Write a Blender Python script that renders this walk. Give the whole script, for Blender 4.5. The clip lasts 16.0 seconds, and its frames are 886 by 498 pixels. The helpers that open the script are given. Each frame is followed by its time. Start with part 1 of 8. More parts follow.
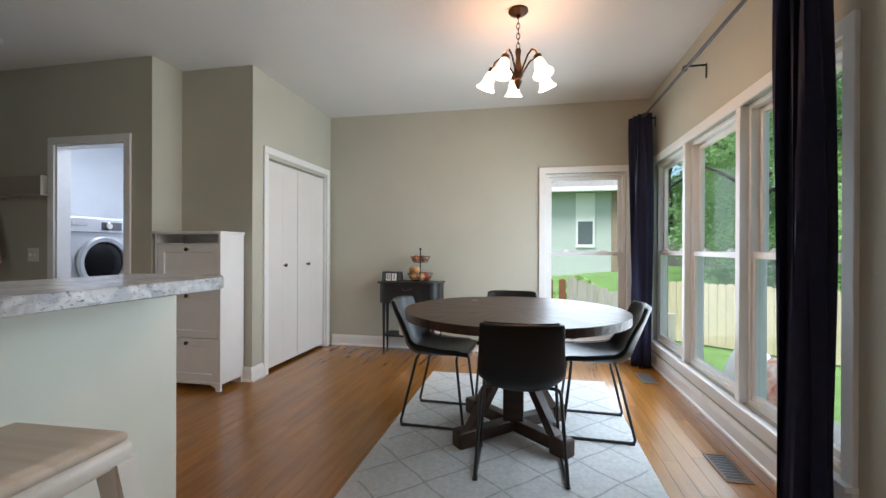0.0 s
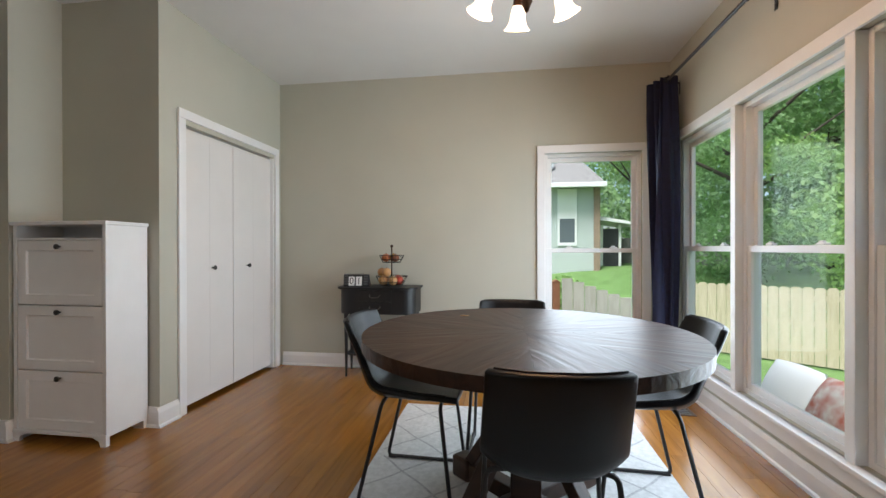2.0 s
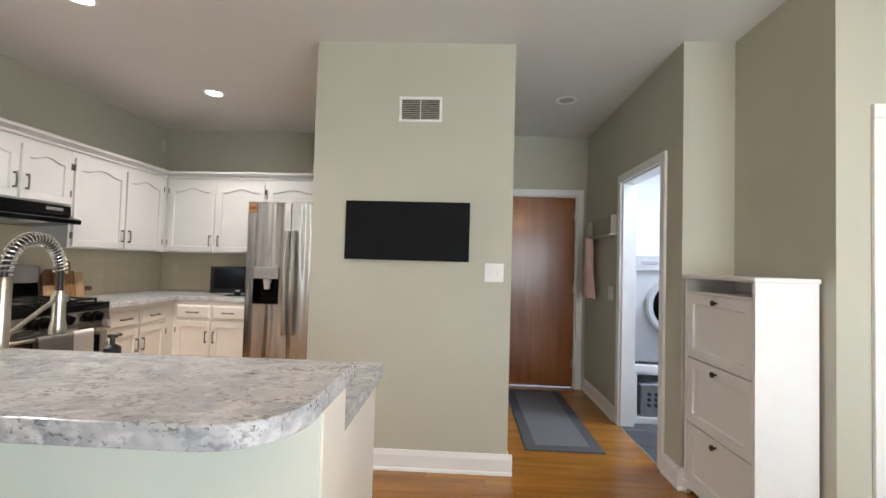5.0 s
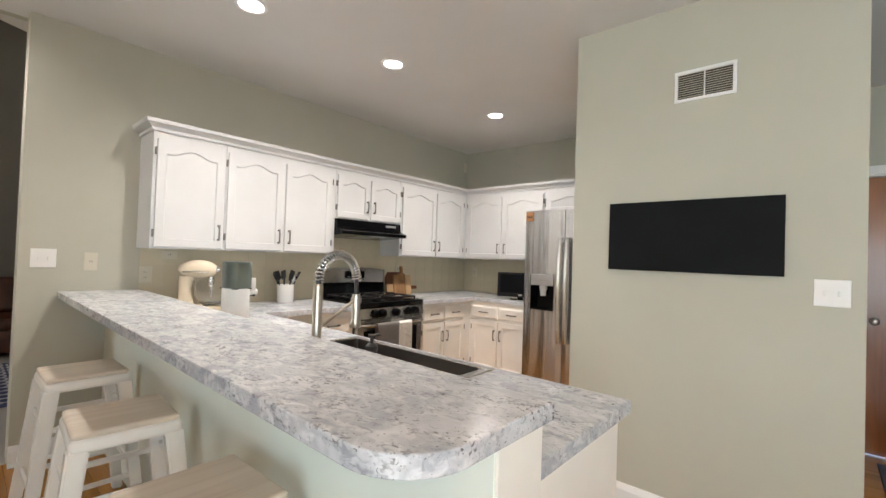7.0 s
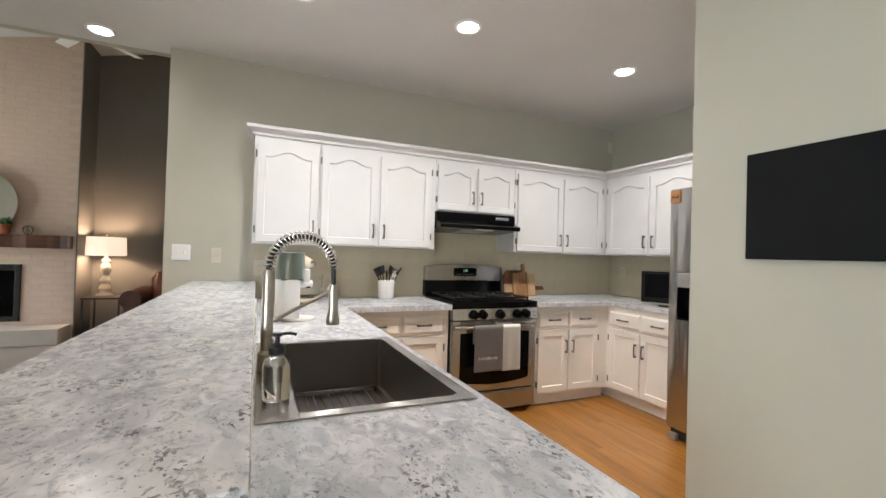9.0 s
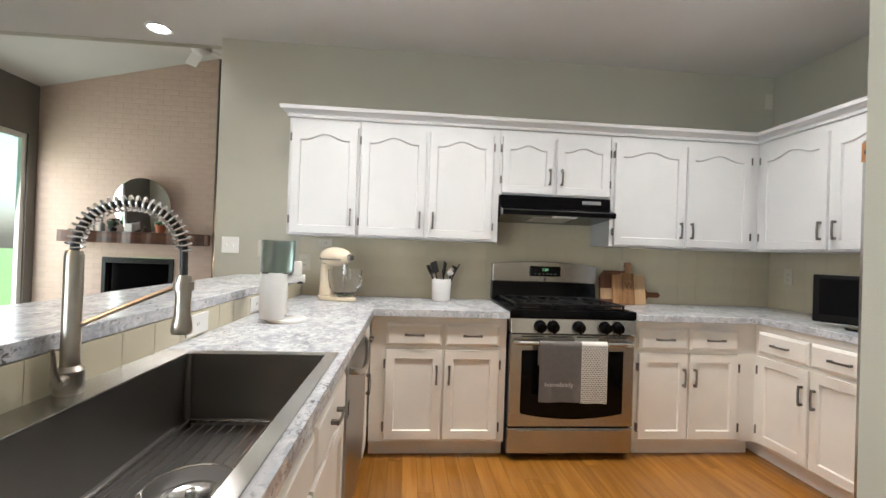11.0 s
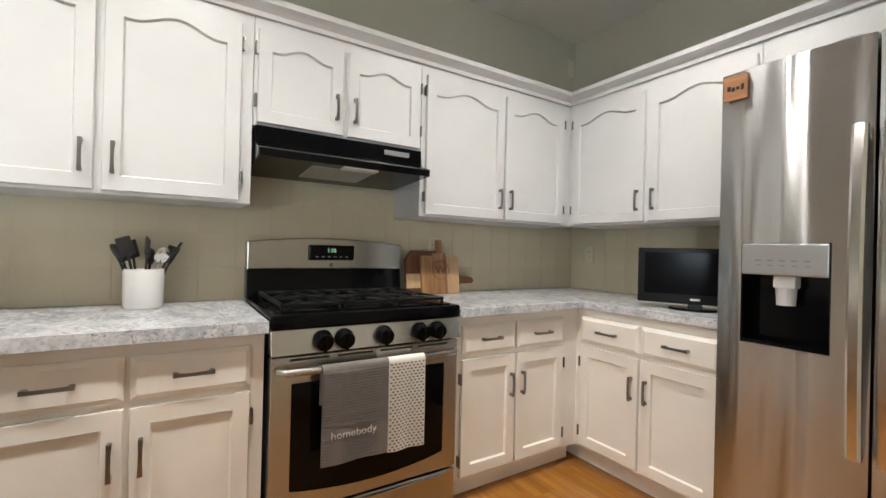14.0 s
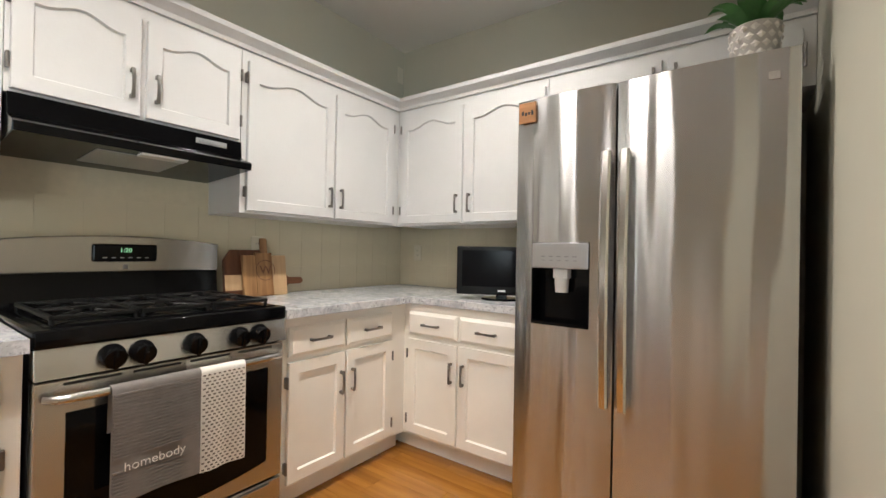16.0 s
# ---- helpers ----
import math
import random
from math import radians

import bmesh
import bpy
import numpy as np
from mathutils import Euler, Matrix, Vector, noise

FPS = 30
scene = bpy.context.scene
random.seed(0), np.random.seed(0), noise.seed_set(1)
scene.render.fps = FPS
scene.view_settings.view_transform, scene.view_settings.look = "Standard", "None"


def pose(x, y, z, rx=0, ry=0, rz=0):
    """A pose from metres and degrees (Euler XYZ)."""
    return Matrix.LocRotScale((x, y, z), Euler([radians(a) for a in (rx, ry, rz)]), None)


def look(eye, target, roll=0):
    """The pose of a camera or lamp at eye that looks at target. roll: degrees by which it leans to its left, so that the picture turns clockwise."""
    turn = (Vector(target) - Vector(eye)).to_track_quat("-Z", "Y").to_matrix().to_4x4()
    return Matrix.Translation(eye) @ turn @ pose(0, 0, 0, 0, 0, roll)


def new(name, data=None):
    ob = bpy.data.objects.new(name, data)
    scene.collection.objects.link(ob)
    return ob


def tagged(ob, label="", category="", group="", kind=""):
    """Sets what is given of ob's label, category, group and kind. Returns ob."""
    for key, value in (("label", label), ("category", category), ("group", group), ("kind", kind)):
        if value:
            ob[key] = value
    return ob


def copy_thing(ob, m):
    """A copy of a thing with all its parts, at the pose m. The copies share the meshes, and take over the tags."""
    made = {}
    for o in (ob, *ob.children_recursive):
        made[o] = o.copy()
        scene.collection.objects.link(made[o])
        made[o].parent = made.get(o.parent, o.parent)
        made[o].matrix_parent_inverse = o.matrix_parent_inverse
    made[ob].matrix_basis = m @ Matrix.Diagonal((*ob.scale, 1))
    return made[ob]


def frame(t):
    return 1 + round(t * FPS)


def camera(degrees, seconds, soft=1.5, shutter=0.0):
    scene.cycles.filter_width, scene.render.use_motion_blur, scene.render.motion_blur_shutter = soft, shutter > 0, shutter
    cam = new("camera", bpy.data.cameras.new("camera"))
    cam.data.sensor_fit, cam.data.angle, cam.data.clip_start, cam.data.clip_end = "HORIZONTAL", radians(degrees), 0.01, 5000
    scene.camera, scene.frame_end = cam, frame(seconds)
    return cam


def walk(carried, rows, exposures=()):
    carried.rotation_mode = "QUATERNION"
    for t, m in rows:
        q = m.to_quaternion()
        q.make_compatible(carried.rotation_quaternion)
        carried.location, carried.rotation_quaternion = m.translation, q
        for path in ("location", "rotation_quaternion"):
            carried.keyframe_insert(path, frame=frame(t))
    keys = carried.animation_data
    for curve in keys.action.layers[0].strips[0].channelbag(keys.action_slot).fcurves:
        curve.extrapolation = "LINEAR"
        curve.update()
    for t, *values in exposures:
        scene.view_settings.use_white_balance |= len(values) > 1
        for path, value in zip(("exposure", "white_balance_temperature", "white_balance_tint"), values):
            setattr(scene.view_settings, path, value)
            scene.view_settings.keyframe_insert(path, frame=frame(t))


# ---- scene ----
cam = camera(92.1, 16.0)
PATH = [
    (0, (0.278, 0.251, 1.116), (-0.117, 2.212, 1.113), 0.2),
    (0.5, (0.154, 0.456, 1.092), (-0.064, 2.444, 1.085), 0.1),
    (1, (0.08, 0.654, 1.075), (-0.051, 2.65, 1.063), 0.1),
    (1.5, (0.093, 0.869, 1.07), (-0.061, 2.863, 1.063), -0.1),
    (2, (0.109, 1.094, 1.091), (-0.179, 3.074, 1.086), -0.1),
    (2.5, (0.126, 1.306, 1.123), (-0.463, 3.217, 1.126), -0.1),
    (3, (0.093, 1.488, 1.173), (-0.899, 3.224, 1.189), -0.1),
    (3.5, (0.035, 1.641, 1.192), (-1.379, 3.054, 1.243), 0.2),
    (4, (-0.012, 1.731, 1.223), (-1.803, 2.617, 1.287), 0.8),
    (4.5, (-0.059, 1.761, 1.262), (-2.023, 2.135, 1.325), 1.3),
    (5, (-0.083, 1.831, 1.27), (-2.08, 1.74, 1.336), 1.6),
    (7.5, (-0.433, 2.042, 1.32), (-1.762, 0.547, 1.353), 1.9),
    (8, (-0.629, 2.091, 1.299), (-1.79, 0.462, 1.332), 1.8),
    (8.5, (-0.882, 2.071, 1.289), (-1.867, 0.331, 1.319), 1.7),
    (9, (-1.134, 2.051, 1.263), (-1.934, 0.219, 1.29), 1.7),
    (9.5, (-1.393, 2.026, 1.246), (-1.955, 0.107, 1.276), 1.9),
    (12, (-2.065, 1.171, 1.216), (-2.182, -0.826, 1.231), 1.9),
    (12.5, (-2.132, 0.984, 1.213), (-2.408, -0.997, 1.225), 1.8),
    (13, (-2.19, 0.867, 1.208), (-2.685, -1.071, 1.206), 1.7),
    (13.5, (-2.217, 0.726, 1.18), (-2.995, -1.117, 1.18), 1.6),
    (14, (-2.23, 0.638, 1.142), (-3.298, -1.053, 1.144), 1.4),
    (14.5, (-2.254, 0.61, 1.12), (-3.559, -0.905, 1.125), 1.3),
    (15, (-2.281, 0.617, 1.123), (-3.744, -0.747, 1.129), 1.2),
    (15.5, (-2.271, 0.635, 1.129), (-3.841, -0.603, 1.134), 1.3),
    (16, (-2.23, 0.693, 1.142), (-3.845, -0.487, 1.155), 1.1),
]
LIGHTING = [(0, 0.74, 6100, 13), (2, 0.65, 6200, 14), (2.6, 0.50, 6400, 18), (3.0, 0.66, 7150, 22), (3.4, 0.80, 7500, 22), (4.0, 1.26, 6900, 16), (4.6, 1.38, 6450, 12), (5, 1.42, 6350, 12), (8, 1.48, 6350, 12), (9, 1.45, 6150, 11), (12, 1.44, 6050, 9), (13.5, 1.40, 6150, 9), (14.5, 1.52, 6250, 9), (16, 1.58, 6400, 10)]
walk(cam, [(t, look(eye, target, roll)) for t, eye, target, roll in PATH], LIGHTING)

# ---- world, sun and lamps ----
world = bpy.data.worlds.new("sky")
scene.world = world
world.use_nodes = True
wn = world.node_tree.nodes
sky = wn.new("ShaderNodeTexSky")
sky.sky_type, sky.sun_disc = "NISHITA", False
sky.sun_elevation, sky.sun_rotation = radians(62), radians(209)
sky.air_density, sky.dust_density, sky.ozone_density = 1.0, 3.0, 1.0
wn["Background"].inputs["Strength"].default_value = 0.15
world.node_tree.links.new(sky.outputs["Color"], wn["Background"].inputs["Color"])
sun = new("sun", bpy.data.lights.new("sun", "SUN"))
sun.data.energy, sun.data.angle, sun.data.color = 3.6, radians(20), (1.0, 0.96, 0.90)
sun.matrix_world = look((0, 0, 0), (0.28, 0.50, -1.1))
CEIL = 2.692                         # at the kitchen's south wall


def ceil(y):
    """The ceiling falls a little towards the north."""
    return CEIL - 0.0105 * (y + 1.545)



def area(name, at, target, w, h, power, color=(1, 1, 1), spread=180):
    li = bpy.data.lights.new(name, "AREA")
    li.shape, li.size, li.size_y, li.energy, li.color = "RECTANGLE", w, h, power, color
    li.spread = radians(spread)
    ob = new(name, li)
    ob.matrix_world = look(at, target)
    return ob


def point(name, at, power, color, r=0.04):
    li = bpy.data.lights.new(name, "POINT")
    li.energy, li.color, li.shadow_soft_size = power, color, r
    ob = new(name, li)
    ob.location = at
    return ob


WARM, SOFT = (1.0, 0.58, 0.28), (1.0, 0.93, 0.85)
XE_IN = 1.46
# daylight that enters by the windows
area("daylight_east", (XE_IN - 0.12, 3.42, 1.09), (0.0, 3.42, 0.90), 2.0, 1.62, 30, (0.81, 0.93, 1.0), 150)
area("daylight_north", (0.835, 4.79, 1.09), (0.835, 3.0, 1.09), 0.74, 1.62, 9, (0.81, 0.93, 1.0), 140)
# living room fill, tinted warm in place of that room's unseen lamps
area("daylight_patio_fill", (3.72, -4.2, 1.3), (1.0, -4.2, 1.0), 1.4, 2.2, 22, (1.0, 0.95, 0.90))
# overhead fill added to brighten the laundry; it has no fixture or window
area("laundry_fill", (-3.3, 4.1, 2.45), (-3.3, 4.1, 0), 0.5, 0.5, 19, (0.82, 0.90, 1.0))
DOWNLIGHTS = [(-1.32, -0.40), (-2.29, -0.31), (-3.62, -0.34), (-0.14, -1.46)]
for lx, ly in DOWNLIGHTS:
    li = bpy.data.lights.new("downlight_lamp", "SPOT")
    li.energy, li.color, li.spot_size, li.spot_blend, li.shadow_soft_size = (49 if lx < -1 else 21), SOFT, radians(154), 1.0, 0.04
    ob = new("downlight_lamp", li)
    ob.matrix_world = look((lx, ly, ceil(ly) - 0.012), (lx, ly, 0))

# ---- materials ----
def mat(name, color, rough=0.5, metal=0.0, var=0.0, scale=6.0, bump=0.0, bscale=60.0, spec=0.5, color2=None, detail=4.0, stretch=None, coat=0.0, rvar=0.0):
    m = bpy.data.materials.new(name)
    m.use_nodes = True
    t, b = m.node_tree, m.node_tree.nodes["Principled BSDF"]
    b.inputs["Base Color"].default_value = (*color, 1)
    b.inputs["Roughness"].default_value = rough
    b.inputs["Metallic"].default_value = metal
    b.inputs["Specular IOR Level"].default_value = spec
    b.inputs["Coat Weight"].default_value = coat
    co = t.nodes.new("ShaderNodeTexCoord")
    out = co.outputs["Object"]
    if stretch:
        mp = t.nodes.new("ShaderNodeMapping")
        mp.inputs["Scale"].default_value = stretch
        t.links.new(out, mp.inputs["Vector"])
        out = mp.outputs["Vector"]
    if var or color2 or rvar:
        n = t.nodes.new("ShaderNodeTexNoise")
        n.inputs["Scale"].default_value, n.inputs["Detail"].default_value = scale, detail
        t.links.new(out, n.inputs["Vector"])
        if var or color2:
            r = t.nodes.new("ShaderNodeMix")
            r.data_type = "RGBA"
            c2 = color2 or tuple(max(0.0, c * (1 - var)) for c in color)
            r.inputs[6].default_value, r.inputs[7].default_value = (*c2, 1), (*color, 1)
            ramp = t.nodes.new("ShaderNodeMapRange")
            ramp.inputs[1].default_value, ramp.inputs[2].default_value = 0.35, 0.65
            t.links.new(n.outputs["Fac"], ramp.inputs[0])
            t.links.new(ramp.outputs[0], r.inputs[0])
            t.links.new(r.outputs[2], b.inputs["Base Color"])
        if rvar:
            rr = t.nodes.new("ShaderNodeMapRange")
            rr.inputs[3].default_value, rr.inputs[4].default_value = max(0.02, rough - rvar), rough + rvar
            t.links.new(n.outputs["Fac"], rr.inputs[0])
            t.links.new(rr.outputs[0], b.inputs["Roughness"])
    if bump:
        n2 = t.nodes.new("ShaderNodeTexNoise")
        n2.inputs["Scale"].default_value, n2.inputs["Detail"].default_value = bscale, 5
        t.links.new(out, n2.inputs["Vector"])
        bp = t.nodes.new("ShaderNodeBump")
        bp.inputs["Strength"].default_value, bp.inputs["Distance"].default_value = bump, 0.004
        t.links.new(n2.outputs["Fac"], bp.inputs["Height"])
        t.links.new(bp.outputs[0], b.inputs["Normal"])
    return m


def glow(name, color, strength):
    m = bpy.data.materials.new(name)
    m.use_nodes = True
    b = m.node_tree.nodes["Principled BSDF"]
    b.inputs["Base Color"].default_value = (0.8, 0.8, 0.8, 1)
    b.inputs["Emission Color"].default_value = (*color, 1)
    b.inputs["Emission Strength"].default_value = strength
    return m


def glass_mat(name, color=(1, 1, 1), rough=0.0, ior=1.45):
    m = mat(name, color, rough)
    b = m.node_tree.nodes["Principled BSDF"]
    b.inputs["Transmission Weight"].default_value, b.inputs["IOR"].default_value = 1.0, ior
    return m


def pane_mat(name):
    """Window glass: clear, with a weak mirror image."""
    m = bpy.data.materials.new(name)
    m.use_nodes = True
    t = m.node_tree
    t.nodes.remove(t.nodes["Principled BSDF"])
    tr, gl, mx = t.nodes.new("ShaderNodeBsdfTransparent"), t.nodes.new("ShaderNodeBsdfGlossy"), t.nodes.new("ShaderNodeMixShader")
    gl.inputs["Roughness"].default_value = 0.0
    tr.inputs["Color"].default_value = (0.93, 0.97, 0.96, 1)
    mx.inputs[0].default_value = 0.014
    t.links.new(tr.outputs[0], mx.inputs[1])
    t.links.new(gl.outputs[0], mx.inputs[2])
    t.links.new(mx.outputs[0], t.nodes["Material Output"].inputs["Surface"])
    return m


def wood_mat(name, dark, light, rough=0.35, scale=1.0, axis=1, coat=0.0, random_tone=0.25, bump=0.15):
    """Wood with grain along one axis and a tone that differs from piece to piece."""
    m = bpy.data.materials.new(name)
    m.use_nodes = True
    t, b = m.node_tree, m.node_tree.nodes["Principled BSDF"]
    L = t.links.new
    co, info, mp = t.nodes.new("ShaderNodeTexCoord"), t.nodes.new("ShaderNodeObjectInfo"), t.nodes.new("ShaderNodeMapping")
    isl = t.nodes.new("ShaderNodeNewGeometry")
    s = [22 * scale] * 3
    s[axis] = 1.6 * scale
    mp.inputs["Scale"].default_value = s
    L(co.outputs["Object"], mp.inputs["Vector"])
    add = t.nodes.new("ShaderNodeMath")
    add.operation = "ADD"
    L(info.outputs["Random"], add.inputs[0])
    L(isl.outputs["Random Per Island"], add.inputs[1])
    fr = t.nodes.new("ShaderNodeMath")
    fr.operation = "FRACT"
    L(add.outputs[0], fr.inputs[0])
    comb = t.nodes.new("ShaderNodeVectorMath")
    comb.operation = "SCALE"
    comb.inputs[0].default_value = (37, 53, 71)
    L(fr.outputs[0], comb.inputs["Scale"])
    off = t.nodes.new("ShaderNodeVectorMath")
    L(mp.outputs[0], off.inputs[0])
    L(comb.outputs[0], off.inputs[1])
    n = t.nodes.new("ShaderNodeTexNoise")
    n.inputs["Scale"].default_value, n.inputs["Detail"].default_value, n.inputs["Distortion"].default_value = 1.0, 6, 0.6
    L(off.outputs[0], n.inputs["Vector"])
    ramp = t.nodes.new("ShaderNodeMapRange")
    ramp.inputs[1].default_value, ramp.inputs[2].default_value = 0.3, 0.7
    L(n.outputs["Fac"], ramp.inputs[0])
    mx = t.nodes.new("ShaderNodeMix")
    mx.data_type = "RGBA"
    mx.inputs[6].default_value, mx.inputs[7].default_value = (*dark, 1), (*light, 1)
    L(ramp.outputs[0], mx.inputs[0])
    hsv = t.nodes.new("ShaderNodeHueSaturation")
    val = t.nodes.new("ShaderNodeMapRange")
    val.inputs[3].default_value, val.inputs[4].default_value = 1 - random_tone, 1 + random_tone
    L(fr.outputs[0], val.inputs[0])
    L(val.outputs[0], hsv.inputs["Value"])
    L(mx.outputs[2], hsv.inputs["Color"])
    L(hsv.outputs[0], b.inputs["Base Color"])
    b.inputs["Roughness"].default_value = rough
    b.inputs["Coat Weight"].default_value, b.inputs["Coat Roughness"].default_value = coat, 0.12
    bp = t.nodes.new("ShaderNodeBump")
    bp.inputs["Strength"].default_value, bp.inputs["Distance"].default_value = bump, 0.002
    L(n.outputs["Fac"], bp.inputs["Height"])
    L(bp.outputs[0], b.inputs["Normal"])
    return m


def stone_mat(name):
    """Pale marbled laminate: white and grey clouds, drifts, dark flecks."""
    m = bpy.data.materials.new(name)
    m.use_nodes = True
    t, b = m.node_tree, m.node_tree.nodes["Principled BSDF"]
    L = t.links.new
    co = t.nodes.new("ShaderNodeTexCoord")
    mp = t.nodes.new("ShaderNodeMapping")
    mp.inputs["Scale"].default_value = (1.6, 1.0, 1.6)
    mp.inputs["Rotation"].default_value = (0, 0, 0.5)
    L(co.outputs["Object"], mp.inputs["Vector"])

    def noise_ramp(scale, detail, lo, hi, dist=0.0):
        n = t.nodes.new("ShaderNodeTexNoise")
        n.inputs["Scale"].default_value, n.inputs["Detail"].default_value, n.inputs["Distortion"].default_value = scale, detail, dist
        L(mp.outputs[0], n.inputs["Vector"])
        r = t.nodes.new("ShaderNodeMapRange")
        r.inputs[1].default_value, r.inputs[2].default_value = lo, hi
        L(n.outputs["Fac"], r.inputs[0])
        return r.outputs[0]

    def mix(fac, c1, c2):
        x = t.nodes.new("ShaderNodeMix")
        x.data_type = "RGBA"
        L(fac, x.inputs[0])
        for k, c in ((6, c1), (7, c2)):
            if isinstance(c, tuple):
                x.inputs[k].default_value = (*c, 1)
            else:
                L(c, x.inputs[k])
        return x.outputs[2]

    base = mix(noise_ramp(4.5, 9, 0.36, 0.62, 1.4), (0.38, 0.395, 0.43), (0.57, 0.58, 0.60))
    base = mix(noise_ramp(15, 9, 0.45, 0.68, 1.2), base, (0.68, 0.685, 0.695))
    base = mix(noise_ramp(30, 7, 0.55, 0.72, 1.1), base, (0.29, 0.30, 0.325))
    cluster = t.nodes.new("ShaderNodeMath")
    cluster.operation = "MULTIPLY"
    L(noise_ramp(75, 4, 0.55, 0.62, 0.4), cluster.inputs[0])
    L(noise_ramp(8.5, 5, 0.48, 0.66, 0.8), cluster.inputs[1])
    base = mix(cluster.outputs[0], base, (0.13, 0.125, 0.12))
    base = mix(noise_ramp(120, 3, 0.66, 0.70, 0.3), base, (0.17, 0.17, 0.17))
    L(base, b.inputs["Base Color"])
    b.inputs["Roughness"].default_value = 0.2
    return m


WALL = mat("wall_paint", (0.50, 0.488, 0.405), 0.75, var=0.05, scale=2.0, bump=0.12, bscale=220)
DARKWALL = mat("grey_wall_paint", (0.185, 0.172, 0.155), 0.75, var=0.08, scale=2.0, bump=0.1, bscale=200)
CEILING = mat("ceiling_paint", (0.72, 0.71, 0.685), 0.85, var=0.03, scale=2.5, bump=0.2, bscale=160)
TRIM = mat("white_trim_paint", (0.83, 0.825, 0.815), 0.38, var=0.03, scale=8, bump=0.03, bscale=80)
CAB = mat("white_cabinet_paint", (0.63, 0.628, 0.622), 0.36, var=0.04, scale=5, bump=0.06, bscale=90)
CREAM = mat("cream_cabinet_paint", (0.84, 0.80, 0.73), 0.38, var=0.05, scale=5, bump=0.06, bscale=90)
DOORPAINT = mat("closet_door_paint", (0.76, 0.73, 0.70), 0.5, var=0.04, scale=3, bump=0.06, bscale=120)
PANELPAINT = mat("pale_green_paint", (0.80, 0.84, 0.755), 0.6, var=0.05, scale=3, bump=0.08, bscale=160)
STONE = stone_mat("marbled_worktop")
STEEL = mat("brushed_steel", (0.57, 0.565, 0.56), 0.23, 1.0, var=0.012, scale=3, stretch=(1.5, 1.5, 120))
STEEL_H = mat("brushed_steel_across", (0.50, 0.485, 0.46), 0.25, 1.0, var=0.025, scale=3, stretch=(1.2, 1.2, 160), rvar=0.02)
for steel in (STEEL, STEEL_H):
    sb = steel.node_tree.nodes["Principled BSDF"]
    tg = steel.node_tree.nodes.new("ShaderNodeTangent")
    tg.direction_type, tg.axis = "RADIAL", "Z"
    steel.node_tree.links.new(tg.outputs[0], sb.inputs["Tangent"])
    sw, sn, sp = steel.node_tree.nodes.new("ShaderNodeMapping"), steel.node_tree.nodes.new("ShaderNodeTexNoise"), steel.node_tree.nodes.new("ShaderNodeBump")
    sw.inputs["Scale"].default_value = (8, 8, 0.6)
    sn.inputs["Scale"].default_value, sn.inputs["Detail"].default_value = 1.0, 1.0
    sp.inputs["Strength"].default_value, sp.inputs["Distance"].default_value = (0.6, 0.04) if steel is STEEL else (0.1, 0.02)
    steel.node_tree.links.new(steel.node_tree.nodes["Texture Coordinate"].outputs["Object"], sw.inputs["Vector"])
    steel.node_tree.links.new(sw.outputs[0], sn.inputs["Vector"])
    steel.node_tree.links.new(sn.outputs["Fac"], sp.inputs["Height"])
    steel.node_tree.links.new(sp.outputs[0], sb.inputs["Normal"])
    sb.inputs["Anisotropic"].default_value, sb.inputs["Anisotropic Rotation"].default_value = 0.92, 0.25
DISHSTEEL = mat("dark_brushed_steel", (0.36, 0.35, 0.34), 0.30, 1.0, var=0.05, scale=3, stretch=(1.2, 1.2, 160), rvar=0.02)
SINKSTEEL = mat("sink_steel", (0.27, 0.255, 0.24), 0.36, 1.0, var=0.06, scale=4, rvar=0.03)
CHROME = mat("polished_steel", (0.76, 0.74, 0.71), 0.2, 1.0, rvar=0.04, scale=20)
NICKEL = mat("brushed_nickel", (0.52, 0.47, 0.40), 0.28, 1.0, var=0.1, scale=30)
PULL = mat("pewter_pull", (0.25, 0.235, 0.22), 0.32, 1.0, var=0.2, scale=40)
BLACKGLOSS = mat("black_enamel", (0.0035, 0.0035, 0.004), 0.10, var=0.2, scale=12, spec=0.14)
BLACKMAT = mat("black_metal", (0.018, 0.017, 0.017), 0.42, var=0.3, scale=25, bump=0.05)
IRON = mat("cast_iron", (0.006, 0.006, 0.006), 0.42, var=0.3, scale=40, bump=0.25, bscale=200, spec=0.25)
LEATHER = mat("black_leather", (0.0045, 0.005, 0.0062), 0.36, var=0.3, scale=14, bump=0.15, bscale=260, rvar=0.06, spec=0.3)
BROWNLEATHER = mat("brown_leather", (0.10, 0.030, 0.012), 0.38, color2=(0.045, 0.014, 0.007), scale=6, bump=0.25, bscale=60)
CURTAIN = mat("navy_velvet", (0.007, 0.009, 0.042), 0.8, var=0.35, scale=30, bump=0.1, bscale=300)
OAK = wood_mat("oak_floor", (0.255, 0.100, 0.014), (0.375, 0.162, 0.026), 0.24, 1.0, 1, 0.25, 0.10, 0.08)
DARKOAK = wood_mat("dark_stained_wood", (0.020, 0.0100, 0.0060), (0.052, 0.026, 0.0155), 0.40, 1.0, 0, 0.0, 0.16, 0.35)
DARKOAK.node_tree.nodes["Principled BSDF"].inputs["Specular IOR Level"].default_value = 0.35
TABLETOP = wood_mat("worn_dark_tabletop", (0.016, 0.0062, 0.0033), (0.050, 0.0215, 0.0115), 0.38, 0.8, 0, 0.0, 0.20, 0.4)
tn = TABLETOP.node_tree
tb_, tm, tw_, tb2 = tn.nodes["Principled BSDF"], tn.nodes.new("ShaderNodeMapping"), tn.nodes.new("ShaderNodeTexNoise"), tn.nodes.new("ShaderNodeBump")
tb_.inputs["Specular IOR Level"].default_value = 0.22
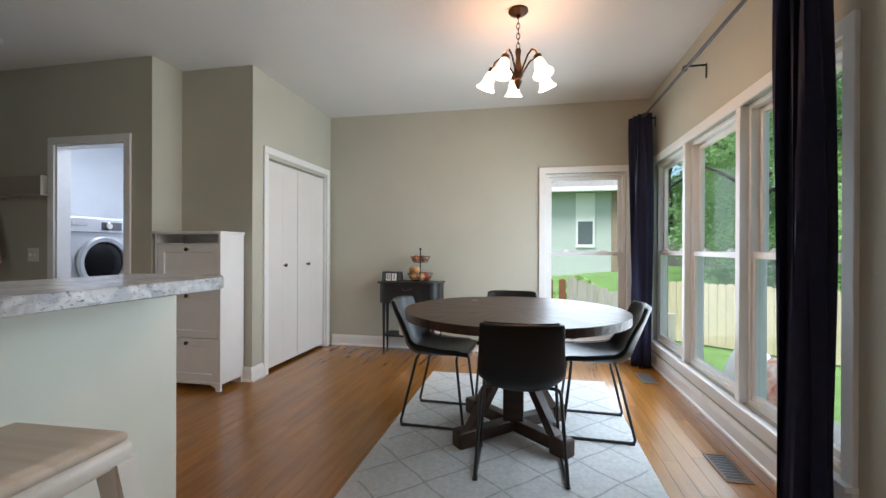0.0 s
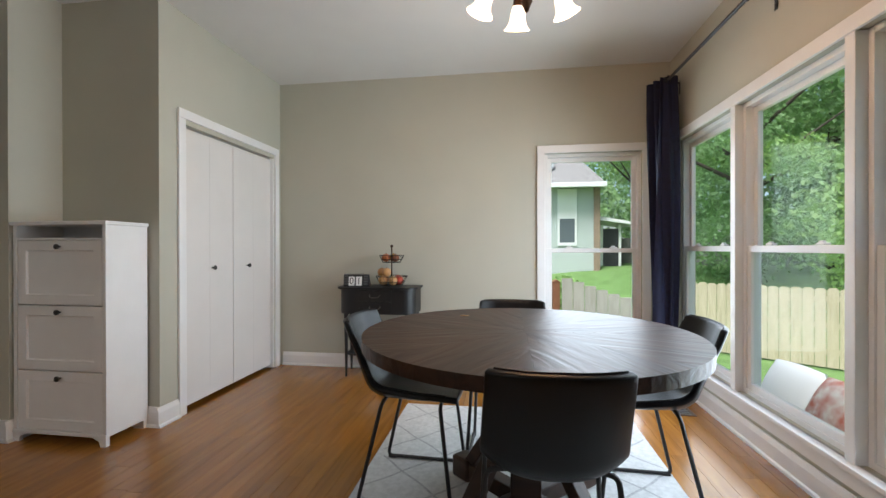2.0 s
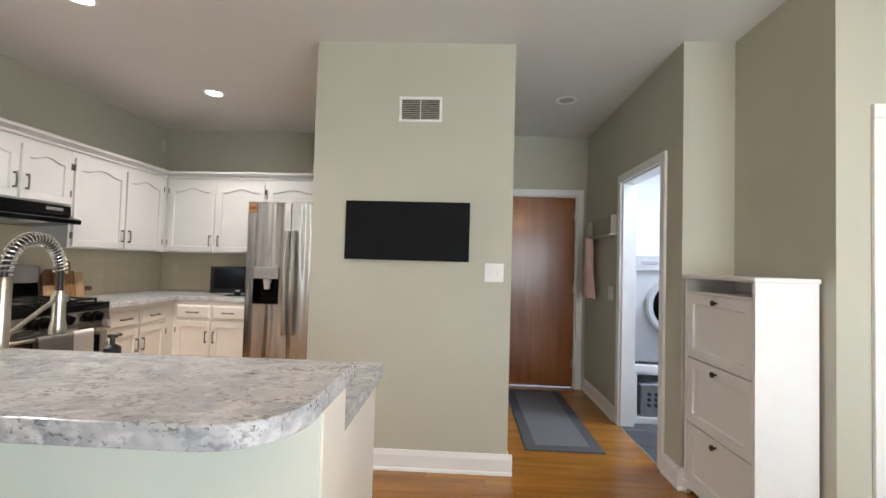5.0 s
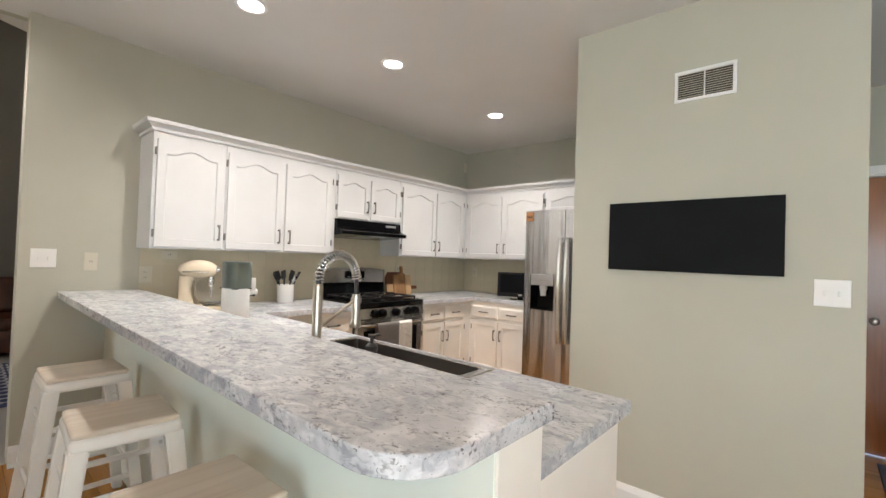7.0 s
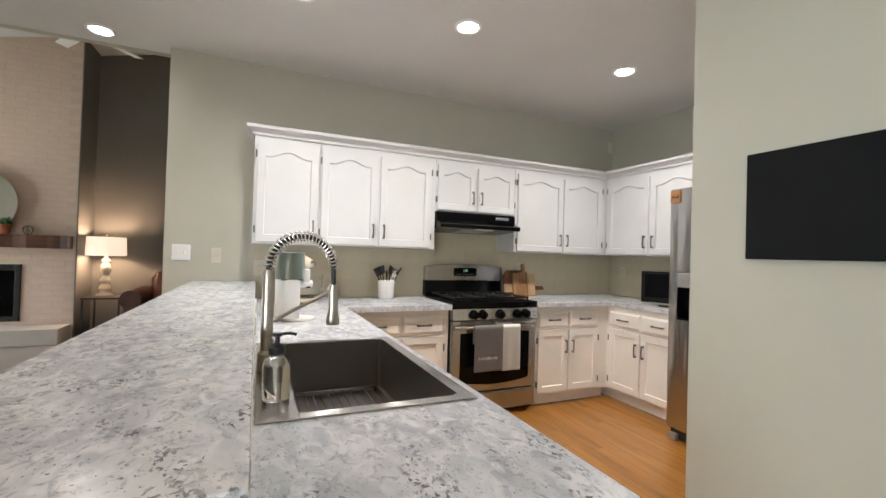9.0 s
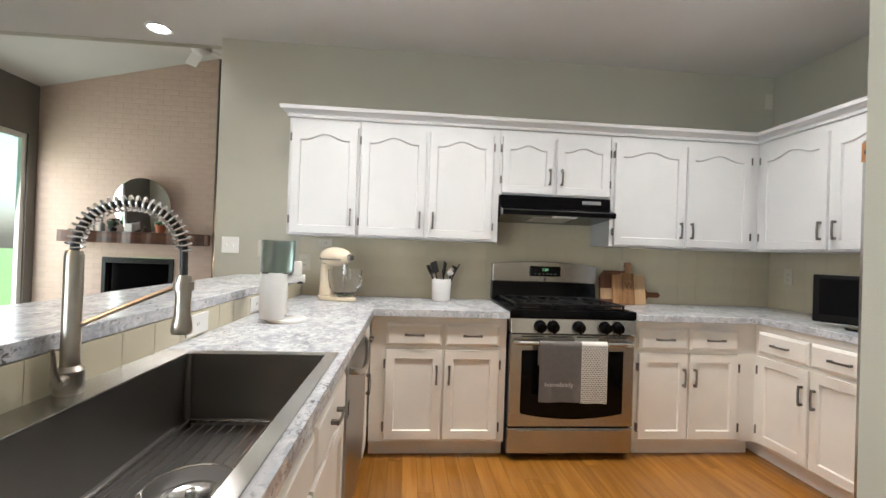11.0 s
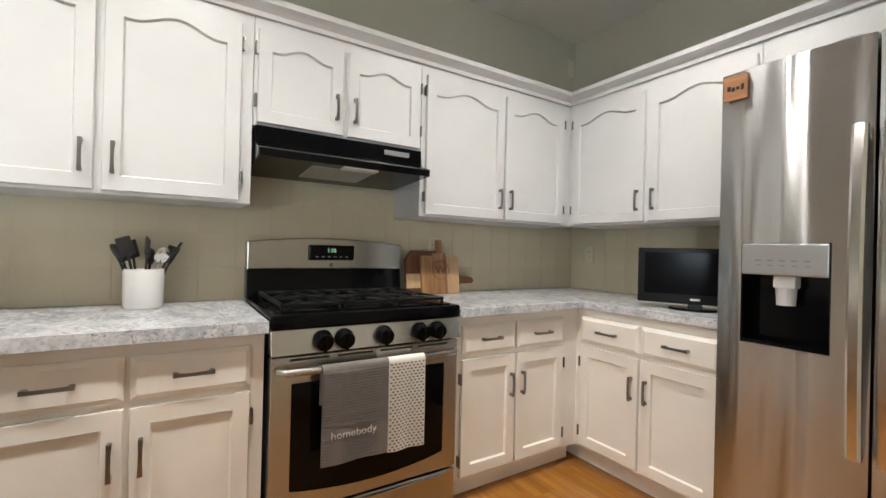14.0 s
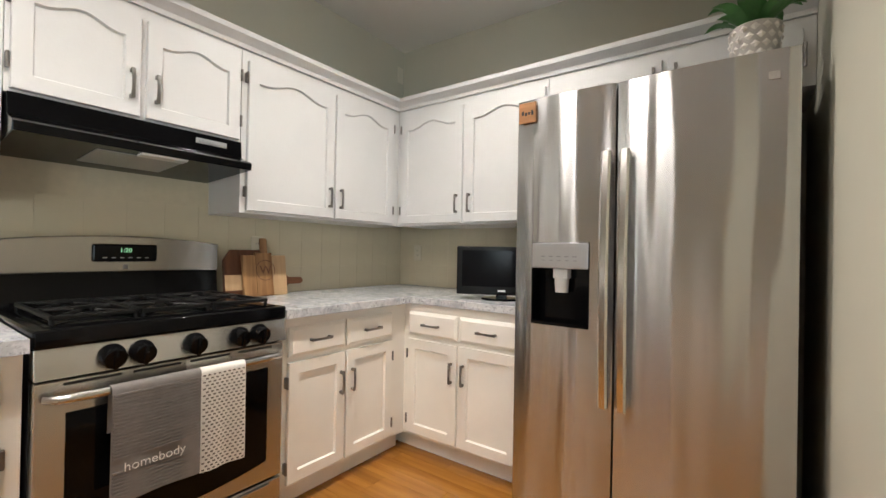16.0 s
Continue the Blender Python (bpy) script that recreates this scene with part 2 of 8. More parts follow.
tm.inputs["Scale"].default_value = (2.2, 13, 13)
tw_.inputs["Scale"].default_value, tw_.inputs["Detail"].default_value, tw_.inputs["Distortion"].default_value = 1.0, 3, 1.2
tb2.inputs["Strength"].default_value, tb2.inputs["Distance"].default_value = 0.5, 0.009
tn.links.new(tn.nodes["Texture Coordinate"].outputs["Object"], tm.inputs["Vector"])
tn.links.new(tm.outputs[0], tw_.inputs["Vector"])
tn.links.new(tw_.outputs["Fac"], tb2.inputs["Height"])
tn.links.new(tn.nodes["Bump"].outputs[0], tb2.inputs["Normal"])
tn.links.new(tb2.outputs[0], tb_.inputs["Normal"])
DOORWOOD = wood_mat("orange_door_wood", (0.17, 0.044, 0.004), (0.28, 0.080, 0.008), 0.3, 0.6, 2, 0.2, 0.05, 0.1)
BLACKWOOD = mat("black_painted_wood", (0.013, 0.013, 0.014), 0.4, var=0.3, scale=18, bump=0.08, bscale=60)
GLASS = pane_mat("window_glass")
PLASTIC = mat("white_plastic", (0.80, 0.79, 0.76), 0.35, var=0.02, scale=10)
BEIGEPLASTIC = mat("beige_switch_plate", (0.62, 0.58, 0.48), 0.4, var=0.04, scale=10)
CREAMENAMEL = mat("cream_enamel", (0.76, 0.66, 0.50), 0.18, var=0.02, scale=6)
CLEAR = glass_mat("clear_glass")
TEALPLASTIC = glass_mat("smoky_teal_plastic", (0.27, 0.34, 0.32), 0.3)
TILE = mat("beige_wall_tile", (0.58, 0.525, 0.385), 0.3, var=0.06, scale=5, bump=0.03, bscale=30)
GROUT = mat("tile_grout", (0.57, 0.518, 0.38), 0.45, var=0.06, scale=30)
CARPET = mat("grey_beige_carpet", (0.36, 0.335, 0.31), 0.95, var=0.25, scale=220, bump=0.6, bscale=500)
BRICKPAINT = mat("whitewashed_brick", (0.74, 0.575, 0.475), 0.75, color2=(0.70, 0.54, 0.445), scale=7, bump=0.12, bscale=60)
MANTEL = wood_mat("mantel_wood", (0.05, 0.016, 0.008), (0.13, 0.045, 0.02), 0.4, 0.6, 0, 0.1, 0.1, 0.3)

# ---- builders ----
def box(bm, x0, x1, y0, y1, z0, z1, bev=0.0, seg=2):
    m = Matrix.LocRotScale(((x0 + x1) / 2, (y0 + y1) / 2, (z0 + z1) / 2), None, (abs(x1 - x0), abs(y1 - y0), abs(z1 - z0)))
    vs = bmesh.ops.create_cube(bm, size=1.0, matrix=m)["verts"]
    if bev:
        es = list({e for v in vs for e in v.link_edges})
        bmesh.ops.bevel(bm, geom=es, offset=bev, segments=seg, profile=0.5, affect="EDGES")
    return bm


def cyl(bm, p0, p1, r, r2=None, seg=16):
    a, b = Vector(p0), Vector(p1)
    m = Matrix.Translation((a + b) / 2) @ (b - a).to_track_quat("Z", "Y").to_matrix().to_4x4()
    bmesh.ops.create_cone(bm, cap_ends=True, segments=seg, radius1=r, radius2=r if r2 is None else r2, depth=(b - a).length, matrix=m)
    return bm


def ball(bm, at, r, seg=16, sz=1.0):
    bmesh.ops.create_uvsphere(bm, u_segments=seg, v_segments=max(6, seg // 2), radius=r, matrix=Matrix.Translation(at) @ Matrix.Diagonal((1, 1, sz, 1)))
    return bm


def tube(bm, pts, r, seg=8, closed=False):
    """A round bar along the points."""
    P = [Vector(p) for p in pts]
    n, rings, up = len(P), [], Vector((0, 0, 1))
    prev = None
    for i, p in enumerate(P):
        a = P[(i - 1) % n] if closed or i else P[0]
        b = P[(i + 1) % n] if closed or i < n - 1 else P[-1]
        d = (b - a).normalized()
        s = prev - d * prev.dot(d) if prev is not None else d.cross(up if abs(d.z) < 0.95 else Vector((1, 0, 0)))
        s.normalize()
        prev = s
        u = d.cross(s)
        rr = r[i] if isinstance(r, (list, tuple)) else r
        rings.append([bm.verts.new(p + (s * math.cos(t) + u * math.sin(t)) * rr) for t in [2 * math.pi * k / seg for k in range(seg)]])
    for i in range(n if closed else n - 1):
        A, C = rings[i], rings[(i + 1) % n]
        for k in range(seg):
            bm.faces.new((A[k], A[(k + 1) % seg], C[(k + 1) % seg], C[k]))
    if not closed:
        bm.faces.new(rings[0][::-1])
        bm.faces.new(rings[-1])
    return bm


def lathe(bm, prof, at=(0, 0, 0), seg=24, cap=True):
    """A turned body from (radius, height) pairs."""
    rings = [[bm.verts.new((at[0] + r * math.cos(2 * math.pi * k / seg), at[1] + r * math.sin(2 * math.pi * k / seg), at[2] + z)) for k in range(seg)] for r, z in prof]
    for A, C in zip(rings, rings[1:]):
        for k in range(seg):
            bm.faces.new((A[k], A[(k + 1) % seg], C[(k + 1) % seg], C[k]))
    if cap:
        bm.faces.new(rings[0][::-1])
        bm.faces.new(rings[-1])
    return bm


def prism(bm, pts, axis, d0, d1, bev=0.0):
    """A flat outline pushed along an axis: pts are the other two coordinates in order."""
    def at(p, d):
        return {"x": (d, p[0], p[1]), "y": (p[0], d, p[1]), "z": (p[0], p[1], d)}[axis]
    A, C = [bm.verts.new(at(p, d0)) for p in pts], [bm.verts.new(at(p, d1)) for p in pts]
    fs = [bm.faces.new(A[::-1]), bm.faces.new(C)]
    for k in range(len(pts)):
        j = (k + 1) % len(pts)
        fs.append(bm.faces.new((A[k], A[j], C[j], C[k])))
    bmesh.ops.recalc_face_normals(bm, faces=fs)
    if bev:
        bmesh.ops.bevel(bm, geom=list({e for f in fs[:2] for e in f.edges}), offset=bev, segments=2, profile=0.5, affect="EDGES")
    return bm


def grid(bm, nu, nv, f):
    """A sheet of (nu x nv) quads through f(u, v)."""
    V = [[bm.verts.new(f(i / nu, j / nv)) for j in range(nv + 1)] for i in range(nu + 1)]
    for i in range(nu):
        for j in range(nv):
            bm.faces.new((V[i][j], V[i + 1][j], V[i + 1][j + 1], V[i][j + 1]))
    return bm


def B():
    return bmesh.new()


def part(name, bm, material, parent=None, label="", smooth=False, keep=None):
    me = bpy.data.meshes.new(name)
    bmesh.ops.recalc_face_normals(bm, faces=bm.faces[:]) if keep is None else None
    bm.to_mesh(me)
    bm.free()
    me.materials.append(material)
    if smooth:
        me.polygons.foreach_set("use_smooth", [True] * len(me.polygons))
        me.set_sharp_from_angle(angle=radians(40))
    ob = new(name, me)
    if parent is not None:
        ob.parent = parent
    return tagged(ob, label)


def thing(name, m, label, category, group="", kind=""):
    ob = new(name)
    ob.matrix_basis = m if isinstance(m, Matrix) else pose(*m)
    ob.empty_display_size = 0.1
    return tagged(ob, label, category, group, kind)


def structure(name, bm, material, label, smooth=False):
    return tagged(part(name, bm, material, None, "", smooth), label, "", "", "structure")


# ---- the rooms ----
XE, YN, XC = 1.46, 4.855, -1.985      # east wall, north wall, closet wall (inner faces)
YS, XW = -1.545, -4.73               # kitchen's south and west walls
T = 0.13
EWIN = (2.14, 4.70, 0.245, 1.93)     # east window opening: y0, y1, z0, z1
NWIN = (0.447, 1.240, 0.245, 1.90)   # north window opening: x0, x1
b = B()
box(b, -4.9, XE + T, YS - T / 2, YN + T, -0.12, -0.012)
structure("subfloor", b, OAK, "brown oak floor under the planks")
b = B()
box(b, -3.8, 3.75, -6.0, YS - T / 2, -0.12, 0.0)
structure("carpet_floor", b, CARPET, "grey beige carpet in the living room")
b = B()
prism(b, [(YS - T, ceil(YS - T)), (5.0, ceil(5.0)), (5.0, 2.85), (YS - T, 2.85)], "x", -6.3, XE + T)
structure("ceiling", b, CEILING, "off-white painted flat ceiling")
# east wall with one wide opening
b = B()
box(b, XE, XE + T, YS - T, EWIN[0], 0, 2.72)
box(b, XE, XE + T, EWIN[1], YN + T, 0, 2.72)
box(b, XE, XE + T, EWIN[0], EWIN[1], 0, EWIN[2])
box(b, XE, XE + T, EWIN[0], EWIN[1], EWIN[3], 2.72)
structure("wall_east", b, WALL, "greige painted dining room wall with wide window")
b = B()
box(b, XC - 0.8, NWIN[0], YN, YN + T, 0, 2.72)
box(b, NWIN[1], XE, YN, YN + T, 0, 2.72)
box(b, NWIN[0], NWIN[1], YN, YN + T, 0, NWIN[2])
box(b, NWIN[0], NWIN[1], YN, YN + T, NWIN[3], 2.72)
structure("wall_north", b, WALL, "greige painted wall with one window")
# closet wall and its opening
CY0, CY1, CZ = 3.635, 4.745, 1.912
b = B()
box(b, XC - 0.1, XC, 3.43, CY0, 0, 2.72)
box(b, XC - 0.1, XC, CY1, YN, 0, 2.72)
box(b, XC - 0.1, XC, CY0, CY1, CZ, 2.72)
box(b, -2.67, XC - 0.1, 3.43, 3.53, 0, 2.72)
box(b, -2.77, -2.67, 3.13, YN, 0, 2.72)
structure("wall_closet", b, WALL, "greige painted wall round the closet and alcove")
# hall's north wall with the laundry door
LX0, LX1, LZ = -3.63, -2.925, 1.972
b = B()
box(b, XW, LX0, 3.13, 3.245, 0, 2.72)
box(b, LX1, -2.77, 3.13, 3.245, 0, 2.72)
box(b, LX0, LX1, 3.13, 3.245, LZ, 2.72)
structure("wall_hall", b, WALL, "greige painted hall wall with laundry doorway")
# block between kitchen and hall
SX, SY0, SY1 = -2.735, 0.875, 2.135
b = B()
box(b, XW, SX, SY0, SY1, 0, 2.72)
structure("wall_pantry", b, WALL, "greige painted wall block between kitchen and hall")
b = B()
box(b, XW - T, XW, YS - T, SY0 + 0.2, 0, 2.72)
structure("wall_west", b, WALL, "greige painted kitchen wall")
BX, BY0, BY1 = -4.63, 2.2, 3.03
b = B()
box(b, BX - T, BX, SY1, BY0, 0, 2.72)
box(b, BX - T, BX, BY1, 3.13, 0, 2.72)
box(b, BX - T, BX, BY0, BY1, 2.015, 2.72)
structure("wall_hall_end", b, WALL, "greige painted hall end wall")
KX = -0.525
b = B()
box(b, XW - T, KX, YS - T, YS, 0, 2.72)
structure("wall_south", b, WALL, "greige painted kitchen wall behind the range")
# laundry shell
LWHITE = mat("laundry_wall_paint", (0.72, 0.74, 0.77), 0.7, var=0.04, scale=3, bump=0.1, bscale=200)
b = B()
box(b, -4.9, -4.8, 3.245, 5.0, 0, 2.72)
box(b, -4.8, -2.775, 4.86, 5.0, 0, 2.72)
box(b, -4.8, LX0 - 0.06, 3.2455, 3.257, 0, 2.72)
box(b, -2.7835, -2.7715, 3.26, 4.86, 0, 2.72)
structure("wall_laundry", b, LWHITE, "pale white laundry room walls")
# living room shell, with its sloping ceiling
LX, LY, LE = -3.6, -5.75, 3.6
b = B()
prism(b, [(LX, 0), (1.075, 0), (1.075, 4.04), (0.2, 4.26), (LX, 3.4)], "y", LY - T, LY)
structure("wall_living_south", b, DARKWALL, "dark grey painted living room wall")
# thin dark sheet added to hide the chimney's lamplit side face
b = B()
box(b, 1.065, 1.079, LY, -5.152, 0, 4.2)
structure("chimney_side_mask", b, DARKWALL, "added dark sheet that hides the chimney's lit side")
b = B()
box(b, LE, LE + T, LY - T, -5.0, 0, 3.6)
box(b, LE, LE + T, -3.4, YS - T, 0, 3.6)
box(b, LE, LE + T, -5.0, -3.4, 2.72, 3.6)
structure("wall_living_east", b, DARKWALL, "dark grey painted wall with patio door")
b = B()
box(b, LX - T, LX, LY - T, YS - T, 0, 3.6)
prism(b, [(LX, 0), (KX - 0.0, 0), (KX, CEIL), (XE + T, CEIL), (XE + T, 0), (LE, 0), (LE, 3.46), (0.2, 4.26), (LX, 3.4)], "y", YS - T - 0.06, YS - T - 0.002)
structure("wall_living_north", b, WALL, "greige painted living room wall with wide opening")
b = B()
prism(b, [(LX - T, 3.37), (0.2, 4.26), (LE + T, 3.43), (LE + T, 3.53), (0.2, 4.36), (LX - T, 3.47)], "y", LY - T, YS - T - 0.002)
structure("ceiling_living", b, CEILING, "white vaulted living room ceiling")

# ---- trim, doors, windows ----
def base_run(x0, y0, x1, y1, side, name="baseboard"):
    """A skirting board along a wall from one point to another; side: the way it stands out."""
    b = B()
    d, h = 0.016, 0.12
    if abs(x1 - x0) > abs(y1 - y0):
        prism(b, [(y0, 0.001), (y0 + side * d, 0.001), (y0 + side * d, h - 0.03), (y0 + side * d * 0.45, h), (y0, h)], "x", min(x0, x1), max(x0, x1))
        prism(b, [(y0 + side * d, 0.001), (y0 + side * (d + 0.012), 0.001), (y0 + side * (d + 0.008), 0.014), (y0 + side * d, 0.02)], "x", min(x0, x1), max(x0, x1))
    else:
        prism(b, [(x0, 0.001), (x0 + side * d, 0.001), (x0 + side * d, h - 0.03), (x0 + side * d * 0.45, h), (x0, h)], "y", min(y0, y1), max(y0, y1))
        prism(b, [(x0 + side * d, 0.001), (x0 + side * (d + 0.012), 0.001), (x0 + side * (d + 0.008), 0.014), (x0 + side * d, 0.02)], "y", min(y0, y1), max(y0, y1))
    structure(name, b, TRIM, "white painted baseboard")


base_run(XC, CY0 - 0.062, XC, 3.43 - 0.028, 1)
base_run(-2.654, 3.43, XC, 3.43, -1)
base_run(-2.67, 3.429, -2.67, 3.13 - 0.028, 1)
base_run(-2.86, 3.13, -2.67, 3.13, -1)
base_run(BX, 3.13, -3.70, 3.13, -1)
base_run(SX, SY0, SX, SY1 + 0.028, 1)
base_run(BX, SY1, SX, SY1, 1)
base_run(XC + 0.03, YN, NWIN[0] - 0.0, YN, -1)
base_run(NWIN[0], YN, XE, YN, -1)
base_run(XE, YS, XE, YN - 0.016, -1)
base_run(KX, YS, -1.0, YS, 1)


def casing(name, axis, plane, a0, a1, z1, side, w=0.062, z0=0.0, depth=0.1, label="white painted door casing"):
    """Flat boards round an opening, and the lining of the opening itself."""
    b = B()
    p0, p1 = sorted((plane, plane + side * 0.018))
    q0, q1 = sorted((plane - side * 0.002, plane - side * depth))
    def put(u0, u1, w0, w1, d0, d1):
        box(b, d0, d1, u0, u1, w0, w1, 0.003) if axis == "x" else box(b, u0, u1, d0, d1, w0, w1, 0.003)
    put(a0 - w, a0, z0, z1, p0, p1)
    put(a1, a1 + w, z0, z1, p0, p1)
    put(a0 - w, a1 + w, z1, z1 + w, p0, p1 + 0.001)
    put(a0, a0 + 0.014, z0, z1, q0, q1)
    put(a1 - 0.014, a1, z0, z1, q0, q1)
    put(a0 + 0.014, a1 - 0.014, z1 - 0.014, z1, q0, q1)
    return structure(name, b, TRIM, label)


casing("trim_closet", "x", XC, CY0, CY1, CZ + 0.03, 1)
casing("trim_laundry", "y", 3.13, LX0, LX1, LZ, -1, depth=0.113)
casing("trim_back_door", "x", BX, BY0, BY1, 2.015, 1)

# bifold closet doors
b = B()
box(b, XC - 0.075, XC - 0.035, CY0 + 0.014, CY1 - 0.014, CZ - 0.012, CZ + 0.0155)
structure("closet_track", b, mat("track_metal", (0.45, 0.44, 0.42), 0.4, 0.8, var=0.1), "grey metal bifold door track")
half = (CY1 - CY0 - 0.03) / 2
for k in range(2):
    y0 = CY0 + 0.015 + k * half
    door = thing("closet_door", (XC - 0.045, y0, 0.03), "cream white flat bifold closet door, shut", "door", "bifold closet doors")
    for j in range(2):
        b = B()
        box(b, -0.016, 0.016, (0.003 if j == 0 else half / 2 + 0.0002), (half / 2 - 0.0002 if j == 0 else half - 0.003), 0, CZ - 0.045, 0.0007)
        part("leaf", b, DOORPAINT, door)
    b = B()
    ky = half * (0.545 if k == 0 else 0.335)
    lathe(b, [(0.006, 0), (0.006, 0.016), (0.016, 0.022), (0.017, 0.03), (0.010, 0.036), (0.002, 0.037)], seg=16)
    b.transform(Matrix.Translation((0.0155, ky, 0.92)) @ Matrix.Rotation(radians(90), 4, "Y"))
    part("knob", b, BLACKMAT, door, "small black knob", True)

# back door
door = thing("back_door", (BX - 0.05, BY0 + 0.016, 0.012), "orange brown stained wooden door, shut", "door")
b = B()
box(b, -0.02, 0.02, 0, BY1 - BY0 - 0.032, 0, 1.986, 0.002)
part("leaf", b, DOORWOOD, door)
b = B()
lathe(b, [(0.028, 0), (0.028, 0.006), (0.012, 0.012), (0.012, 0.03), (0.026, 0.04), (0.028, 0.052), (0.018, 0.062), (0.003, 0.064)], seg=18)
b.transform(Matrix.Translation((0.019, 0.07, 0.95)) @ Matrix.Rotation(radians(90), 4, "Y"))
part("door_knob", b, NICKEL, door, "satin nickel knob", True)
for hz in (0.2, 0.98, 1.75):
    b = B()
    box(b, 0.012, 0.024, BY1 - BY0 - 0.045, BY1 - BY0 - 0.033, hz, hz + 0.09, 0.002)
    part("hinge", b, NICKEL, door)


def window_unit(name, m, w, h, label):
    """A double-hung sash window; local x across, y inwards, z up."""
    win = thing(name, m, label, "", "", "structure")
    f = 0.028
    for args in ((0, f, 0, h), (w - f, w, 0, h), (f, w - f, 0, f), (f, w - f, h - f, h)):
        b = B()
        box(b, args[0], args[1], -0.095, -0.012, args[2], args[3], 0.002)
        part("window_frame", b, TRIM, win)
    s, mid = 0.036, h * 0.497
    for nm, z0, z1, y0 in (("upper_sash", mid - 0.018, h - f, -0.085), ("lower_sash", f, mid + 0.018, -0.050)):
        b = B()
        y1 = y0 + 0.03
        box(b, f, f + s, y0, y1, z0, z1, 0.003)
        box(b, w - f - s, w - f, y0, y1, z0, z1, 0.003)
        box(b, f + s, w - f - s, y0, y1, z0, z0 + s, 0.003)
        box(b, f + s, w - f - s, y0, y1, z1 - s, z1, 0.003)
        sash = part(nm, b, TRIM, win)
        b = B()
        box(b, f + s - 0.004, w - f - s + 0.004, y0 + 0.012, y0 + 0.017, z0 + s - 0.004, z1 - s + 0.004)
        pane = part("pane", b, GLASS, sash)
        pane.visible_shadow = False
    for lx in (0.27, 0.73):
        b = B()
        box(b, w * lx - 0.03, w * lx + 0.03, -0.052, -0.024, mid + 0.019, mid + 0.030, 0.004)
        box(b, w * lx - 0.012, w * lx + 0.018, -0.046, -0.030, mid + 0.029, mid + 0.040, 0.004)
        part("sash_lock", b, TRIM, win)
    return win


gap = 0.055
H = EWIN[3] - EWIN[2]
uw = (EWIN[1] - EWIN[0] - 2 * gap) / 3
for k in range(3):
    window_unit("window_%d" % (k + 1), pose(XE + 0.02, EWIN[0] + k * (uw + gap), EWIN[2], 0, 0, 90), uw, H, "white double-hung window with garden view")
for k in (1, 2):
    y = EWIN[0] + k * (uw + gap)
    b = B()
    box(b, XE - 0.012, XE + 0.115, y - gap + 0.001, y - 0.001, EWIN[2], EWIN[3], 0.003)
    structure("window_mullion", b, TRIM, "white window mullion post")
window_unit("window_4", pose(NWIN[1], YN + 0.02, NWIN[2], 0, 0, 180), NWIN[1] - NWIN[0], NWIN[3] - NWIN[2], "white double-hung window beside the curtain")


def window_trim(axis, plane, a0, a1, z0, z1, side):
    b = B()
    p0, p1 = sorted((plane + side * 0.0005, plane + side * 0.02))
    w = 0.065
    def put(u0, u1, w0, w1, d0=p0, d1=p1):
        box(b, d0, d1, u0, u1, w0, w1, 0.003) if axis == "x" else box(b, u0, u1, d0, d1, w0, w1, 0.003)
    put(a0 - w, a0, z0 - 0.0, z1)
    put(a1, a1 + w, z0 - 0.0, z1)
    put(a0 - w, a1 + w, z1, z1 + w)
    s0, s1 = sorted((plane - side * 0.012, plane + side * 0.045))
    put(a0 - w, a1 + w, z0 - 0.022, z0, s0, s1)
    put(a0 - w, a1 + w, z0 - 0.095, z0 - 0.022)
    structure("window_trim", b, TRIM, "white painted window casing and sill")


window_trim("x", XE, EWIN[0], EWIN[1], EWIN[2], EWIN[3], -1)
window_trim("y", YN, NWIN[0], NWIN[1], NWIN[2], NWIN[3], -1)

# ---- kitchen cabinets ----
def door_panel(name, parent, x0, x1, z0, z1, y, material, arch=0.0, rail=0.055, label=""):
    """A door whose frame stands 11 mm proud of a sunk panel; the panel's top may swing up in an arch."""
    b = B()
    box(b, x0, x1, y - 0.018, y - 0.0115, z0, z1)
    n = 20
    us = [i / n for i in range(n + 1)]
    def ring(inset, yy):
        l, r, bt, tp = x0 + rail + inset, x1 - rail - inset, z0 + rail + inset, z1 - rail - arch - inset
        bell = lambda u: (math.sin(math.pi * min(1, max(0, (u - 0.08) / 0.84))) ** 2) * arch
        top = [(r + (l - r) * u, yy, tp + bell(u)) for u in us]
        return [(l, yy, bt), (r, yy, bt)] + top
    outer = [(x0, y, z0), (x1, y, z0)] + [(x1 + (x0 - x1) * u, y, z1) for u in us]
    O, I, D = ([b.verts.new(p) for p in r] for r in (outer, ring(0, y), ring(0.005, y - 0.011)))
    k = len(O)
    for i in range(k):
        j = (i + 1) % k
        b.faces.new((O[i], O[j], I[j], I[i]))
        b.faces.new((I[i], I[j], D[j], D[i]))
    b.faces.new(D)
    S = [b.verts.new((v.co.x, y - 0.012, v.co.z)) for v in O]
    for i in range(k):
        j = (i + 1) % k
        b.faces.new((O[j], O[i], S[i], S[j]))
    es = [e for e in b.edges if e.verts[0] in O and e.verts[1] in O]
    bmesh.ops.bevel(b, geom=es, offset=0.003, segments=1, affect="EDGES")
    return part(name, b, material, parent, label)


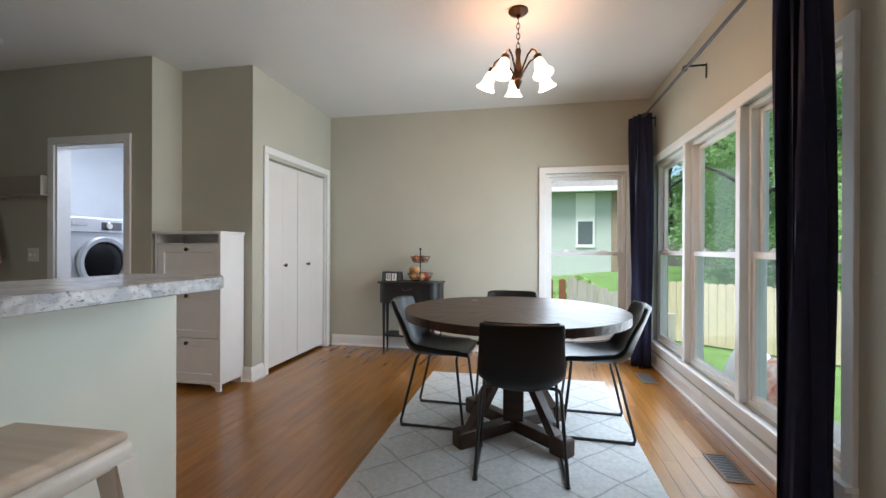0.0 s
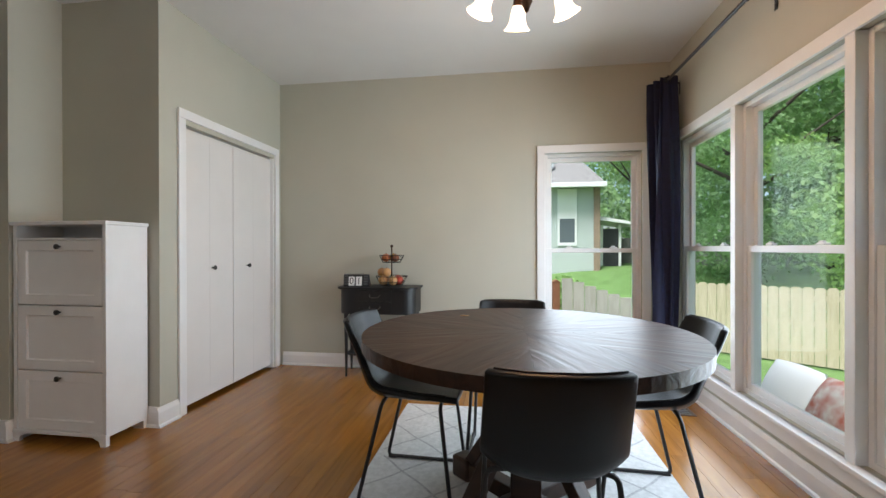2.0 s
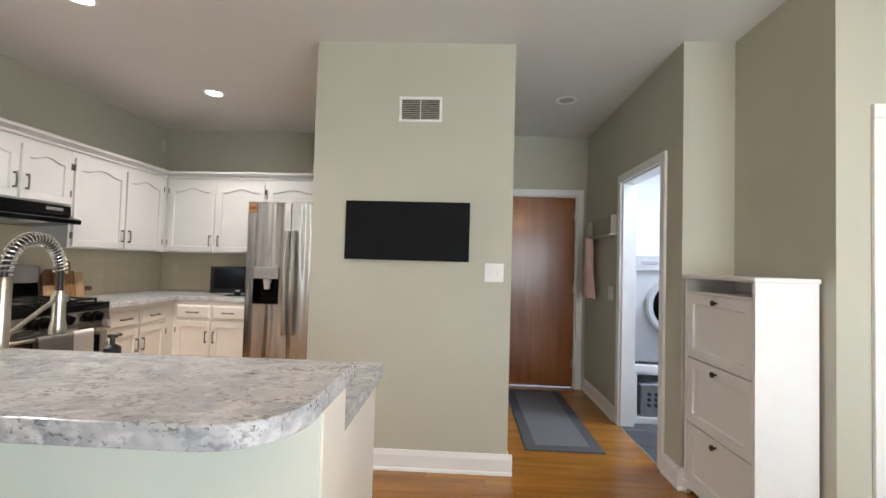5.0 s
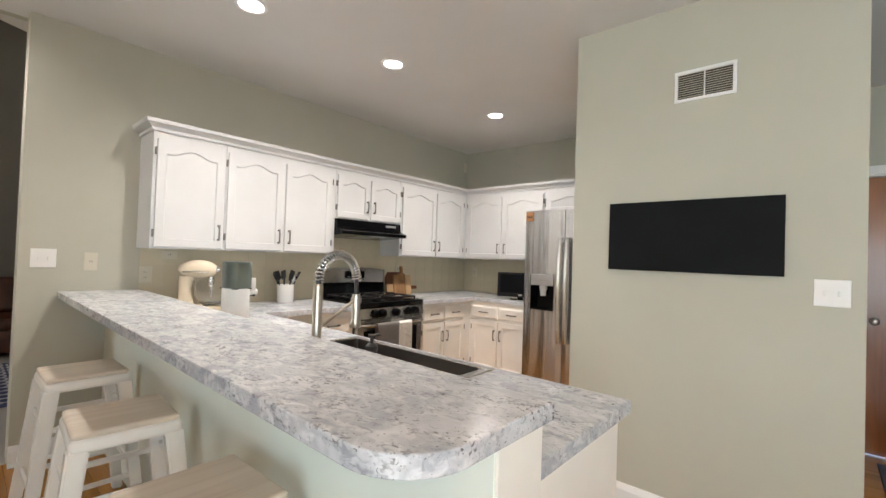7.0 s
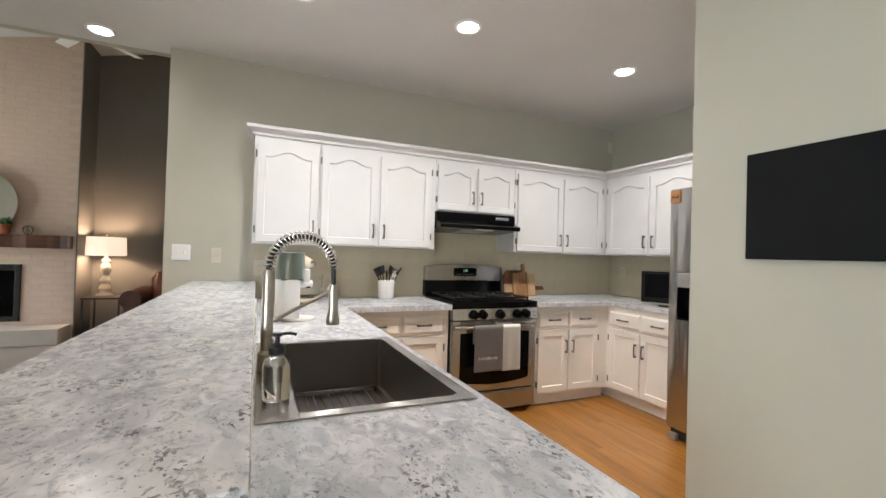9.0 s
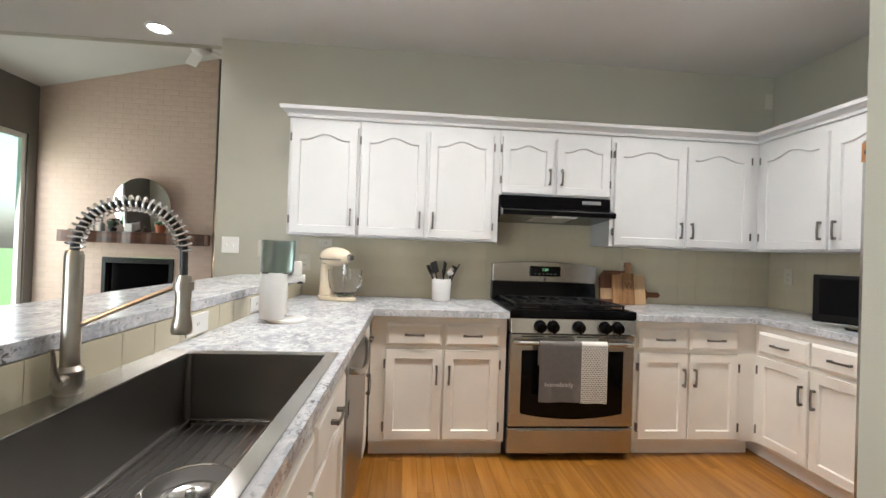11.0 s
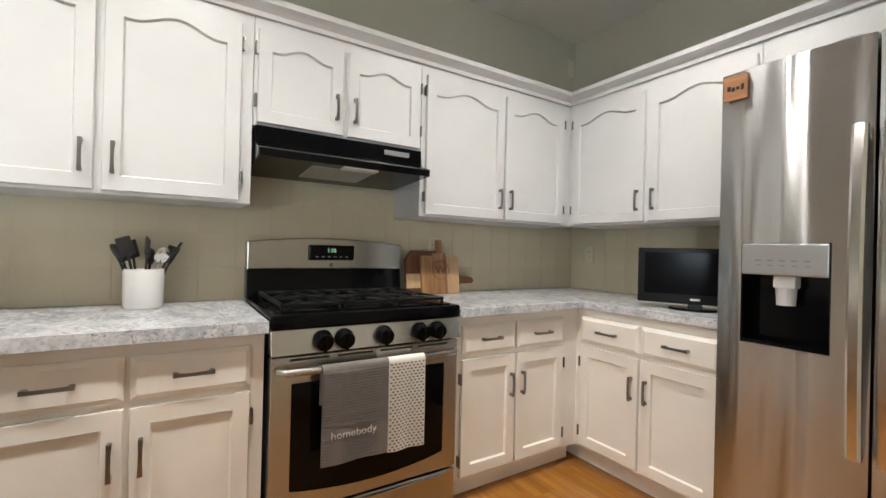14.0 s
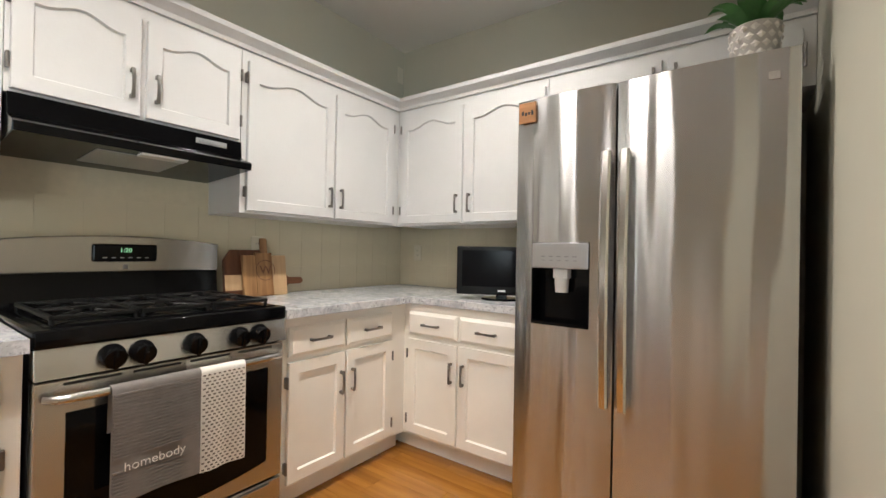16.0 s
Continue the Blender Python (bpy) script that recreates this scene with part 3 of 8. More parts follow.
def pull(parent, x, z, y, vertical=True, length=0.112):
    """A flat, slightly bowed bar on two square posts."""
    b = B()
    h = length / 2
    rings = []
    for k in range(9):
        a = h * (k / 4 - 1)
        out = 0.021 + 0.005 * (1 - (a / h) ** 2)
        w = 0.0052 + 0.0016 * (a / h) ** 2
        ring = ((a, w, out - 0.003), (a, w, out + 0.002), (a, -w, out + 0.002), (a, -w, out - 0.003))
        rings.append([b.verts.new((x + q, y + d, z + p) if vertical else (x + p, y + d, z + q)) for p, q, d in ring])
    for A, C in zip(rings, rings[1:]):
        for k in range(4):
            b.faces.new((A[k], A[(k + 1) % 4], C[(k + 1) % 4], C[k]))
    b.faces.new(rings[0])
    b.faces.new(rings[-1])
    for e in (-h + 0.008, h - 0.008):
        if vertical:
            box(b, x - 0.006, x + 0.006, y - 0.001, y + 0.021, z + e - 0.007, z + e + 0.007, 0.0015, 1)
        else:
            box(b, x + e - 0.007, x + e + 0.007, y - 0.001, y + 0.021, z - 0.006, z + 0.006, 0.0015, 1)
    part("handle", b, PULL, parent, "dark pewter bar handle", True)


def hinge(parent, x, z, y):
    b = B()
    box(b, x - 0.006, x + 0.006, y - 0.018, y + 0.002, z - 0.024, z + 0.024, 0.002)
    cyl(b, (x, y + 0.001, z - 0.026), (x, y + 0.001, z + 0.026), 0.005, seg=8)
    part("hinge", b, PULL, parent)


def drawer_front(parent, x0, x1, z0, z1, y, material):
    b = B()
    box(b, x0, x1, y - 0.018, y - 0.006, z0, z1, 0.002)
    c = 0.016
    A = [b.verts.new(p) for p in ((x0, y - 0.0062, z0), (x1, y - 0.0062, z0), (x1, y - 0.0062, z1), (x0, y - 0.0062, z1))]
    C = [b.verts.new(p) for p in ((x0 + c, y + 0.003, z0 + c), (x1 - c, y + 0.003, z0 + c), (x1 - c, y + 0.003, z1 - c), (x0 + c, y + 0.003, z1 - c))]
    for i in range(4):
        b.faces.new((A[i], A[(i + 1) % 4], C[(i + 1) % 4], C[i]))
    b.faces.new(C)
    d = part("drawer", b, material, parent)
    pull(d, (x0 + x1) / 2, (z0 + z1) / 2, y + 0.003, False, 0.115)


UZ0, UZ1, UD = 1.306, 2.07, 0.30


def upper_unit(m, w, doors, z0, z1, label, depth=UD):
    """A wall cabinet: local x along the wall, back at y = 0. doors: (x0, x1, handle side)."""
    cab = thing("wall_cabinet", m, label, "cabinet", "white wall cabinets")
    b = B()
    box(b, 0.0, w, 0, depth, z0, z1, 0.002)
    part("body", b, CAB, cab)
    for x0, x1, side in doors:
        d = door_panel("door", cab, x0, x1, z0 + 0.012, z1 - 0.05, depth + 0.0185, CAB, 0.04 if z1 - z0 > 0.5 else 0.032, 0.052)
        hx = x1 - 0.032 if side > 0 else x0 + 0.032
        pull(d, hx, z0 + (0.125 if z1 - z0 > 0.5 else 0.13), depth + 0.0185)
        ox = x0 - 0.006 if side > 0 else x1 + 0.006
        for hz in (z0 + 0.1, z1 - 0.13):
            hinge(d, ox, hz, depth + 0.016)
    return cab


# south run of wall cabinets; local x counts eastwards from each unit's west end
S0 = YS + 0.0005
upper_unit(pose(-1.553, S0, 0), 1.553 - 1.10, [(0.012, 0.433, -1)], UZ0, UZ1, "white wall cabinet with one arched door, beside the switches")
upper_unit(pose(-2.49, S0, 0), 2.49 - 1.555, [(0.045, 0.475, 1), (0.498, 0.925, -1)], UZ0, UZ1, "white wall cabinet with two arched doors, over the worktop")
upper_unit(pose(-3.268, S0, 0), 3.268 - 2.492, [(0.012, 0.385, 1), (0.405, 0.775 - 0.012, -1)], 1.628, UZ1, "white short wall cabinet over the range hood")
upper_unit(pose(-4.43, S0, 0), 4.43 - 3.27, [(0.14, 0.61, 1), (0.625, 1.133, -1)], UZ0, UZ1, "white wall cabinet with two arched doors in the corner")
# west run: fronts face east
W0 = XW + 0.0005
upper_unit(pose(W0, -0.19, 0, 0, 0, -90), 1.0525, [(0.012, 0.505, 1), (0.53, 1.012, -1)], UZ0, UZ1, "white corner wall cabinet with two arched doors", 0.375)
upper_unit(pose(W0, SY0 - 0.002, 0, 0, 0, -90), 1.061, [(0.04, 0.50, 1), (0.525, 1.04, -1)], 1.80, UZ1, "white short wall cabinet over the fridge", 0.375)

# crown moulding along both runs
def crown(name, pts):
    prof = [(0.0, 0.0), (0.012, 0.0), (0.016, 0.018), (0.034, 0.032), (0.052, 0.044), (0.056, 0.066), (0.0, 0.066)]
    b = B()
    rings = []
    for (x, y, nx, ny) in pts:
        rings.append([b.verts.new((x + nx * d, y + ny * d, 2.071 + z)) for d, z in prof])
    for A, C in zip(rings, rings[1:]):
        for k in range(len(prof)):
            j = (k + 1) % len(prof)
            b.faces.new((A[k], A[j], C[j], C[k]))
    b.faces.new(rings[0])
    b.faces.new(rings[-1][::-1])
    return tagged(part(name, b, CAB), "white crown moulding along the wall cabinets", "moulding", "", "structure")


crown("crown_moulding", [(-1.10, S0, 1, 0), (-1.10, S0 + UD, 1, 1), (W0 + 0.375, S0 + UD, 1, 1), (W0 + 0.375, SY0 - 0.001, 1, 0)])
b = B()
prism(b, [(-1.10, S0), (-1.10, S0 + UD), (W0 + 0.375, S0 + UD), (W0 + 0.375, SY0 - 0.001), (W0, SY0 - 0.001), (W0, S0)], "z", 2.0705, 2.074)
structure("cabinet_top_board", b, CAB, "white boards on top of the wall cabinets")

CT, CTH = 0.885, 0.04      # worktop's top and thickness
BZ = CT - CTH - 0.001


def base_unit(m, w, doors, depth, material, label, drawers=None, hollow=None):
    """A floor cabinet: local x along the run, back at y = 0, fronts towards +y."""
    cab = thing("base_cabinet", m, label, "cabinet", "floor cabinets")
    b = B()
    if hollow is None:
        box(b, 0, w, 0.0, depth, 0.095, BZ, 0.002)
    else:
        box(b, 0, w, 0.0, depth, 0.095, 0.655, 0.002)
        box(b, 0, w, depth - 0.016, depth, 0.6545, BZ, 0.002)
        box(b, hollow, w, 0.0, depth - 0.016, 0.6545, BZ, 0.002)
    part("body", b, material, cab)
    b = B()
    box(b, 0.0, w, 0.0, depth - 0.055, 0.001, 0.095)
    part("plinth", b, material, cab)
    for x0, x1, side in doors:
        d = door_panel("door", cab, x0, x1, 0.115, 0.645, depth + 0.0185, material, 0.0, 0.052)
        pull(d, x1 - 0.03 if side > 0 else x0 + 0.03, 0.50, depth + 0.0185)
        ox = x0 - 0.006 if side > 0 else x1 + 0.006
        for hz in (0.19, 0.56):
            hinge(d, ox, hz, depth + 0.016)
    for x0, x1 in drawers if drawers is not None else [(d[0], d[1]) for d in doors]:
        drawer_front(cab, x0, x1, 0.668, 0.80, depth + 0.0185, material)
    return cab


BD = 0.60
SF = YS + 0.0005
base_unit(pose(-2.505, SF, 0), 2.505 - 1.695, [(0.045, 0.375, 1), (0.39, 0.72, -1)], BD, CREAM, "cream floor cabinet with two doors and two drawers")
base_unit(pose(-4.112, SF, 0), 4.112 - 3.30, [(0.125, 0.448, 1), (0.46, 0.775, -1)], BD, CREAM, "cream floor cabinet beside the range")
base_unit(pose(XW + 0.0005, -0.14, 0, 0, 0, -90), 1.403, [(0.075, 0.415, 1), (0.43, 0.765, -1)], 0.6175, CREAM, "cream corner floor cabinet beside the fridge")
# peninsula units, fronts towards the west; local x counts northwards
PX = -1.122
PD = 0.552
base_unit(pose(PX, -1.544, 0, 0, 0, 90), 0.86, [(0.695, 0.845, 1)], PD, CREAM, "narrow cream floor cabinet in the peninsula corner")
base_unit(pose(PX, 0.022, 0, 0, 0, 90), 1.485, [(0.06, 0.54, 1), (0.555, 1.035, -1), (1.06, 1.45, -1)], PD, CREAM, "cream sink cabinet in the peninsula", [(0.06, 0.54), (0.555, 1.035), (1.06, 1.45)], 1.06)
# end board of the peninsula
b = B()
box(b, PX - 0.565, PX, 1.508, 1.520, 0.001, BZ, 0.002)
structure("peninsula_end_panel", b, CREAM, "cream painted end panel of the peninsula")

# dishwasher, facing west
dw = thing("dishwasher", pose(PX, -0.682, 0, 0, 0, 90), "brushed steel dishwasher built under the worktop", "dishwasher")
b = B()
box(b, 0.005, 0.697, 0.02, 0.545, 0.03, BZ - 0.005, 0.002)
part("body", b, BLACKMAT, dw)
b = B()
grid(b, 8, 12, lambda u, v: (0.006 + 0.69 * u, 0.565 + 0.006 * math.sin(math.pi * v) ** 0.6, 0.115 + 0.715 * v))
b2 = bmesh.ops.extrude_face_region(b, geom=b.faces[:])
bmesh.ops.translate(b, verts=[e for e in b2["geom"] if isinstance(e, bmesh.types.BMVert)], vec=(0, -0.036, 0))
part("door", b, DISHSTEEL, dw, "", True)
b = B()
n = 14
tube(b, [(0.05 + 0.60 * i / n, 0.568 + 0.034 * math.sin(math.pi * i / n) ** 0.5, 0.765 - 0.06 * math.sin(math.pi * i / n)) for i in range(n + 1)], 0.013, 10)
part("handle", b, STEEL_H, dw, "curved steel bar handle", True)
b = B()
box(b, 0.01, 0.69, 0.02, 0.52, 0.001, 0.028)
part("plinth", b, BLACKMAT, dw)
b = B()
for k in range(5):
    box(b, 0.64, 0.68, 0.568, 0.5725, 0.60 + 0.012 * k, 0.605 + 0.012 * k)
part("vent", b, BLACKMAT, dw)

# worktops: one L-shaped sheet with the sink's cut-out, one by the corner
SK = (-1.675, -1.150, 0.205, 1.045)
PXW = -1.71
FY = -0.888
b = B()
for args in ((-2.508, PXW + 0.0, S0 + 0.0, FY), (PXW, PX, S0, SK[2]), (PXW, SK[0], SK[2], SK[3]), (SK[1], PX, SK[2], SK[3]), (PXW, PX, SK[3], 1.55)):
    box(b, *args, CT - CTH, CT)
bmesh.ops.remove_doubles(b, verts=b.verts[:], dist=0.0005)
wt = tagged(part("worktop", b, STONE), "pale grey marbled worktop on the peninsula", "worktop")
b = B()
prism(b, [(-3.295, S0), (-3.295, FY), (-4.09, FY), (-4.09, -0.138), (XW + 0.001, -0.138), (XW + 0.001, S0)], "z", CT - CTH, CT, 0.003)
tagged(part("worktop", b, STONE), "pale grey marbled worktop in the kitchen corner", "worktop")

# half wall and raised bar
b = B()
box(b, -1.1215, -0.95, YS + 0.001, 1.552, 0.0, 0.979)
hw = structure("half_wall", b, PANELPAINT, "pale green painted half wall under the bar")
b = B()
box(b, -1.118, -0.956, 1.5525, 1.558, 0.001, 0.978)
structure("half_wall_end", b, CREAM, "cream painted end of the half wall")
b = B()
box(b, -1.1345, -1.1222, YS + 0.001, 1.45, CT + 0.001, 0.978)
structure("bar_splash", b, GROUT, "beige splash board behind the sink")
pts = [(-1.135, S0 + 0.001), (-0.705, S0 + 0.001)]
R = 0.14
for i in range(13):
    a = radians(90 * i / 12)
    pts.append((-0.705 - R + R * math.cos(a), 1.575 - R + R * math.sin(a)))
pts += [(-1.135, 1.575)]
b = B()
prism(b, pts, "z", 0.98, 1.02, 0.003)
bar = thing("breakfast_bar", (0, 0, 0), "pale grey marbled raised breakfast bar with rounded corner", "bar")
part("bar_top", b, STONE, bar)

# beige tiles behind the worktop
b = B()
box(b, -4.729, -1.135, YS + 0.0006, YS + 0.004, CT + 0.001, 1.64)
ts = structure("backsplash_south", b, GROUT, "beige tiled splashback behind the range")
b = B()
box(b, XW + 0.0006, XW + 0.004, YS + 0.006, -0.15, CT + 0.001, 1.304)
tw = structure("backsplash_west", b, GROUT, "beige tiled splashback beside the fridge")

# ---- sink and tap ----
sink = thing("kitchen_sink", (0, 0, 0), "brushed steel drop-in single bowl sink", "sink")
b = B()
x0, x1, y0, y1 = SK
rim = 0.028
bx0, bx1, by0, by1, zb = x0 + rim, x1 - 0.085, y0 + rim, y1 - rim, CT - 0.21
for args in ((x0 - 0.008, bx0, y0 - 0.008, y1 + 0.008), (bx1, x1 + 0.008, y0 - 0.008, y1 + 0.008), (bx0, bx1, y0 - 0.008, by0), (bx0, bx1, by1, y1 + 0.008)):
    box(b, *args, CT + 0.0005, CT + 0.005, 0.0015)
part("rim", b, STEEL_H, sink)
b = B()
for f in (((bx0, by0), (bx1, by0)), ((bx1, by0), (bx1, by1)), ((bx1, by1), (bx0, by1)), ((bx0, by1), (bx0, by0))):
    (ax, ay), (cx, cy) = f
    b.faces.new([b.verts.new(p) for p in ((ax, ay, CT + 0.003), (cx, cy, CT + 0.003), (cx, cy, zb), (ax, ay, zb))])
b.faces.new([b.verts.new(p) for p in ((bx0, by0, zb), (bx1, by0, zb), (bx1, by1, zb), (bx0, by1, zb))])
bmesh.ops.remove_doubles(b, verts=b.verts[:], dist=0.0005)
bmesh.ops.recalc_face_normals(b, faces=b.faces[:])
bmesh.ops.bevel(b, geom=[e for e in b.edges if not e.is_boundary], offset=0.014, segments=3, affect="EDGES")
part("bowl", b, SINKSTEEL, sink)
b = B()
lathe(b, [(0.056, 0.001), (0.056, 0.004), (0.044, 0.005), (0.04, 0.002), (0.012, 0.002), (0.010, 0.012), (0.004, 0.013)], ((bx0 + bx1) / 2, (by0 + by1) / 2, zb), 20)
part("drain", b, CHROME, sink, "round steel drain", True)
rack = thing("sink_rack", (0, 0, zb + 0.001), "steel wire rack in the sink", "rack")
b = B()
ry0, ry1, rx0, rx1 = by0 + 0.04, by1 - 0.04, bx0 + 0.03, bx1 - 0.03
tube(b, [(rx0, ry0, 0.02), (rx1, ry0, 0.02), (rx1, ry1, 0.02), (rx0, ry1, 0.02)], 0.004, 6, True)
for k in range(1, 12):
    xk = rx0 + (rx1 - rx0) * k / 12
    if abs(xk - (bx0 + bx1) / 2) > 0.07:
        tube(b, [(xk, ry0, 0.023), (xk, ry1, 0.023)], 0.0025, 6)
    else:
        for s in (-1, 1):
            tube(b, [(xk, ry0 if s < 0 else ry1, 0.023), (xk, (by0 + by1) / 2 + s * 0.09, 0.023)], 0.0025, 6)
cx, cy = (bx0 + bx1) / 2, (by0 + by1) / 2
tube(b, [(cx + 0.09 * math.cos(radians(20 * k)), cy + 0.09 * math.sin(radians(20 * k)), 0.023) for k in range(18)], 0.003, 6, True)
part("grid", b, CHROME, rack, "", True)
for px, py in ((rx0, ry0), (rx1, ry0), (rx0, ry1), (rx1, ry1)):
    b = B()
    cyl(b, (px, py, 0), (px, py, 0.018), 0.006, seg=8)
    part("foot", b, BLACKMAT, rack)

TX, TY = -1.172, 0.61
tap = thing("kitchen_tap", pose(TX, TY, CT + 0.005, 0, 0, 12), "brushed nickel spring-neck pull-down tap", "tap")
b = B()
lathe(b, [(0.027, 0), (0.027, 0.05), (0.018, 0.06), (0.018, 0.30), (0.015, 0.31)], seg=20)
part("body", b, NICKEL, tap, "", True)
arc = []
for k in range(25):
    a = math.pi * k / 24
    arc.append((-0.105 + 0.105 * math.cos(a), 0.0, 0.315 + 0.105 * math.sin(a)))
arc += [(-0.211, 0, 0.28), (-0.212, 0, 0.25)]
b = B()
tube(b, [(0, 0, 0.305)] + arc, 0.0085, 10)
part("hose", b, BLACKMAT, tap, "", True)
b = B()
coil = []
turns, total = 26, len(arc) - 3
for i in range(turns * 12 + 1):
    s = i / (turns * 12)
    f = s * total
    k = min(int(f), total - 1)
    p = Vector(arc[k]).lerp(Vector(arc[k + 1]), f - k)
    d = (Vector(arc[k + 1]) - Vector(arc[k])).normalized()
    n1 = Vector((0, 1, 0))
    n2 = d.cross(n1)
    a = 2 * math.pi * i / 12
    coil.append(p + (n1 * math.cos(a) + n2 * math.sin(a)) * 0.0165)
tube(b, coil, 0.0028, 6)
part("spring", b, CHROME, tap, "open steel coil spring", True)
b = B()
lathe(b, [(0.015, 0.26), (0.017, 0.25), (0.017, 0.17), (0.021, 0.15), (0.023, 0.135), (0.021, 0.125)], (-0.212, 0, 0), 18)
part("spray_head", b, NICKEL, tap, "", True)
b = B()
tube(b, [(0, 0, 0.14), (-0.07, 0, 0.175), (-0.14, 0, 0.208), (-0.20, 0, 0.235)], 0.006, 8)
cyl(b, (-0.212, 0, 0.225), (-0.212, 0, 0.245), 0.022, seg=16)
part("support_arm", b, NICKEL, tap, "", True)
b = B()
cyl(b, (0.0, 0, 0.035), (0.0, 0.05, 0.035), 0.014, 0.012, 14)
tube(b, [(0, 0.045, 0.035), (0.0, 0.06, 0.06), (0.0, 0.07, 0.11)], [0.008, 0.007, 0.005], 8)
part("lever", b, NICKEL, tap, "", True)
disp = thing("soap_bottle", pose(-1.19, 0.905, CT + 0.0055) @ Matrix.Diagonal((1, 1, 0.84, 1)), "clear glass soap bottle with black pump", "soap bottle")
b = B()
lathe(b, [(0.030, 0.0), (0.033, 0.004), (0.033, 0.10), (0.030, 0.115), (0.018, 0.125), (0.016, 0.135)], seg=20)
part("bottle", b, CLEAR, disp, "", True)
b = B()
lathe(b, [(0.020, 0.134), (0.020, 0.155), (0.012, 0.163), (0.006, 0.165), (0.006, 0.185), (0.012, 0.187), (0.012, 0.197)], seg=16)
tube(b, [(0, 0, 0.192), (-0.03, -0.01, 0.192), (-0.045, -0.015, 0.186)], 0.005, 8)
part("pump", b, BLACKMAT, disp, "black pump head", True)

# ---- range ----
st = thing("gas_range", pose(-3.291, YS + 0.002, 0), "stainless steel gas range with black cooktop", "range")
SW = 0.778
b = B()
box(b, 0.004, SW - 0.004, 0.02, 0.60, 0.02, 0.85, 0.003)
part("body", b, BLACKMAT, st)
b = B()
box(b, 0, SW, 0.06, 0.655, 0.85, 0.903, 0.008, 3)
box(b, 0.03, SW - 0.03, 0.10, 0.62, 0.9035, 0.907, 0.003)
part("cooktop", b, BLACKGLOSS, st, "glossy black enamel cooktop", True)
b = B()
prism(b, [(0.605, 0.765), (0.664, 0.765), (0.650, 0.849), (0.605, 0.849)], "x", 0.002, SW - 0.002, 0.003)
part("control_panel", b, STEEL_H, st)
for kx in (0.178, 0.257, 0.415, 0.575, 0.655):
    b = B()
    lathe(b, [(0.036, 0), (0.036, 0.008), (0.033, 0.014), (0.032, 0.036), (0.028, 0.043), (0.002, 0.044)], seg=24)
    box(b, -0.006, 0.006, -0.031, 0.031, 0.040, 0.050, 0.002)
    b.transform(Matrix.Translation((SW - kx, 0.655, 0.808)) @ Matrix.Rotation(radians(-99.5), 4, "X"))
    k = part("knob", b, BLACKGLOSS, st, "glossy black knob", True)
b = B()
box(b, 0.004, SW - 0.004, 0.602, 0.648, 0.205, 0.755, 0.006, 3)
door = part("oven_door", b, STEEL_H, st)
b = B()
prism(b, [(0.075, 0.66), (0.075, 0.285)] + [(0.075 + (SW - 0.15) * i / 12, 0.282 - 0.03 * math.sin(math.pi * i / 12)) for i in range(1, 12)] + [(SW - 0.075, 0.285), (SW - 0.075, 0.66)], "y", 0.646, 0.651)
part("oven_window", b, BLACKGLOSS, door, "dark oven glass")
b = B()
tube(b, [(0.03, 0.66, 0.712)] + [(0.05 + (SW - 0.1) * i / 12, 0.692 + 0.012 * math.sin(math.pi * i / 12), 0.712) for i in range(13)] + [(SW - 0.03, 0.66, 0.712)], 0.014, 12)
part("handle", b, STEEL_H, door, "steel bar handle", True)
for k in range(4):
    b = B()
    box(b, 0.06 + 0.17 * k, 0.20 + 0.17 * k, 0.647, 0.6505, 0.739, 0.747, 0.002)
    part("vent_slot", b, BLACKMAT, door)
b = B()
box(b, 0.004, SW - 0.004, 0.602, 0.645, 0.045, 0.195, 0.006, 3)
drw = part("drawer", b, STEEL_H, st)
b = B()
prism(b, [(0.06 + (SW - 0.12) * i / 12, 0.178 - 0.018 * math.sin(math.pi * i / 12)) for i in range(13)] + [(SW - 0.06, 0.188), (0.06, 0.188)], "y", 0.644, 0.658, 0.002)
part("drawer_grip", b, STEEL_H, drw)
b = B()
box(b, 0.01, SW - 0.01, 0.03, 0.56, 0.001, 0.044)
part("kick_plate", b, BLACKMAT, st)
b = B()
prism(b, [(0.0, 0.895), (0.075, 0.895), (0.060, 1.04), (0.0, 1.04)], "x", 0.0, SW, 0.003)
part("back_panel", b, BLACKGLOSS, st, "glossy black back panel")
b = B()
sec = []
for i in range(15):
    u = i / 14
    sec.append((SW * u, 1.158 + 0.026 * math.sin(math.pi * u) ** 0.8))
prism(b, [(0, 1.03)] + sec + [(SW, 1.03)], "y", 0.006, 0.072, 0.006)
part("back_guard", b, STEEL_H, st, "arched stainless back guard")
b = B()
box(b, SW / 2 - 0.115, SW / 2 + 0.115, 0.0715, 0.0745, 1.075, 1.148, 0.008)
clk = part("clock_panel", b, BLACKGLOSS, st)
GREEN = glow("green_digits", (0.10, 0.6, 0.2), 0.35)


def digits(text, size, m, material, name, parent=None, depth=0.0006, align="CENTER", thin=0.0):
    cu = bpy.data.curves.new(name, "FONT")
    cu.body, cu.size, cu.extrude, cu.align_x, cu.align_y = text, size, depth, align, "CENTER"
    cu.offset = -thin
    ob = new(name, cu)
    me = bpy.data.meshes.new_from_object(ob.evaluated_get(bpy.context.evaluated_depsgraph_get()))
    bpy.data.objects.remove(ob)
    me.materials.clear()
    me.materials.append(material)
    ob = new(name, me)
    ob.parent = parent
    ob.matrix_basis = m
    return ob


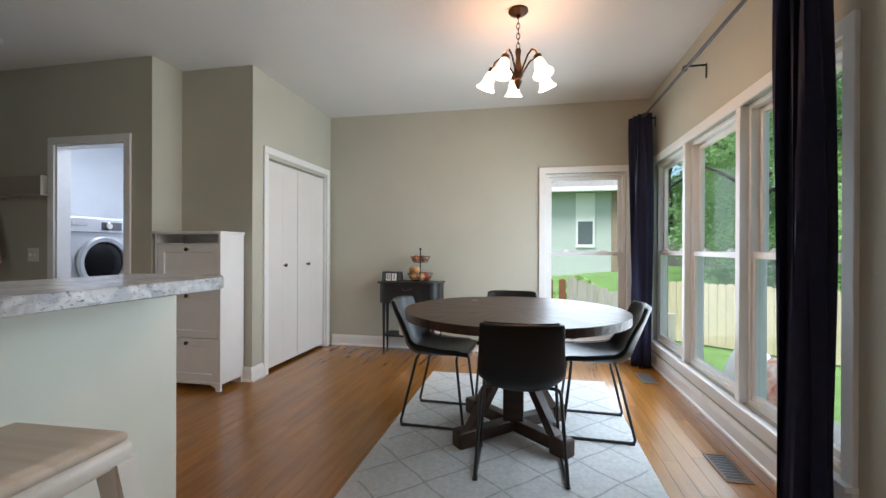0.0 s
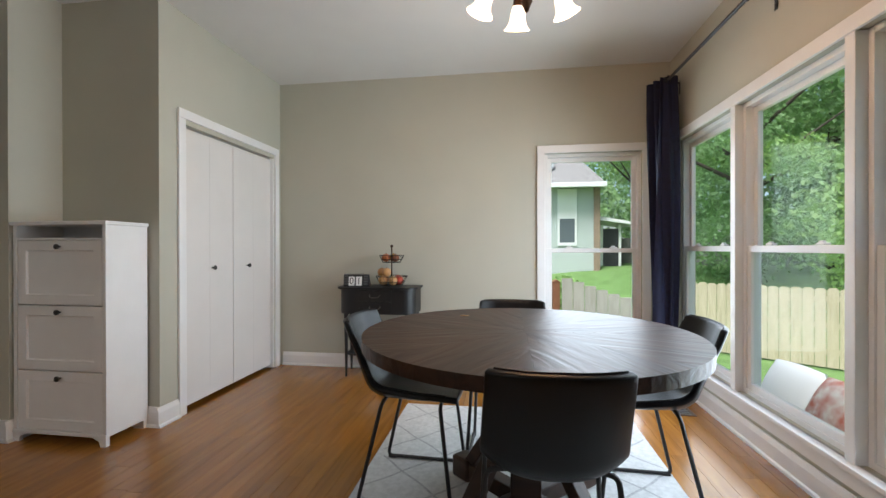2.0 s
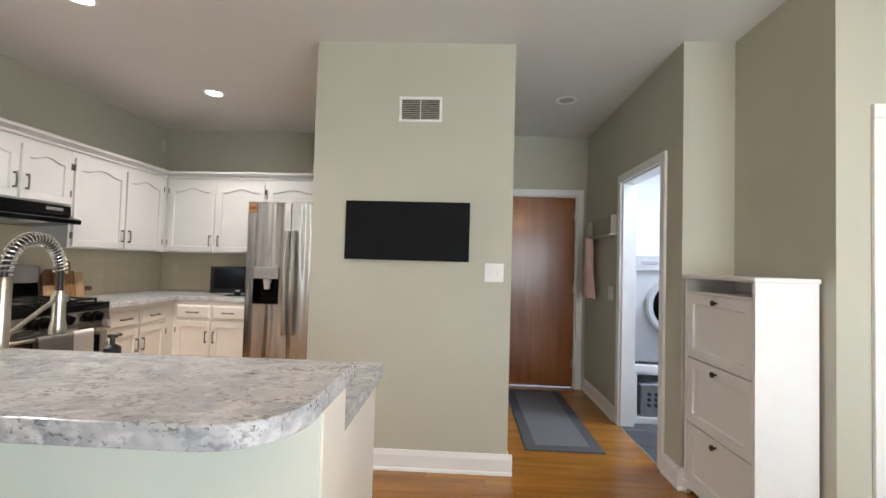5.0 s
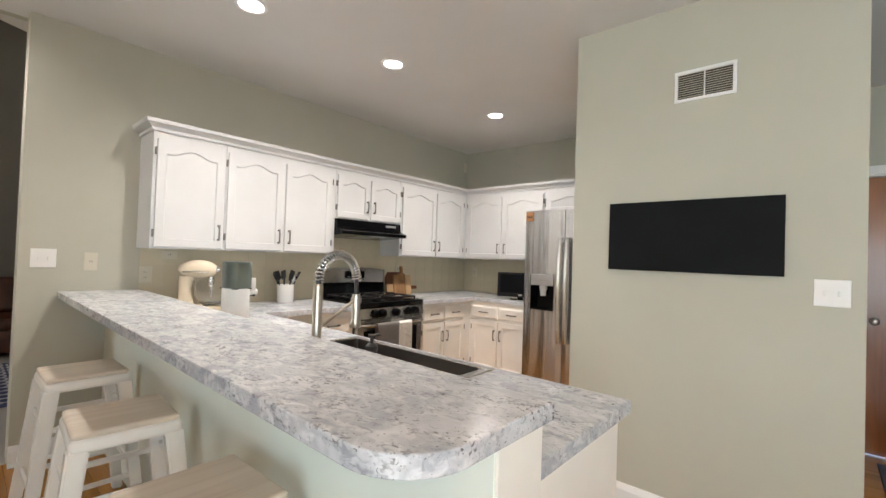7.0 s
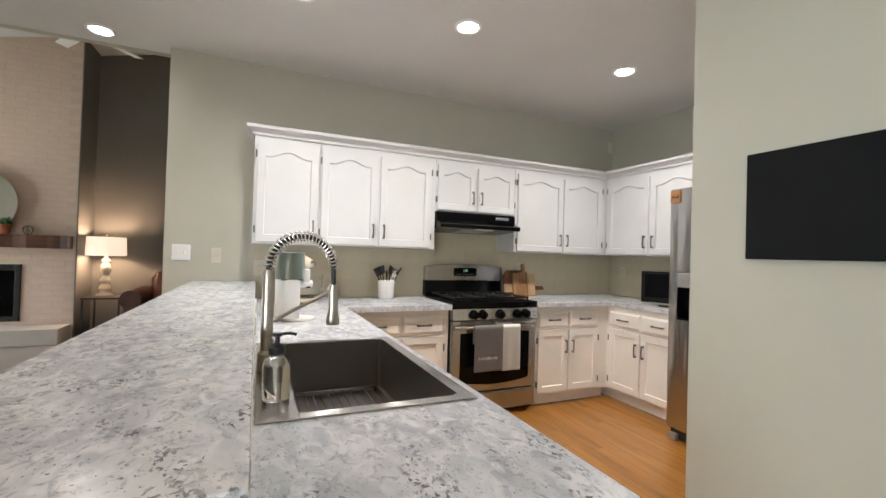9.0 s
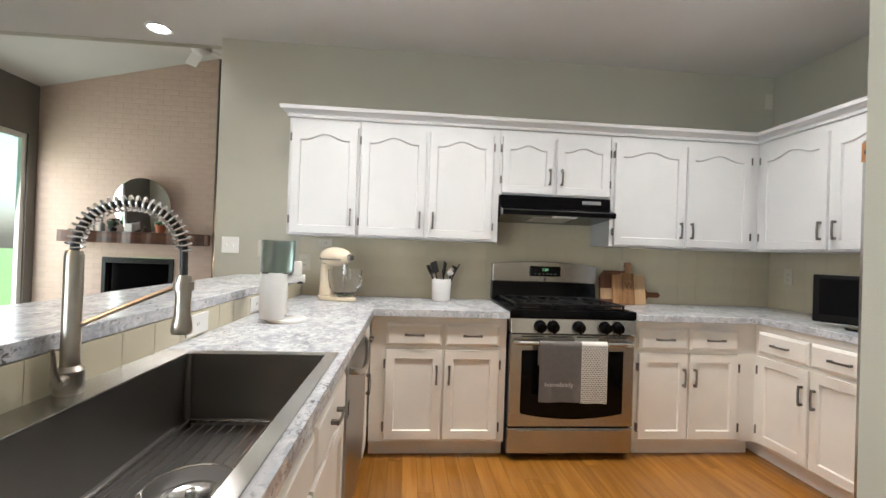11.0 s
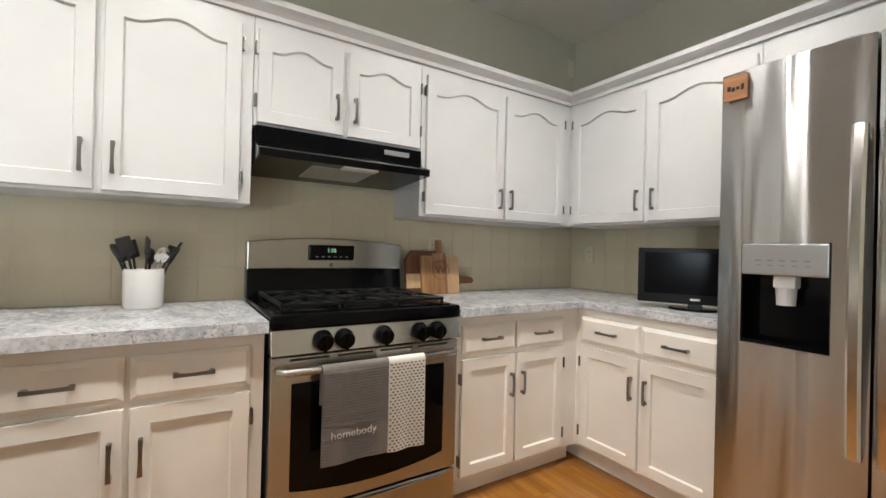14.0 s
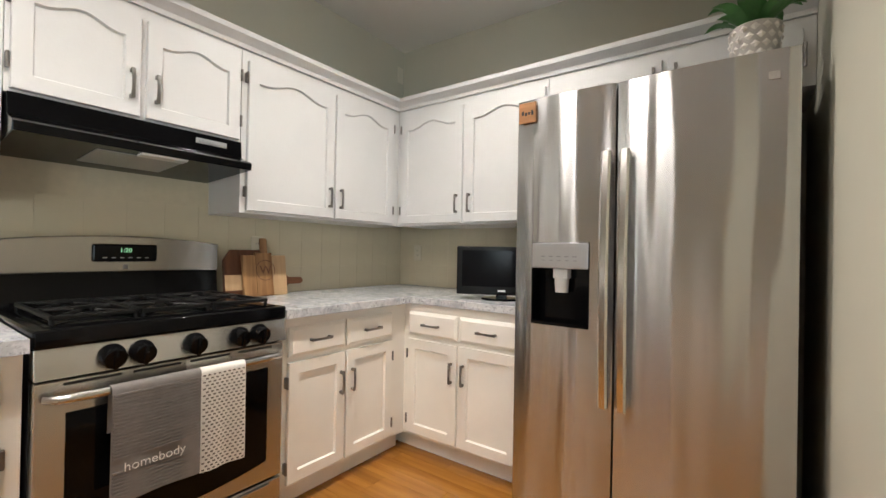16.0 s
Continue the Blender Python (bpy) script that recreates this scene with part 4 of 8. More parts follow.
digits("1:20", 0.026, pose(SW / 2, 0.0750, 1.122, 90, 0, 180), GREEN, "digits", clk)
FAINT = mat("faint_grey_print", (0.25, 0.25, 0.25), 0.5)
for k in range(6):
    b = B()
    box(b, SW / 2 - 0.085 + 0.03 * k, SW / 2 - 0.070 + 0.03 * k, 0.0744, 0.0750, 1.089, 1.093)
    part("key_mark", b, FAINT, clk)
b = B()
box(b, SW / 2 - 0.009, SW / 2 + 0.009, 0.0715, 0.0735, 1.042, 1.062, 0.002)
part("badge", b, mat("grey_badge", (0.2, 0.2, 0.2), 0.4, 0.6), st)
# burners and grates
for gx, gy, r in ((0.17, 0.22, 0.045), (0.17, 0.48, 0.055), (0.61, 0.22, 0.04), (0.61, 0.48, 0.055), (0.39, 0.35, 0.05)):
    b = B()
    lathe(b, [(r * 1.3, 0.8992), (r * 1.3, 0.904), (r, 0.906), (r, 0.914), (r * 0.9, 0.918), (0.004, 0.919)], (gx, gy, 0), 20)
    part("burner", b, IRON, st, "black burner cap", True)
for g0, g1 in ((0.045, 0.270), (0.277, 0.501), (0.508, 0.733)):
    b = B()
    r, z = 0.007, 0.919
    y0, y1 = 0.115, 0.590
    for args in ((g0, g1, y0, y0 + 0.014), (g0, g1, y1 - 0.014, y1), (g0, g0 + 0.014, y0, y1), (g1 - 0.014, g1, y0, y1), (g0, g1, (y0 + y1) / 2 - 0.007, (y0 + y1) / 2 + 0.007)):
        box(b, *args, z, z + 0.014, 0.003)
    gm = (g0 + g1) / 2
    for cyy in ((y0 * 0.75 + y1 * 0.25), (y0 * 0.25 + y1 * 0.75)):
        for k in range(4):
            a = radians(45 + 90 * k)
            dx, dy = math.cos(a), math.sin(a)
            tube(b, [(gm + dx * 0.03, cyy + dy * 0.03, z + 0.012), (gm + dx * 0.07, cyy + dy * 0.07, z + 0.010), (gm + dx * 0.13 * abs((g1 - g0) / 0.23), cyy + dy * 0.13, z + 0.006)], 0.006, 6)
    for fx in (g0 + 0.007, g1 - 0.007):
        for fy in (y0 + 0.007, y1 - 0.007):
            cyl(b, (fx, fy, 0.9065), (fx, fy, z + 0.002), 0.007, seg=8)
    part("grate", b, IRON, st, "black cast iron grate")

# ---- range hood ----
hood = thing("range_hood", pose(-3.262, YS + 0.002, 0), "glossy black under-cabinet range hood", "range hood")
HW = 0.764
b = B()
prism(b, [(0.0, 1.464), (0.412, 1.488), (0.416, 1.518), (0.404, 1.526), (0.345, 1.545), (0.328, 1.556), (0.322, 1.626), (0.0, 1.626)], "x", 0, HW, 0.003)
part("canopy", b, BLACKGLOSS, hood)
b = B()
prism(b, [(0.12, 1.466), (0.35, 1.4805), (0.35, 1.4875), (0.12, 1.473)], "x", 0.26, 0.54, 0.002)
part("filter", b, mat("hood_filter", (0.45, 0.45, 0.44), 0.35, 0.7, var=0.2, scale=200), hood, "grey mesh filter")
b = B()
prism(b, [(0.355, 1.478), (0.405, 1.481), (0.405, 1.4905), (0.355, 1.4875)], "x", 0.26, 0.42, 0.002)
part("lens", b, mat("lamp_lens", (0.75, 0.75, 0.72), 0.4), hood, "white lamp lens")
b = B()
box(b, 0.07, 0.20, 0.3235, 0.329, 1.583, 1.606, 0.001)
for k in range(4):
    box(b, 0.078 + 0.03 * k, 0.098 + 0.03 * k, 0.328, 0.332, 1.589, 1.600, 0.001)
part("switch_strip", b, FAINT, hood)

# ---- fridge ----
fr = thing("fridge", pose(W0 + 0.03, 0.80, 0, 0, 0, -90), "brushed steel side-by-side fridge with water dispenser", "fridge")
FW, FH = 0.925, 1.78
b = B()
box(b, 0.006, FW - 0.006, 0.0, 0.745, 0.03, FH - 0.012, 0.006)
part("body", b, mat("dark_fridge_side", (0.10, 0.10, 0.105), 0.45, 0.3, var=0.1, bump=0.1, bscale=400), fr)


def curved_door(x0, x1, z0, z1, y0, bulge, hole=None):
    """A door whose front swells a little; hole: x0, x1, z0, z1 of a niche."""
    b = B()
    xs = sorted({x0 + (x1 - x0) * i / 14 for i in range(15)} | (set(hole[:2]) if hole else set()))
    zs = [z0, z1] if not hole else [z0, hole[2], hole[3], z1]
    f = lambda x: y0 + bulge * math.sin(math.pi * (0.06 + 0.88 * (x - x0) / (x1 - x0))) ** 0.7
    V = {(i, j): b.verts.new((x, f(x), z)) for i, x in enumerate(xs) for j, z in enumerate(zs)}
    for i in range(len(xs) - 1):
        for j in range(len(zs) - 1):
            if hole and j == 1 and hole[0] - 1e-6 <= xs[i] and xs[i + 1] <= hole[1] + 1e-6:
                continue
            b.faces.new((V[i, j], V[i + 1, j], V[i + 1, j + 1], V[i, j + 1]))
    fs = bmesh.ops.extrude_face_region(b, geom=b.faces[:])
    for v in [g for g in fs["geom"] if isinstance(g, bmesh.types.BMVert)]:
        v.co.y = y0 - 0.055
    return b


dx0 = 0.524                     # the doors part here
niche = (FW - 0.312, FW - 0.080, 0.858, 1.188)
fd = part("fridge_door", curved_door(0.0, dx0 - 0.004, 0.09, FH, 0.815, 0.022), STEEL, fr, "", True)
zd = part("freezer_door", curved_door(dx0 + 0.004, FW, 0.09, FH, 0.815, 0.022, niche), STEEL, fr, "", True)
for d, hx in ((fd, dx0 - 0.038), (zd, dx0 + 0.026)):
    b = B()
    n = 20
    for s in (0.0,):
        pts = [(hx, 0.862 + 0.018 * math.sin(math.pi * i / n), 0.585 + 0.935 * i / n) for i in range(n + 1)]
        rings = []
        for p in pts:
            rings.append([b.verts.new((p[0] + ax * 0.017, p[1] + ay * 0.010, p[2])) for ax, ay in ((-1, -1), (1, -1), (1, 0.4), (0.6, 1), (-0.6, 1), (-1, 0.4))])
        for A, C in zip(rings, rings[1:]):
            for k in range(6):
                b.faces.new((A[k], A[(k + 1) % 6], C[(k + 1) % 6], C[k]))
        b.faces.new(rings[0]), b.faces.new(rings[-1])
    for hz in (0.60, 1.505):
        box(b, hx - 0.012, hx + 0.012, 0.82, 0.865, hz - 0.02, hz + 0.02, 0.004)
    part("handle", b, CHROME, d, "tall curved steel handle", True)
b = B()
nx0, nx1, nz0, nz1 = niche
box(b, nx0, nx1, 0.767, 0.775, nz0, nz1)
for args in ((nx0, nx0 + 0.006, nz0, nz1), (nx1 - 0.006, nx1, nz0, nz1), (nx0 + 0.006, nx1 - 0.006, nz0, nz0 + 0.012)):
    box(b, args[0], args[1], 0.775, 0.842, args[2], args[3])
dsp = part("dispenser", b, BLACKGLOSS, zd, "black water and ice dispenser")
b = B()
box(b, nx0 + 0.002, nx1 - 0.002, 0.776, 0.846, 1.085, nz1 - 0.002, 0.004)
part("dispenser_panel", b, mat("grey_panel", (0.42, 0.42, 0.42), 0.35, 0.6), dsp, "grey control panel")
b = B()
box(b, (nx0 + nx1) / 2 - 0.03, (nx0 + nx1) / 2 + 0.03, 0.785, 0.83, 1.045, 1.084, 0.004)
cyl(b, ((nx0 + nx1) / 2, 0.81, 0.99), ((nx0 + nx1) / 2, 0.81, 1.046), 0.025, 0.028, 16)
part("spout", b, mat("pale_grey_plastic", (0.6, 0.6, 0.6), 0.3), dsp)
for k in range(5):
    b = B()
    box(b, nx0 + 0.045 + 0.032 * k, nx0 + 0.062 + 0.032 * k, 0.8455, 0.8468, 1.130, 1.134)
    box(b, nx0 + 0.045 + 0.032 * k, nx0 + 0.058 + 0.032 * k, 0.8455, 0.8468, 1.115, 1.118)
    part("key_mark", b, FAINT, dsp)
b = B()
box(b, 0.02, FW - 0.02, 0.60, 0.80, 0.012, 0.085, 0.003)
part("kick_grille", b, BLACKMAT, fr)
for fx in (0.05, FW - 0.05):
    b = B()
    box(b, fx - 0.03, fx + 0.03, 0.76, 0.825, 0.001, 0.05, 0.008)
    part("foot", b, mat("grey_foot", (0.3, 0.3, 0.3), 0.5, 0.3), fr)
b = B()
box(b, 0.05, 0.08, 0.829, 0.8325, 1.688, 1.713, 0.001)
for k in range(3):
    box(b, 0.053, 0.077, 0.8325, 0.8333, 1.692 + 0.007 * k, 1.695 + 0.007 * k)
part("badge", b, CHROME, fd, "small square steel badge")
mg = thing("wooden_magnet", pose(W0 + 0.03 + 0.836, -0.078, 1.682, 0, 0, -90), "small square wooden magnet on the fridge", "magnet")
b = B()
box(b, -0.04, 0.035, 0.0, 0.008, 0.0, 0.085, 0.002)
part("block", b, wood_mat("magnet_wood", (0.28, 0.12, 0.04), (0.42, 0.2, 0.08), 0.5, 2, 0, 0, 0.1), mg)
b = B()
for k in range(4):
    box(b, -0.03 + 0.014 * k, -0.02 + 0.014 * k, 0.0082, 0.009, 0.03 + 0.003 * (k % 2), 0.044 + 0.006 * (k % 3 == 0))
part("script_mark", b, BLACKMAT, mg)

# ---- small things in the kitchen ----
# near-black for print, and for the shade in slots, holes and registers
SLATE = mat("dark_print_and_gaps", (0.03, 0.03, 0.032), 0.5)


def plate(m, w, h, toggles, label, material=PLASTIC, category="switch", sockets=0):
    """A wall plate: local y stands out of the wall."""
    p = thing("outlet" if sockets else "light_switch", m, label, category)
    b = B()
    box(b, -w / 2, w / 2, 0.0005, 0.007, -h / 2, h / 2, 0.003)
    part("plate", b, material, p)
    for k in range(toggles):
        b = B()
        x = (k - (toggles - 1) / 2) * 0.046
        box(b, x - 0.005, x + 0.005, 0.0065, 0.019, -0.012, 0.010, 0.002)
        part("toggle", b, material, p)
    for k in range(sockets):
        b = B()
        z = (k - (sockets - 1) / 2) * 0.036
        for sx in (-0.006, 0.006):
            box(b, sx - 0.0012, sx + 0.0012, 0.0066, 0.0076, z - 0.005, z + 0.005)
        part("socket", b, SLATE, p)
    return p


plate(pose(-0.634, YS, 1.225), 0.118, 0.115, 2, "white double light switch on the kitchen wall")
plate(pose(-0.86, YS, 1.207), 0.07, 0.115, 0, "pale single wall outlet beside the bar", BEIGEPLASTIC, "outlet", 1)
plate(pose(-1.157, YS + 0.009, 1.12), 0.08, 0.115, 0, "beige outlet on the splashback beside the mixer", BEIGEPLASTIC, "outlet", 2)
plate(pose(-1.30, YS + 0.009, 1.263), 0.10, 0.06, 0, "pale adaptor plugged in under the cabinet", BEIGEPLASTIC, "outlet", 1)
plate(pose(-3.53, YS + 0.009, 1.15), 0.07, 0.115, 0, "beige outlet behind the cutting boards", BEIGEPLASTIC, "outlet", 2)
plate(pose(XW + 0.009, -1.36, 1.13, 0, 0, -90), 0.07, 0.115, 0, "beige outlet in the kitchen corner", BEIGEPLASTIC, "outlet", 2)
plate(pose(-4.685, YS, 2.50), 0.06, 0.12, 0, "small pale blank plate high on the wall", BEIGEPLASTIC, "wall plate")
plate(pose(-1.1372, -0.62, 0.933, 0, 0, 90), 0.16, 0.075, 0, "white outlet on the bar splash, far from the sink", PLASTIC, "outlet", 1)
plate(pose(-1.1372, -0.02, 0.933, 0, 0, 90), 0.16, 0.075, 0, "white outlet on the bar splash beside the sink", PLASTIC, "outlet", 1)
plate(pose(SX, 2.03, 1.219, 0, 0, -90), 0.118, 0.115, 2, "white double light switch beside the blackboard")

# counter water tower: white foot, smoky tank
wm = thing("water_dispenser", pose(-1.31, -0.40, CT + 0.0005, 0, 0, 100), "white countertop dispenser with smoky teal tank", "dispenser")
b = B()
lathe(b, [(0.085, 0), (0.088, 0.004), (0.086, 0.014), (0.055, 0.018)], (0, 0.045, 0), 28)
part("base", b, PLASTIC, wm, "", True)
b = B()
arc = [(0.072 * math.cos(radians(a)), -0.005 + 0.072 * math.sin(radians(a))) for a in range(145, 396, 10)]
prism(b, arc + [(0.035, 0.022), (0.0, 0.012), (-0.035, 0.022)], "z", 0.015, 0.222, 0.004)
part("body", b, PLASTIC, wm, "", True)
b = B()
lathe(b, [(0.071, 0.222), (0.074, 0.228), (0.074, 0.36), (0.071, 0.366), (0.004, 0.367)], (0, -0.005, 0), 28)
part("tank", b, TEALPLASTIC, wm, "smoky teal clear tank", True)
b = B()
cyl(b, (0, 0.04, 0.195), (0, 0.115, 0.195), 0.022, 0.018, 14)
box(b, -0.022, 0.022, 0.06, 0.10, 0.205, 0.275, 0.006)
part("spout", b, PLASTIC, wm, "", True)
b = B()
cyl(b, (0, 0.095, 0.172), (0, 0.095, 0.186), 0.015, seg=12)
box(b, -0.064, 0.064, -0.062, 0.045, 0.2185, 0.2225)
part("seal", b, BLACKMAT, wm, "dark seal ring")

# stand mixer
mx = thing("stand_mixer", pose(-1.43, -1.28, CT + 0.0005, 0, 0, 146), "cream enamel stand mixer with glass bowl", "mixer")
b = B()
prism(b, [(0.13 * math.cos(a) * (1.2 if math.cos(a) > 0 else 1.15) - 0.0, 0.085 * math.sin(a)) for a in [2 * math.pi * k / 28 for k in range(28)]], "z", 0.0, 0.028, 0.008)
part("base", b, CREAMENAMEL, mx, "", True)
b = B()
rings = []
for x, z, w, d in ((-0.085, 0.02, 0.05, 0.055), (-0.095, 0.08, 0.042, 0.042), (-0.10, 0.14, 0.038, 0.038), (-0.095, 0.20, 0.042, 0.045), (-0.085, 0.235, 0.045, 0.05)):
    rings.append([b.verts.new((x + d * math.cos(2 * math.pi * k / 18), w * math.sin(2 * math.pi * k / 18), z)) for k in range(18)])
for A, C in zip(rings, rings[1:]):
    for k in range(18):
        b.faces.new((A[k], A[(k + 1) % 18], C[(k + 1) % 18], C[k]))
b.faces.new(rings[0]), b.faces.new(rings[-1])
part("column", b, CREAMENAMEL, mx, "", True)
b = B()
bmesh.ops.create_uvsphere(b, u_segments=24, v_segments=14, radius=1.0, matrix=Matrix.Translation((-0.02, 0, 0.285)) @ Matrix.Diagonal((0.128, 0.066, 0.064, 1)))
part("head", b, CREAMENAMEL, mx, "", True)
b = B()
cyl(b, (0.095, 0, 0.285), (0.124, 0, 0.285), 0.022, 0.020, 18)
box(b, -0.10, 0.065, -0.0665, 0.0665, 0.262, 0.272, 0.003)
part("trim_band", b, CHROME, mx, "chrome hub and band", True)
b = B()
cyl(b, (0.065, 0, 0.175), (0.065, 0, 0.235), 0.02, seg=14)
tube(b, [(0.065, 0, 0.18), (0.065, 0.02, 0.14), (0.065, 0.0, 0.09), (0.065, -0.02, 0.14), (0.065, 0, 0.18)], 0.004, 6)
part("beater", b, CHROME, mx, "", True)
b = B()
lathe(b, [(0.05, 0.030), (0.052, 0.036), (0.078, 0.056), (0.100, 0.095), (0.108, 0.14), (0.110, 0.205), (0.107, 0.205), (0.105, 0.14), (0.096, 0.098), (0.075, 0.062), (0.01, 0.045)], (0.07, 0, 0), 28)
tube(b, [(0.178, 0, 0.17), (0.205, 0, 0.16), (0.212, 0, 0.125), (0.195, 0, 0.095), (0.166, 0, 0.09)], 0.007, 8)
part("bowl", b, CLEAR, mx, "clear glass bowl", True)

# utensil crock
cr = thing("utensil_crock", (-2.135, -1.40, CT + 0.0005), "white ceramic crock full of black kitchen utensils", "crock")
b = B()
lathe(b, [(0.060, 0), (0.066, 0.008), (0.068, 0.15), (0.064, 0.153), (0.061, 0.148), (0.060, 0.02), (0.004, 0.015)], seg=28)
part("jar", b, mat("white_ceramic", (0.78, 0.77, 0.75), 0.25, var=0.02), cr, "", True)
rnd = random.Random(5)
for k in range(9):
    a = 2 * math.pi * k / 9 + 0.3
    tilt = 0.018 + 0.012 * rnd.random()
    top = (math.cos(a) * (0.05 + tilt * 1.6), math.sin(a) * (0.04 + tilt), 0.19 + 0.035 * rnd.random())
    b = B()
    tube(b, [(math.cos(a) * 0.02, math.sin(a) * 0.02, 0.018), top], 0.005, 6)
    m2 = Matrix.Translation(top) @ (Vector(top) - Vector((0, 0, 0.05))).to_track_quat("Z", "Y").to_matrix().to_4x4() @ Matrix.Rotation(a, 4, "Z")
    bb = B()
    if k % 3 == 0:
        bmesh.ops.create_uvsphere(bb, u_segments=10, v_segments=6, radius=0.026, matrix=Matrix.Diagonal((1, 0.3, 1.4, 1)))
    else:
        box(bb, -0.024, 0.024, -0.004, 0.004, -0.02, 0.055, 0.004)
    bb.transform(m2)
    me = bpy.data.meshes.new("tmp")
    bb.to_mesh(me)
    bb.free()
    b.from_mesh(me)
    bpy.data.meshes.remove(me)
    part("utensil", b, BLACKMAT if k % 3 else (CHROME if k == 3 else BLACKMAT), cr, "", True)

# cutting boards against the wall
ACACIA = wood_mat("acacia_board", (0.17, 0.075, 0.025), (0.40, 0.22, 0.095), 0.45, 1.4, 2, 0, 0.1, 0.2)
WALNUT = wood_mat("walnut_board", (0.085, 0.03, 0.014), (0.17, 0.065, 0.03), 0.45, 1.4, 2, 0, 0.1, 0.2)
PALEWOOD = wood_mat("maple_board", (0.42, 0.27, 0.14), (0.55, 0.38, 0.22), 0.45, 1.4, 2, 0, 0.1, 0.2)
cb = thing("cutting_board", pose(-3.535, YS + 0.108, CT + 0.001, 9) @ Matrix.Diagonal((1.2, 1.1, 1.2, 1)), "striped acacia cutting board with handle and burnt monogram", "cutting board", "cutting boards")
strips = (("board", -0.105, -0.035, PALEWOOD), ("board", -0.035, 0.045, ACACIA), ("board", 0.045, 0.105, ACACIA))
for nm, x0, x1, mm in strips:
    b = B()
    box(b, x0, x1, -0.009, 0.009, 0.0, 0.195 - 0.012 * (abs(x0 + x1) > 0.05), 0.003)
    part(nm, b, mm, cb)
b = B()
box(b, -0.017, 0.017, -0.0085, 0.0085, 0.194, 0.262, 0.006)
part("handle", b, ACACIA, cb)
b = B()
tube(b, [(0.045 * math.cos(2 * math.pi * k / 28), 0.0095, 0.115 + 0.045 * math.sin(2 * math.pi * k / 28)) for k in range(28)], 0.0014, 4, True)
part("ring", b, WALNUT, cb)
digits("W", 0.055, pose(0, 0.0093, 0.115, 90, 0, 180), WALNUT, "monogram", cb)
cb = thing("cutting_board", pose(-3.50, YS + 0.070, CT + 0.001, 8) @ Matrix.Diagonal((1.15, 1, 1.15, 1)), "dark walnut cutting board behind the others", "cutting board", "cutting boards")
b = B()
prism(b, [(-0.09, 0), (0.15, 0), (0.15, 0.17), (0.115, 0.215), (-0.055, 0.215), (-0.09, 0.17)], "y", -0.010, 0.010, 0.003)
part("board", b, WALNUT, cb)
b = B()
box(b, 0.06, 0.149, 0.0102, 0.012, 0.03, 0.10)
part("inlay", b, PALEWOOD, cb)
cb = thing("cutting_board", pose(-3.60, YS + 0.045, CT + 0.001, 6) @ Matrix.Diagonal((1.15, 1, 1.15, 1)), "striped paddle cutting board with round handle", "cutting board", "cutting boards")
b = B()
prism(b, [(0.1, 0.0), (-0.06, 0.0), (-0.10, 0.045), (-0.17, 0.045), (-0.185, 0.06), (-0.17, 0.078), (-0.10, 0.08), (-0.055, 0.125), (0.1, 0.13)], "y", -0.008, 0.008, 0.003)
part("board", b, mat("cherry_board", (0.24, 0.095, 0.04), 0.45, var=0.25, scale=9, stretch=(2, 8, 20)), cb)

# small television in the corner
tv = thing("television", pose(-4.30, -0.42, CT + 0.0005, 0, 0, -62), "small black flat television on the worktop", "television")
b = B()
prism(b, [(0.11 * math.cos(a), 0.075 * math.sin(a)) for a in [2 * math.pi * k / 24 for k in range(24)]], "z", 0, 0.012, 0.003)
box(b, -0.03, 0.03, -0.03, -0.005, 0.01, 0.06, 0.004)
part("stand", b, BLACKGLOSS, tv)
b = B()
box(b, -0.245, 0.245, -0.035, 0.018, 0.028, 0.29, 0.006)
case = part("case", b, mat("black_case", (0.006, 0.006, 0.006), 0.3, spec=0.2), tv)
b = B()
box(b, -0.215, 0.215, 0.0175, 0.0195, 0.072, 0.268)
part("screen", b, mat("dark_screen", (0.004, 0.004, 0.005), 0.15, spec=0.12), case)
b = B()
box(b, -0.02, 0.02, 0.0182, 0.0195, 0.045, 0.055)
part("badge", b, PLASTIC, case)

# plant on the fridge
pl = thing("potted_plant", (-4.02, 0.685, 1.7685), "green leafy plant in patterned grey pot on the fridge", "plant")
b = B()
lathe(b, [(0.055, 0), (0.060, 0.004), (0.074, 0.15), (0.070, 0.153), (0.066, 0.14), (0.004, 0.135)], seg=28)
part("pot", b, mat("grey_ceramic", (0.50, 0.47, 0.44), 0.6, var=0.1, scale=20), pl, "", True)
b = B()
for r in range(5):
    for k in range(14):
        a = 2 * math.pi * (k + 0.5 * (r % 2)) / 14
        z = 0.02 + r * 0.028
        rr = 0.0615 + 0.0925 * z
        c = Vector((rr * math.cos(a), rr * math.sin(a), z))
        o, tdir = Vector((math.cos(a), math.sin(a), 0)), Vector((-math.sin(a), math.cos(a), 0))
        vs = [b.verts.new(c + o * 0.0005 + tdir * dx + Vector((0, 0, dz))) for dx, dz in ((-0.014, 0), (0, -0.013), (0.014, 0), (0, 0.013))]
        tip = b.verts.new(c + o * 0.007)
        for i in range(4):
            b.faces.new((vs[i], vs[(i + 1) % 4], tip))
part("pot_relief", b, mat("pale_ceramic_relief", (0.66, 0.62, 0.57), 0.6), pl, "raised diamond pattern")
LEAF = mat("plant_leaf", (0.035, 0.12, 0.03), 0.4, color2=(0.06, 0.2, 0.05), scale=14)
rnd = random.Random(3)
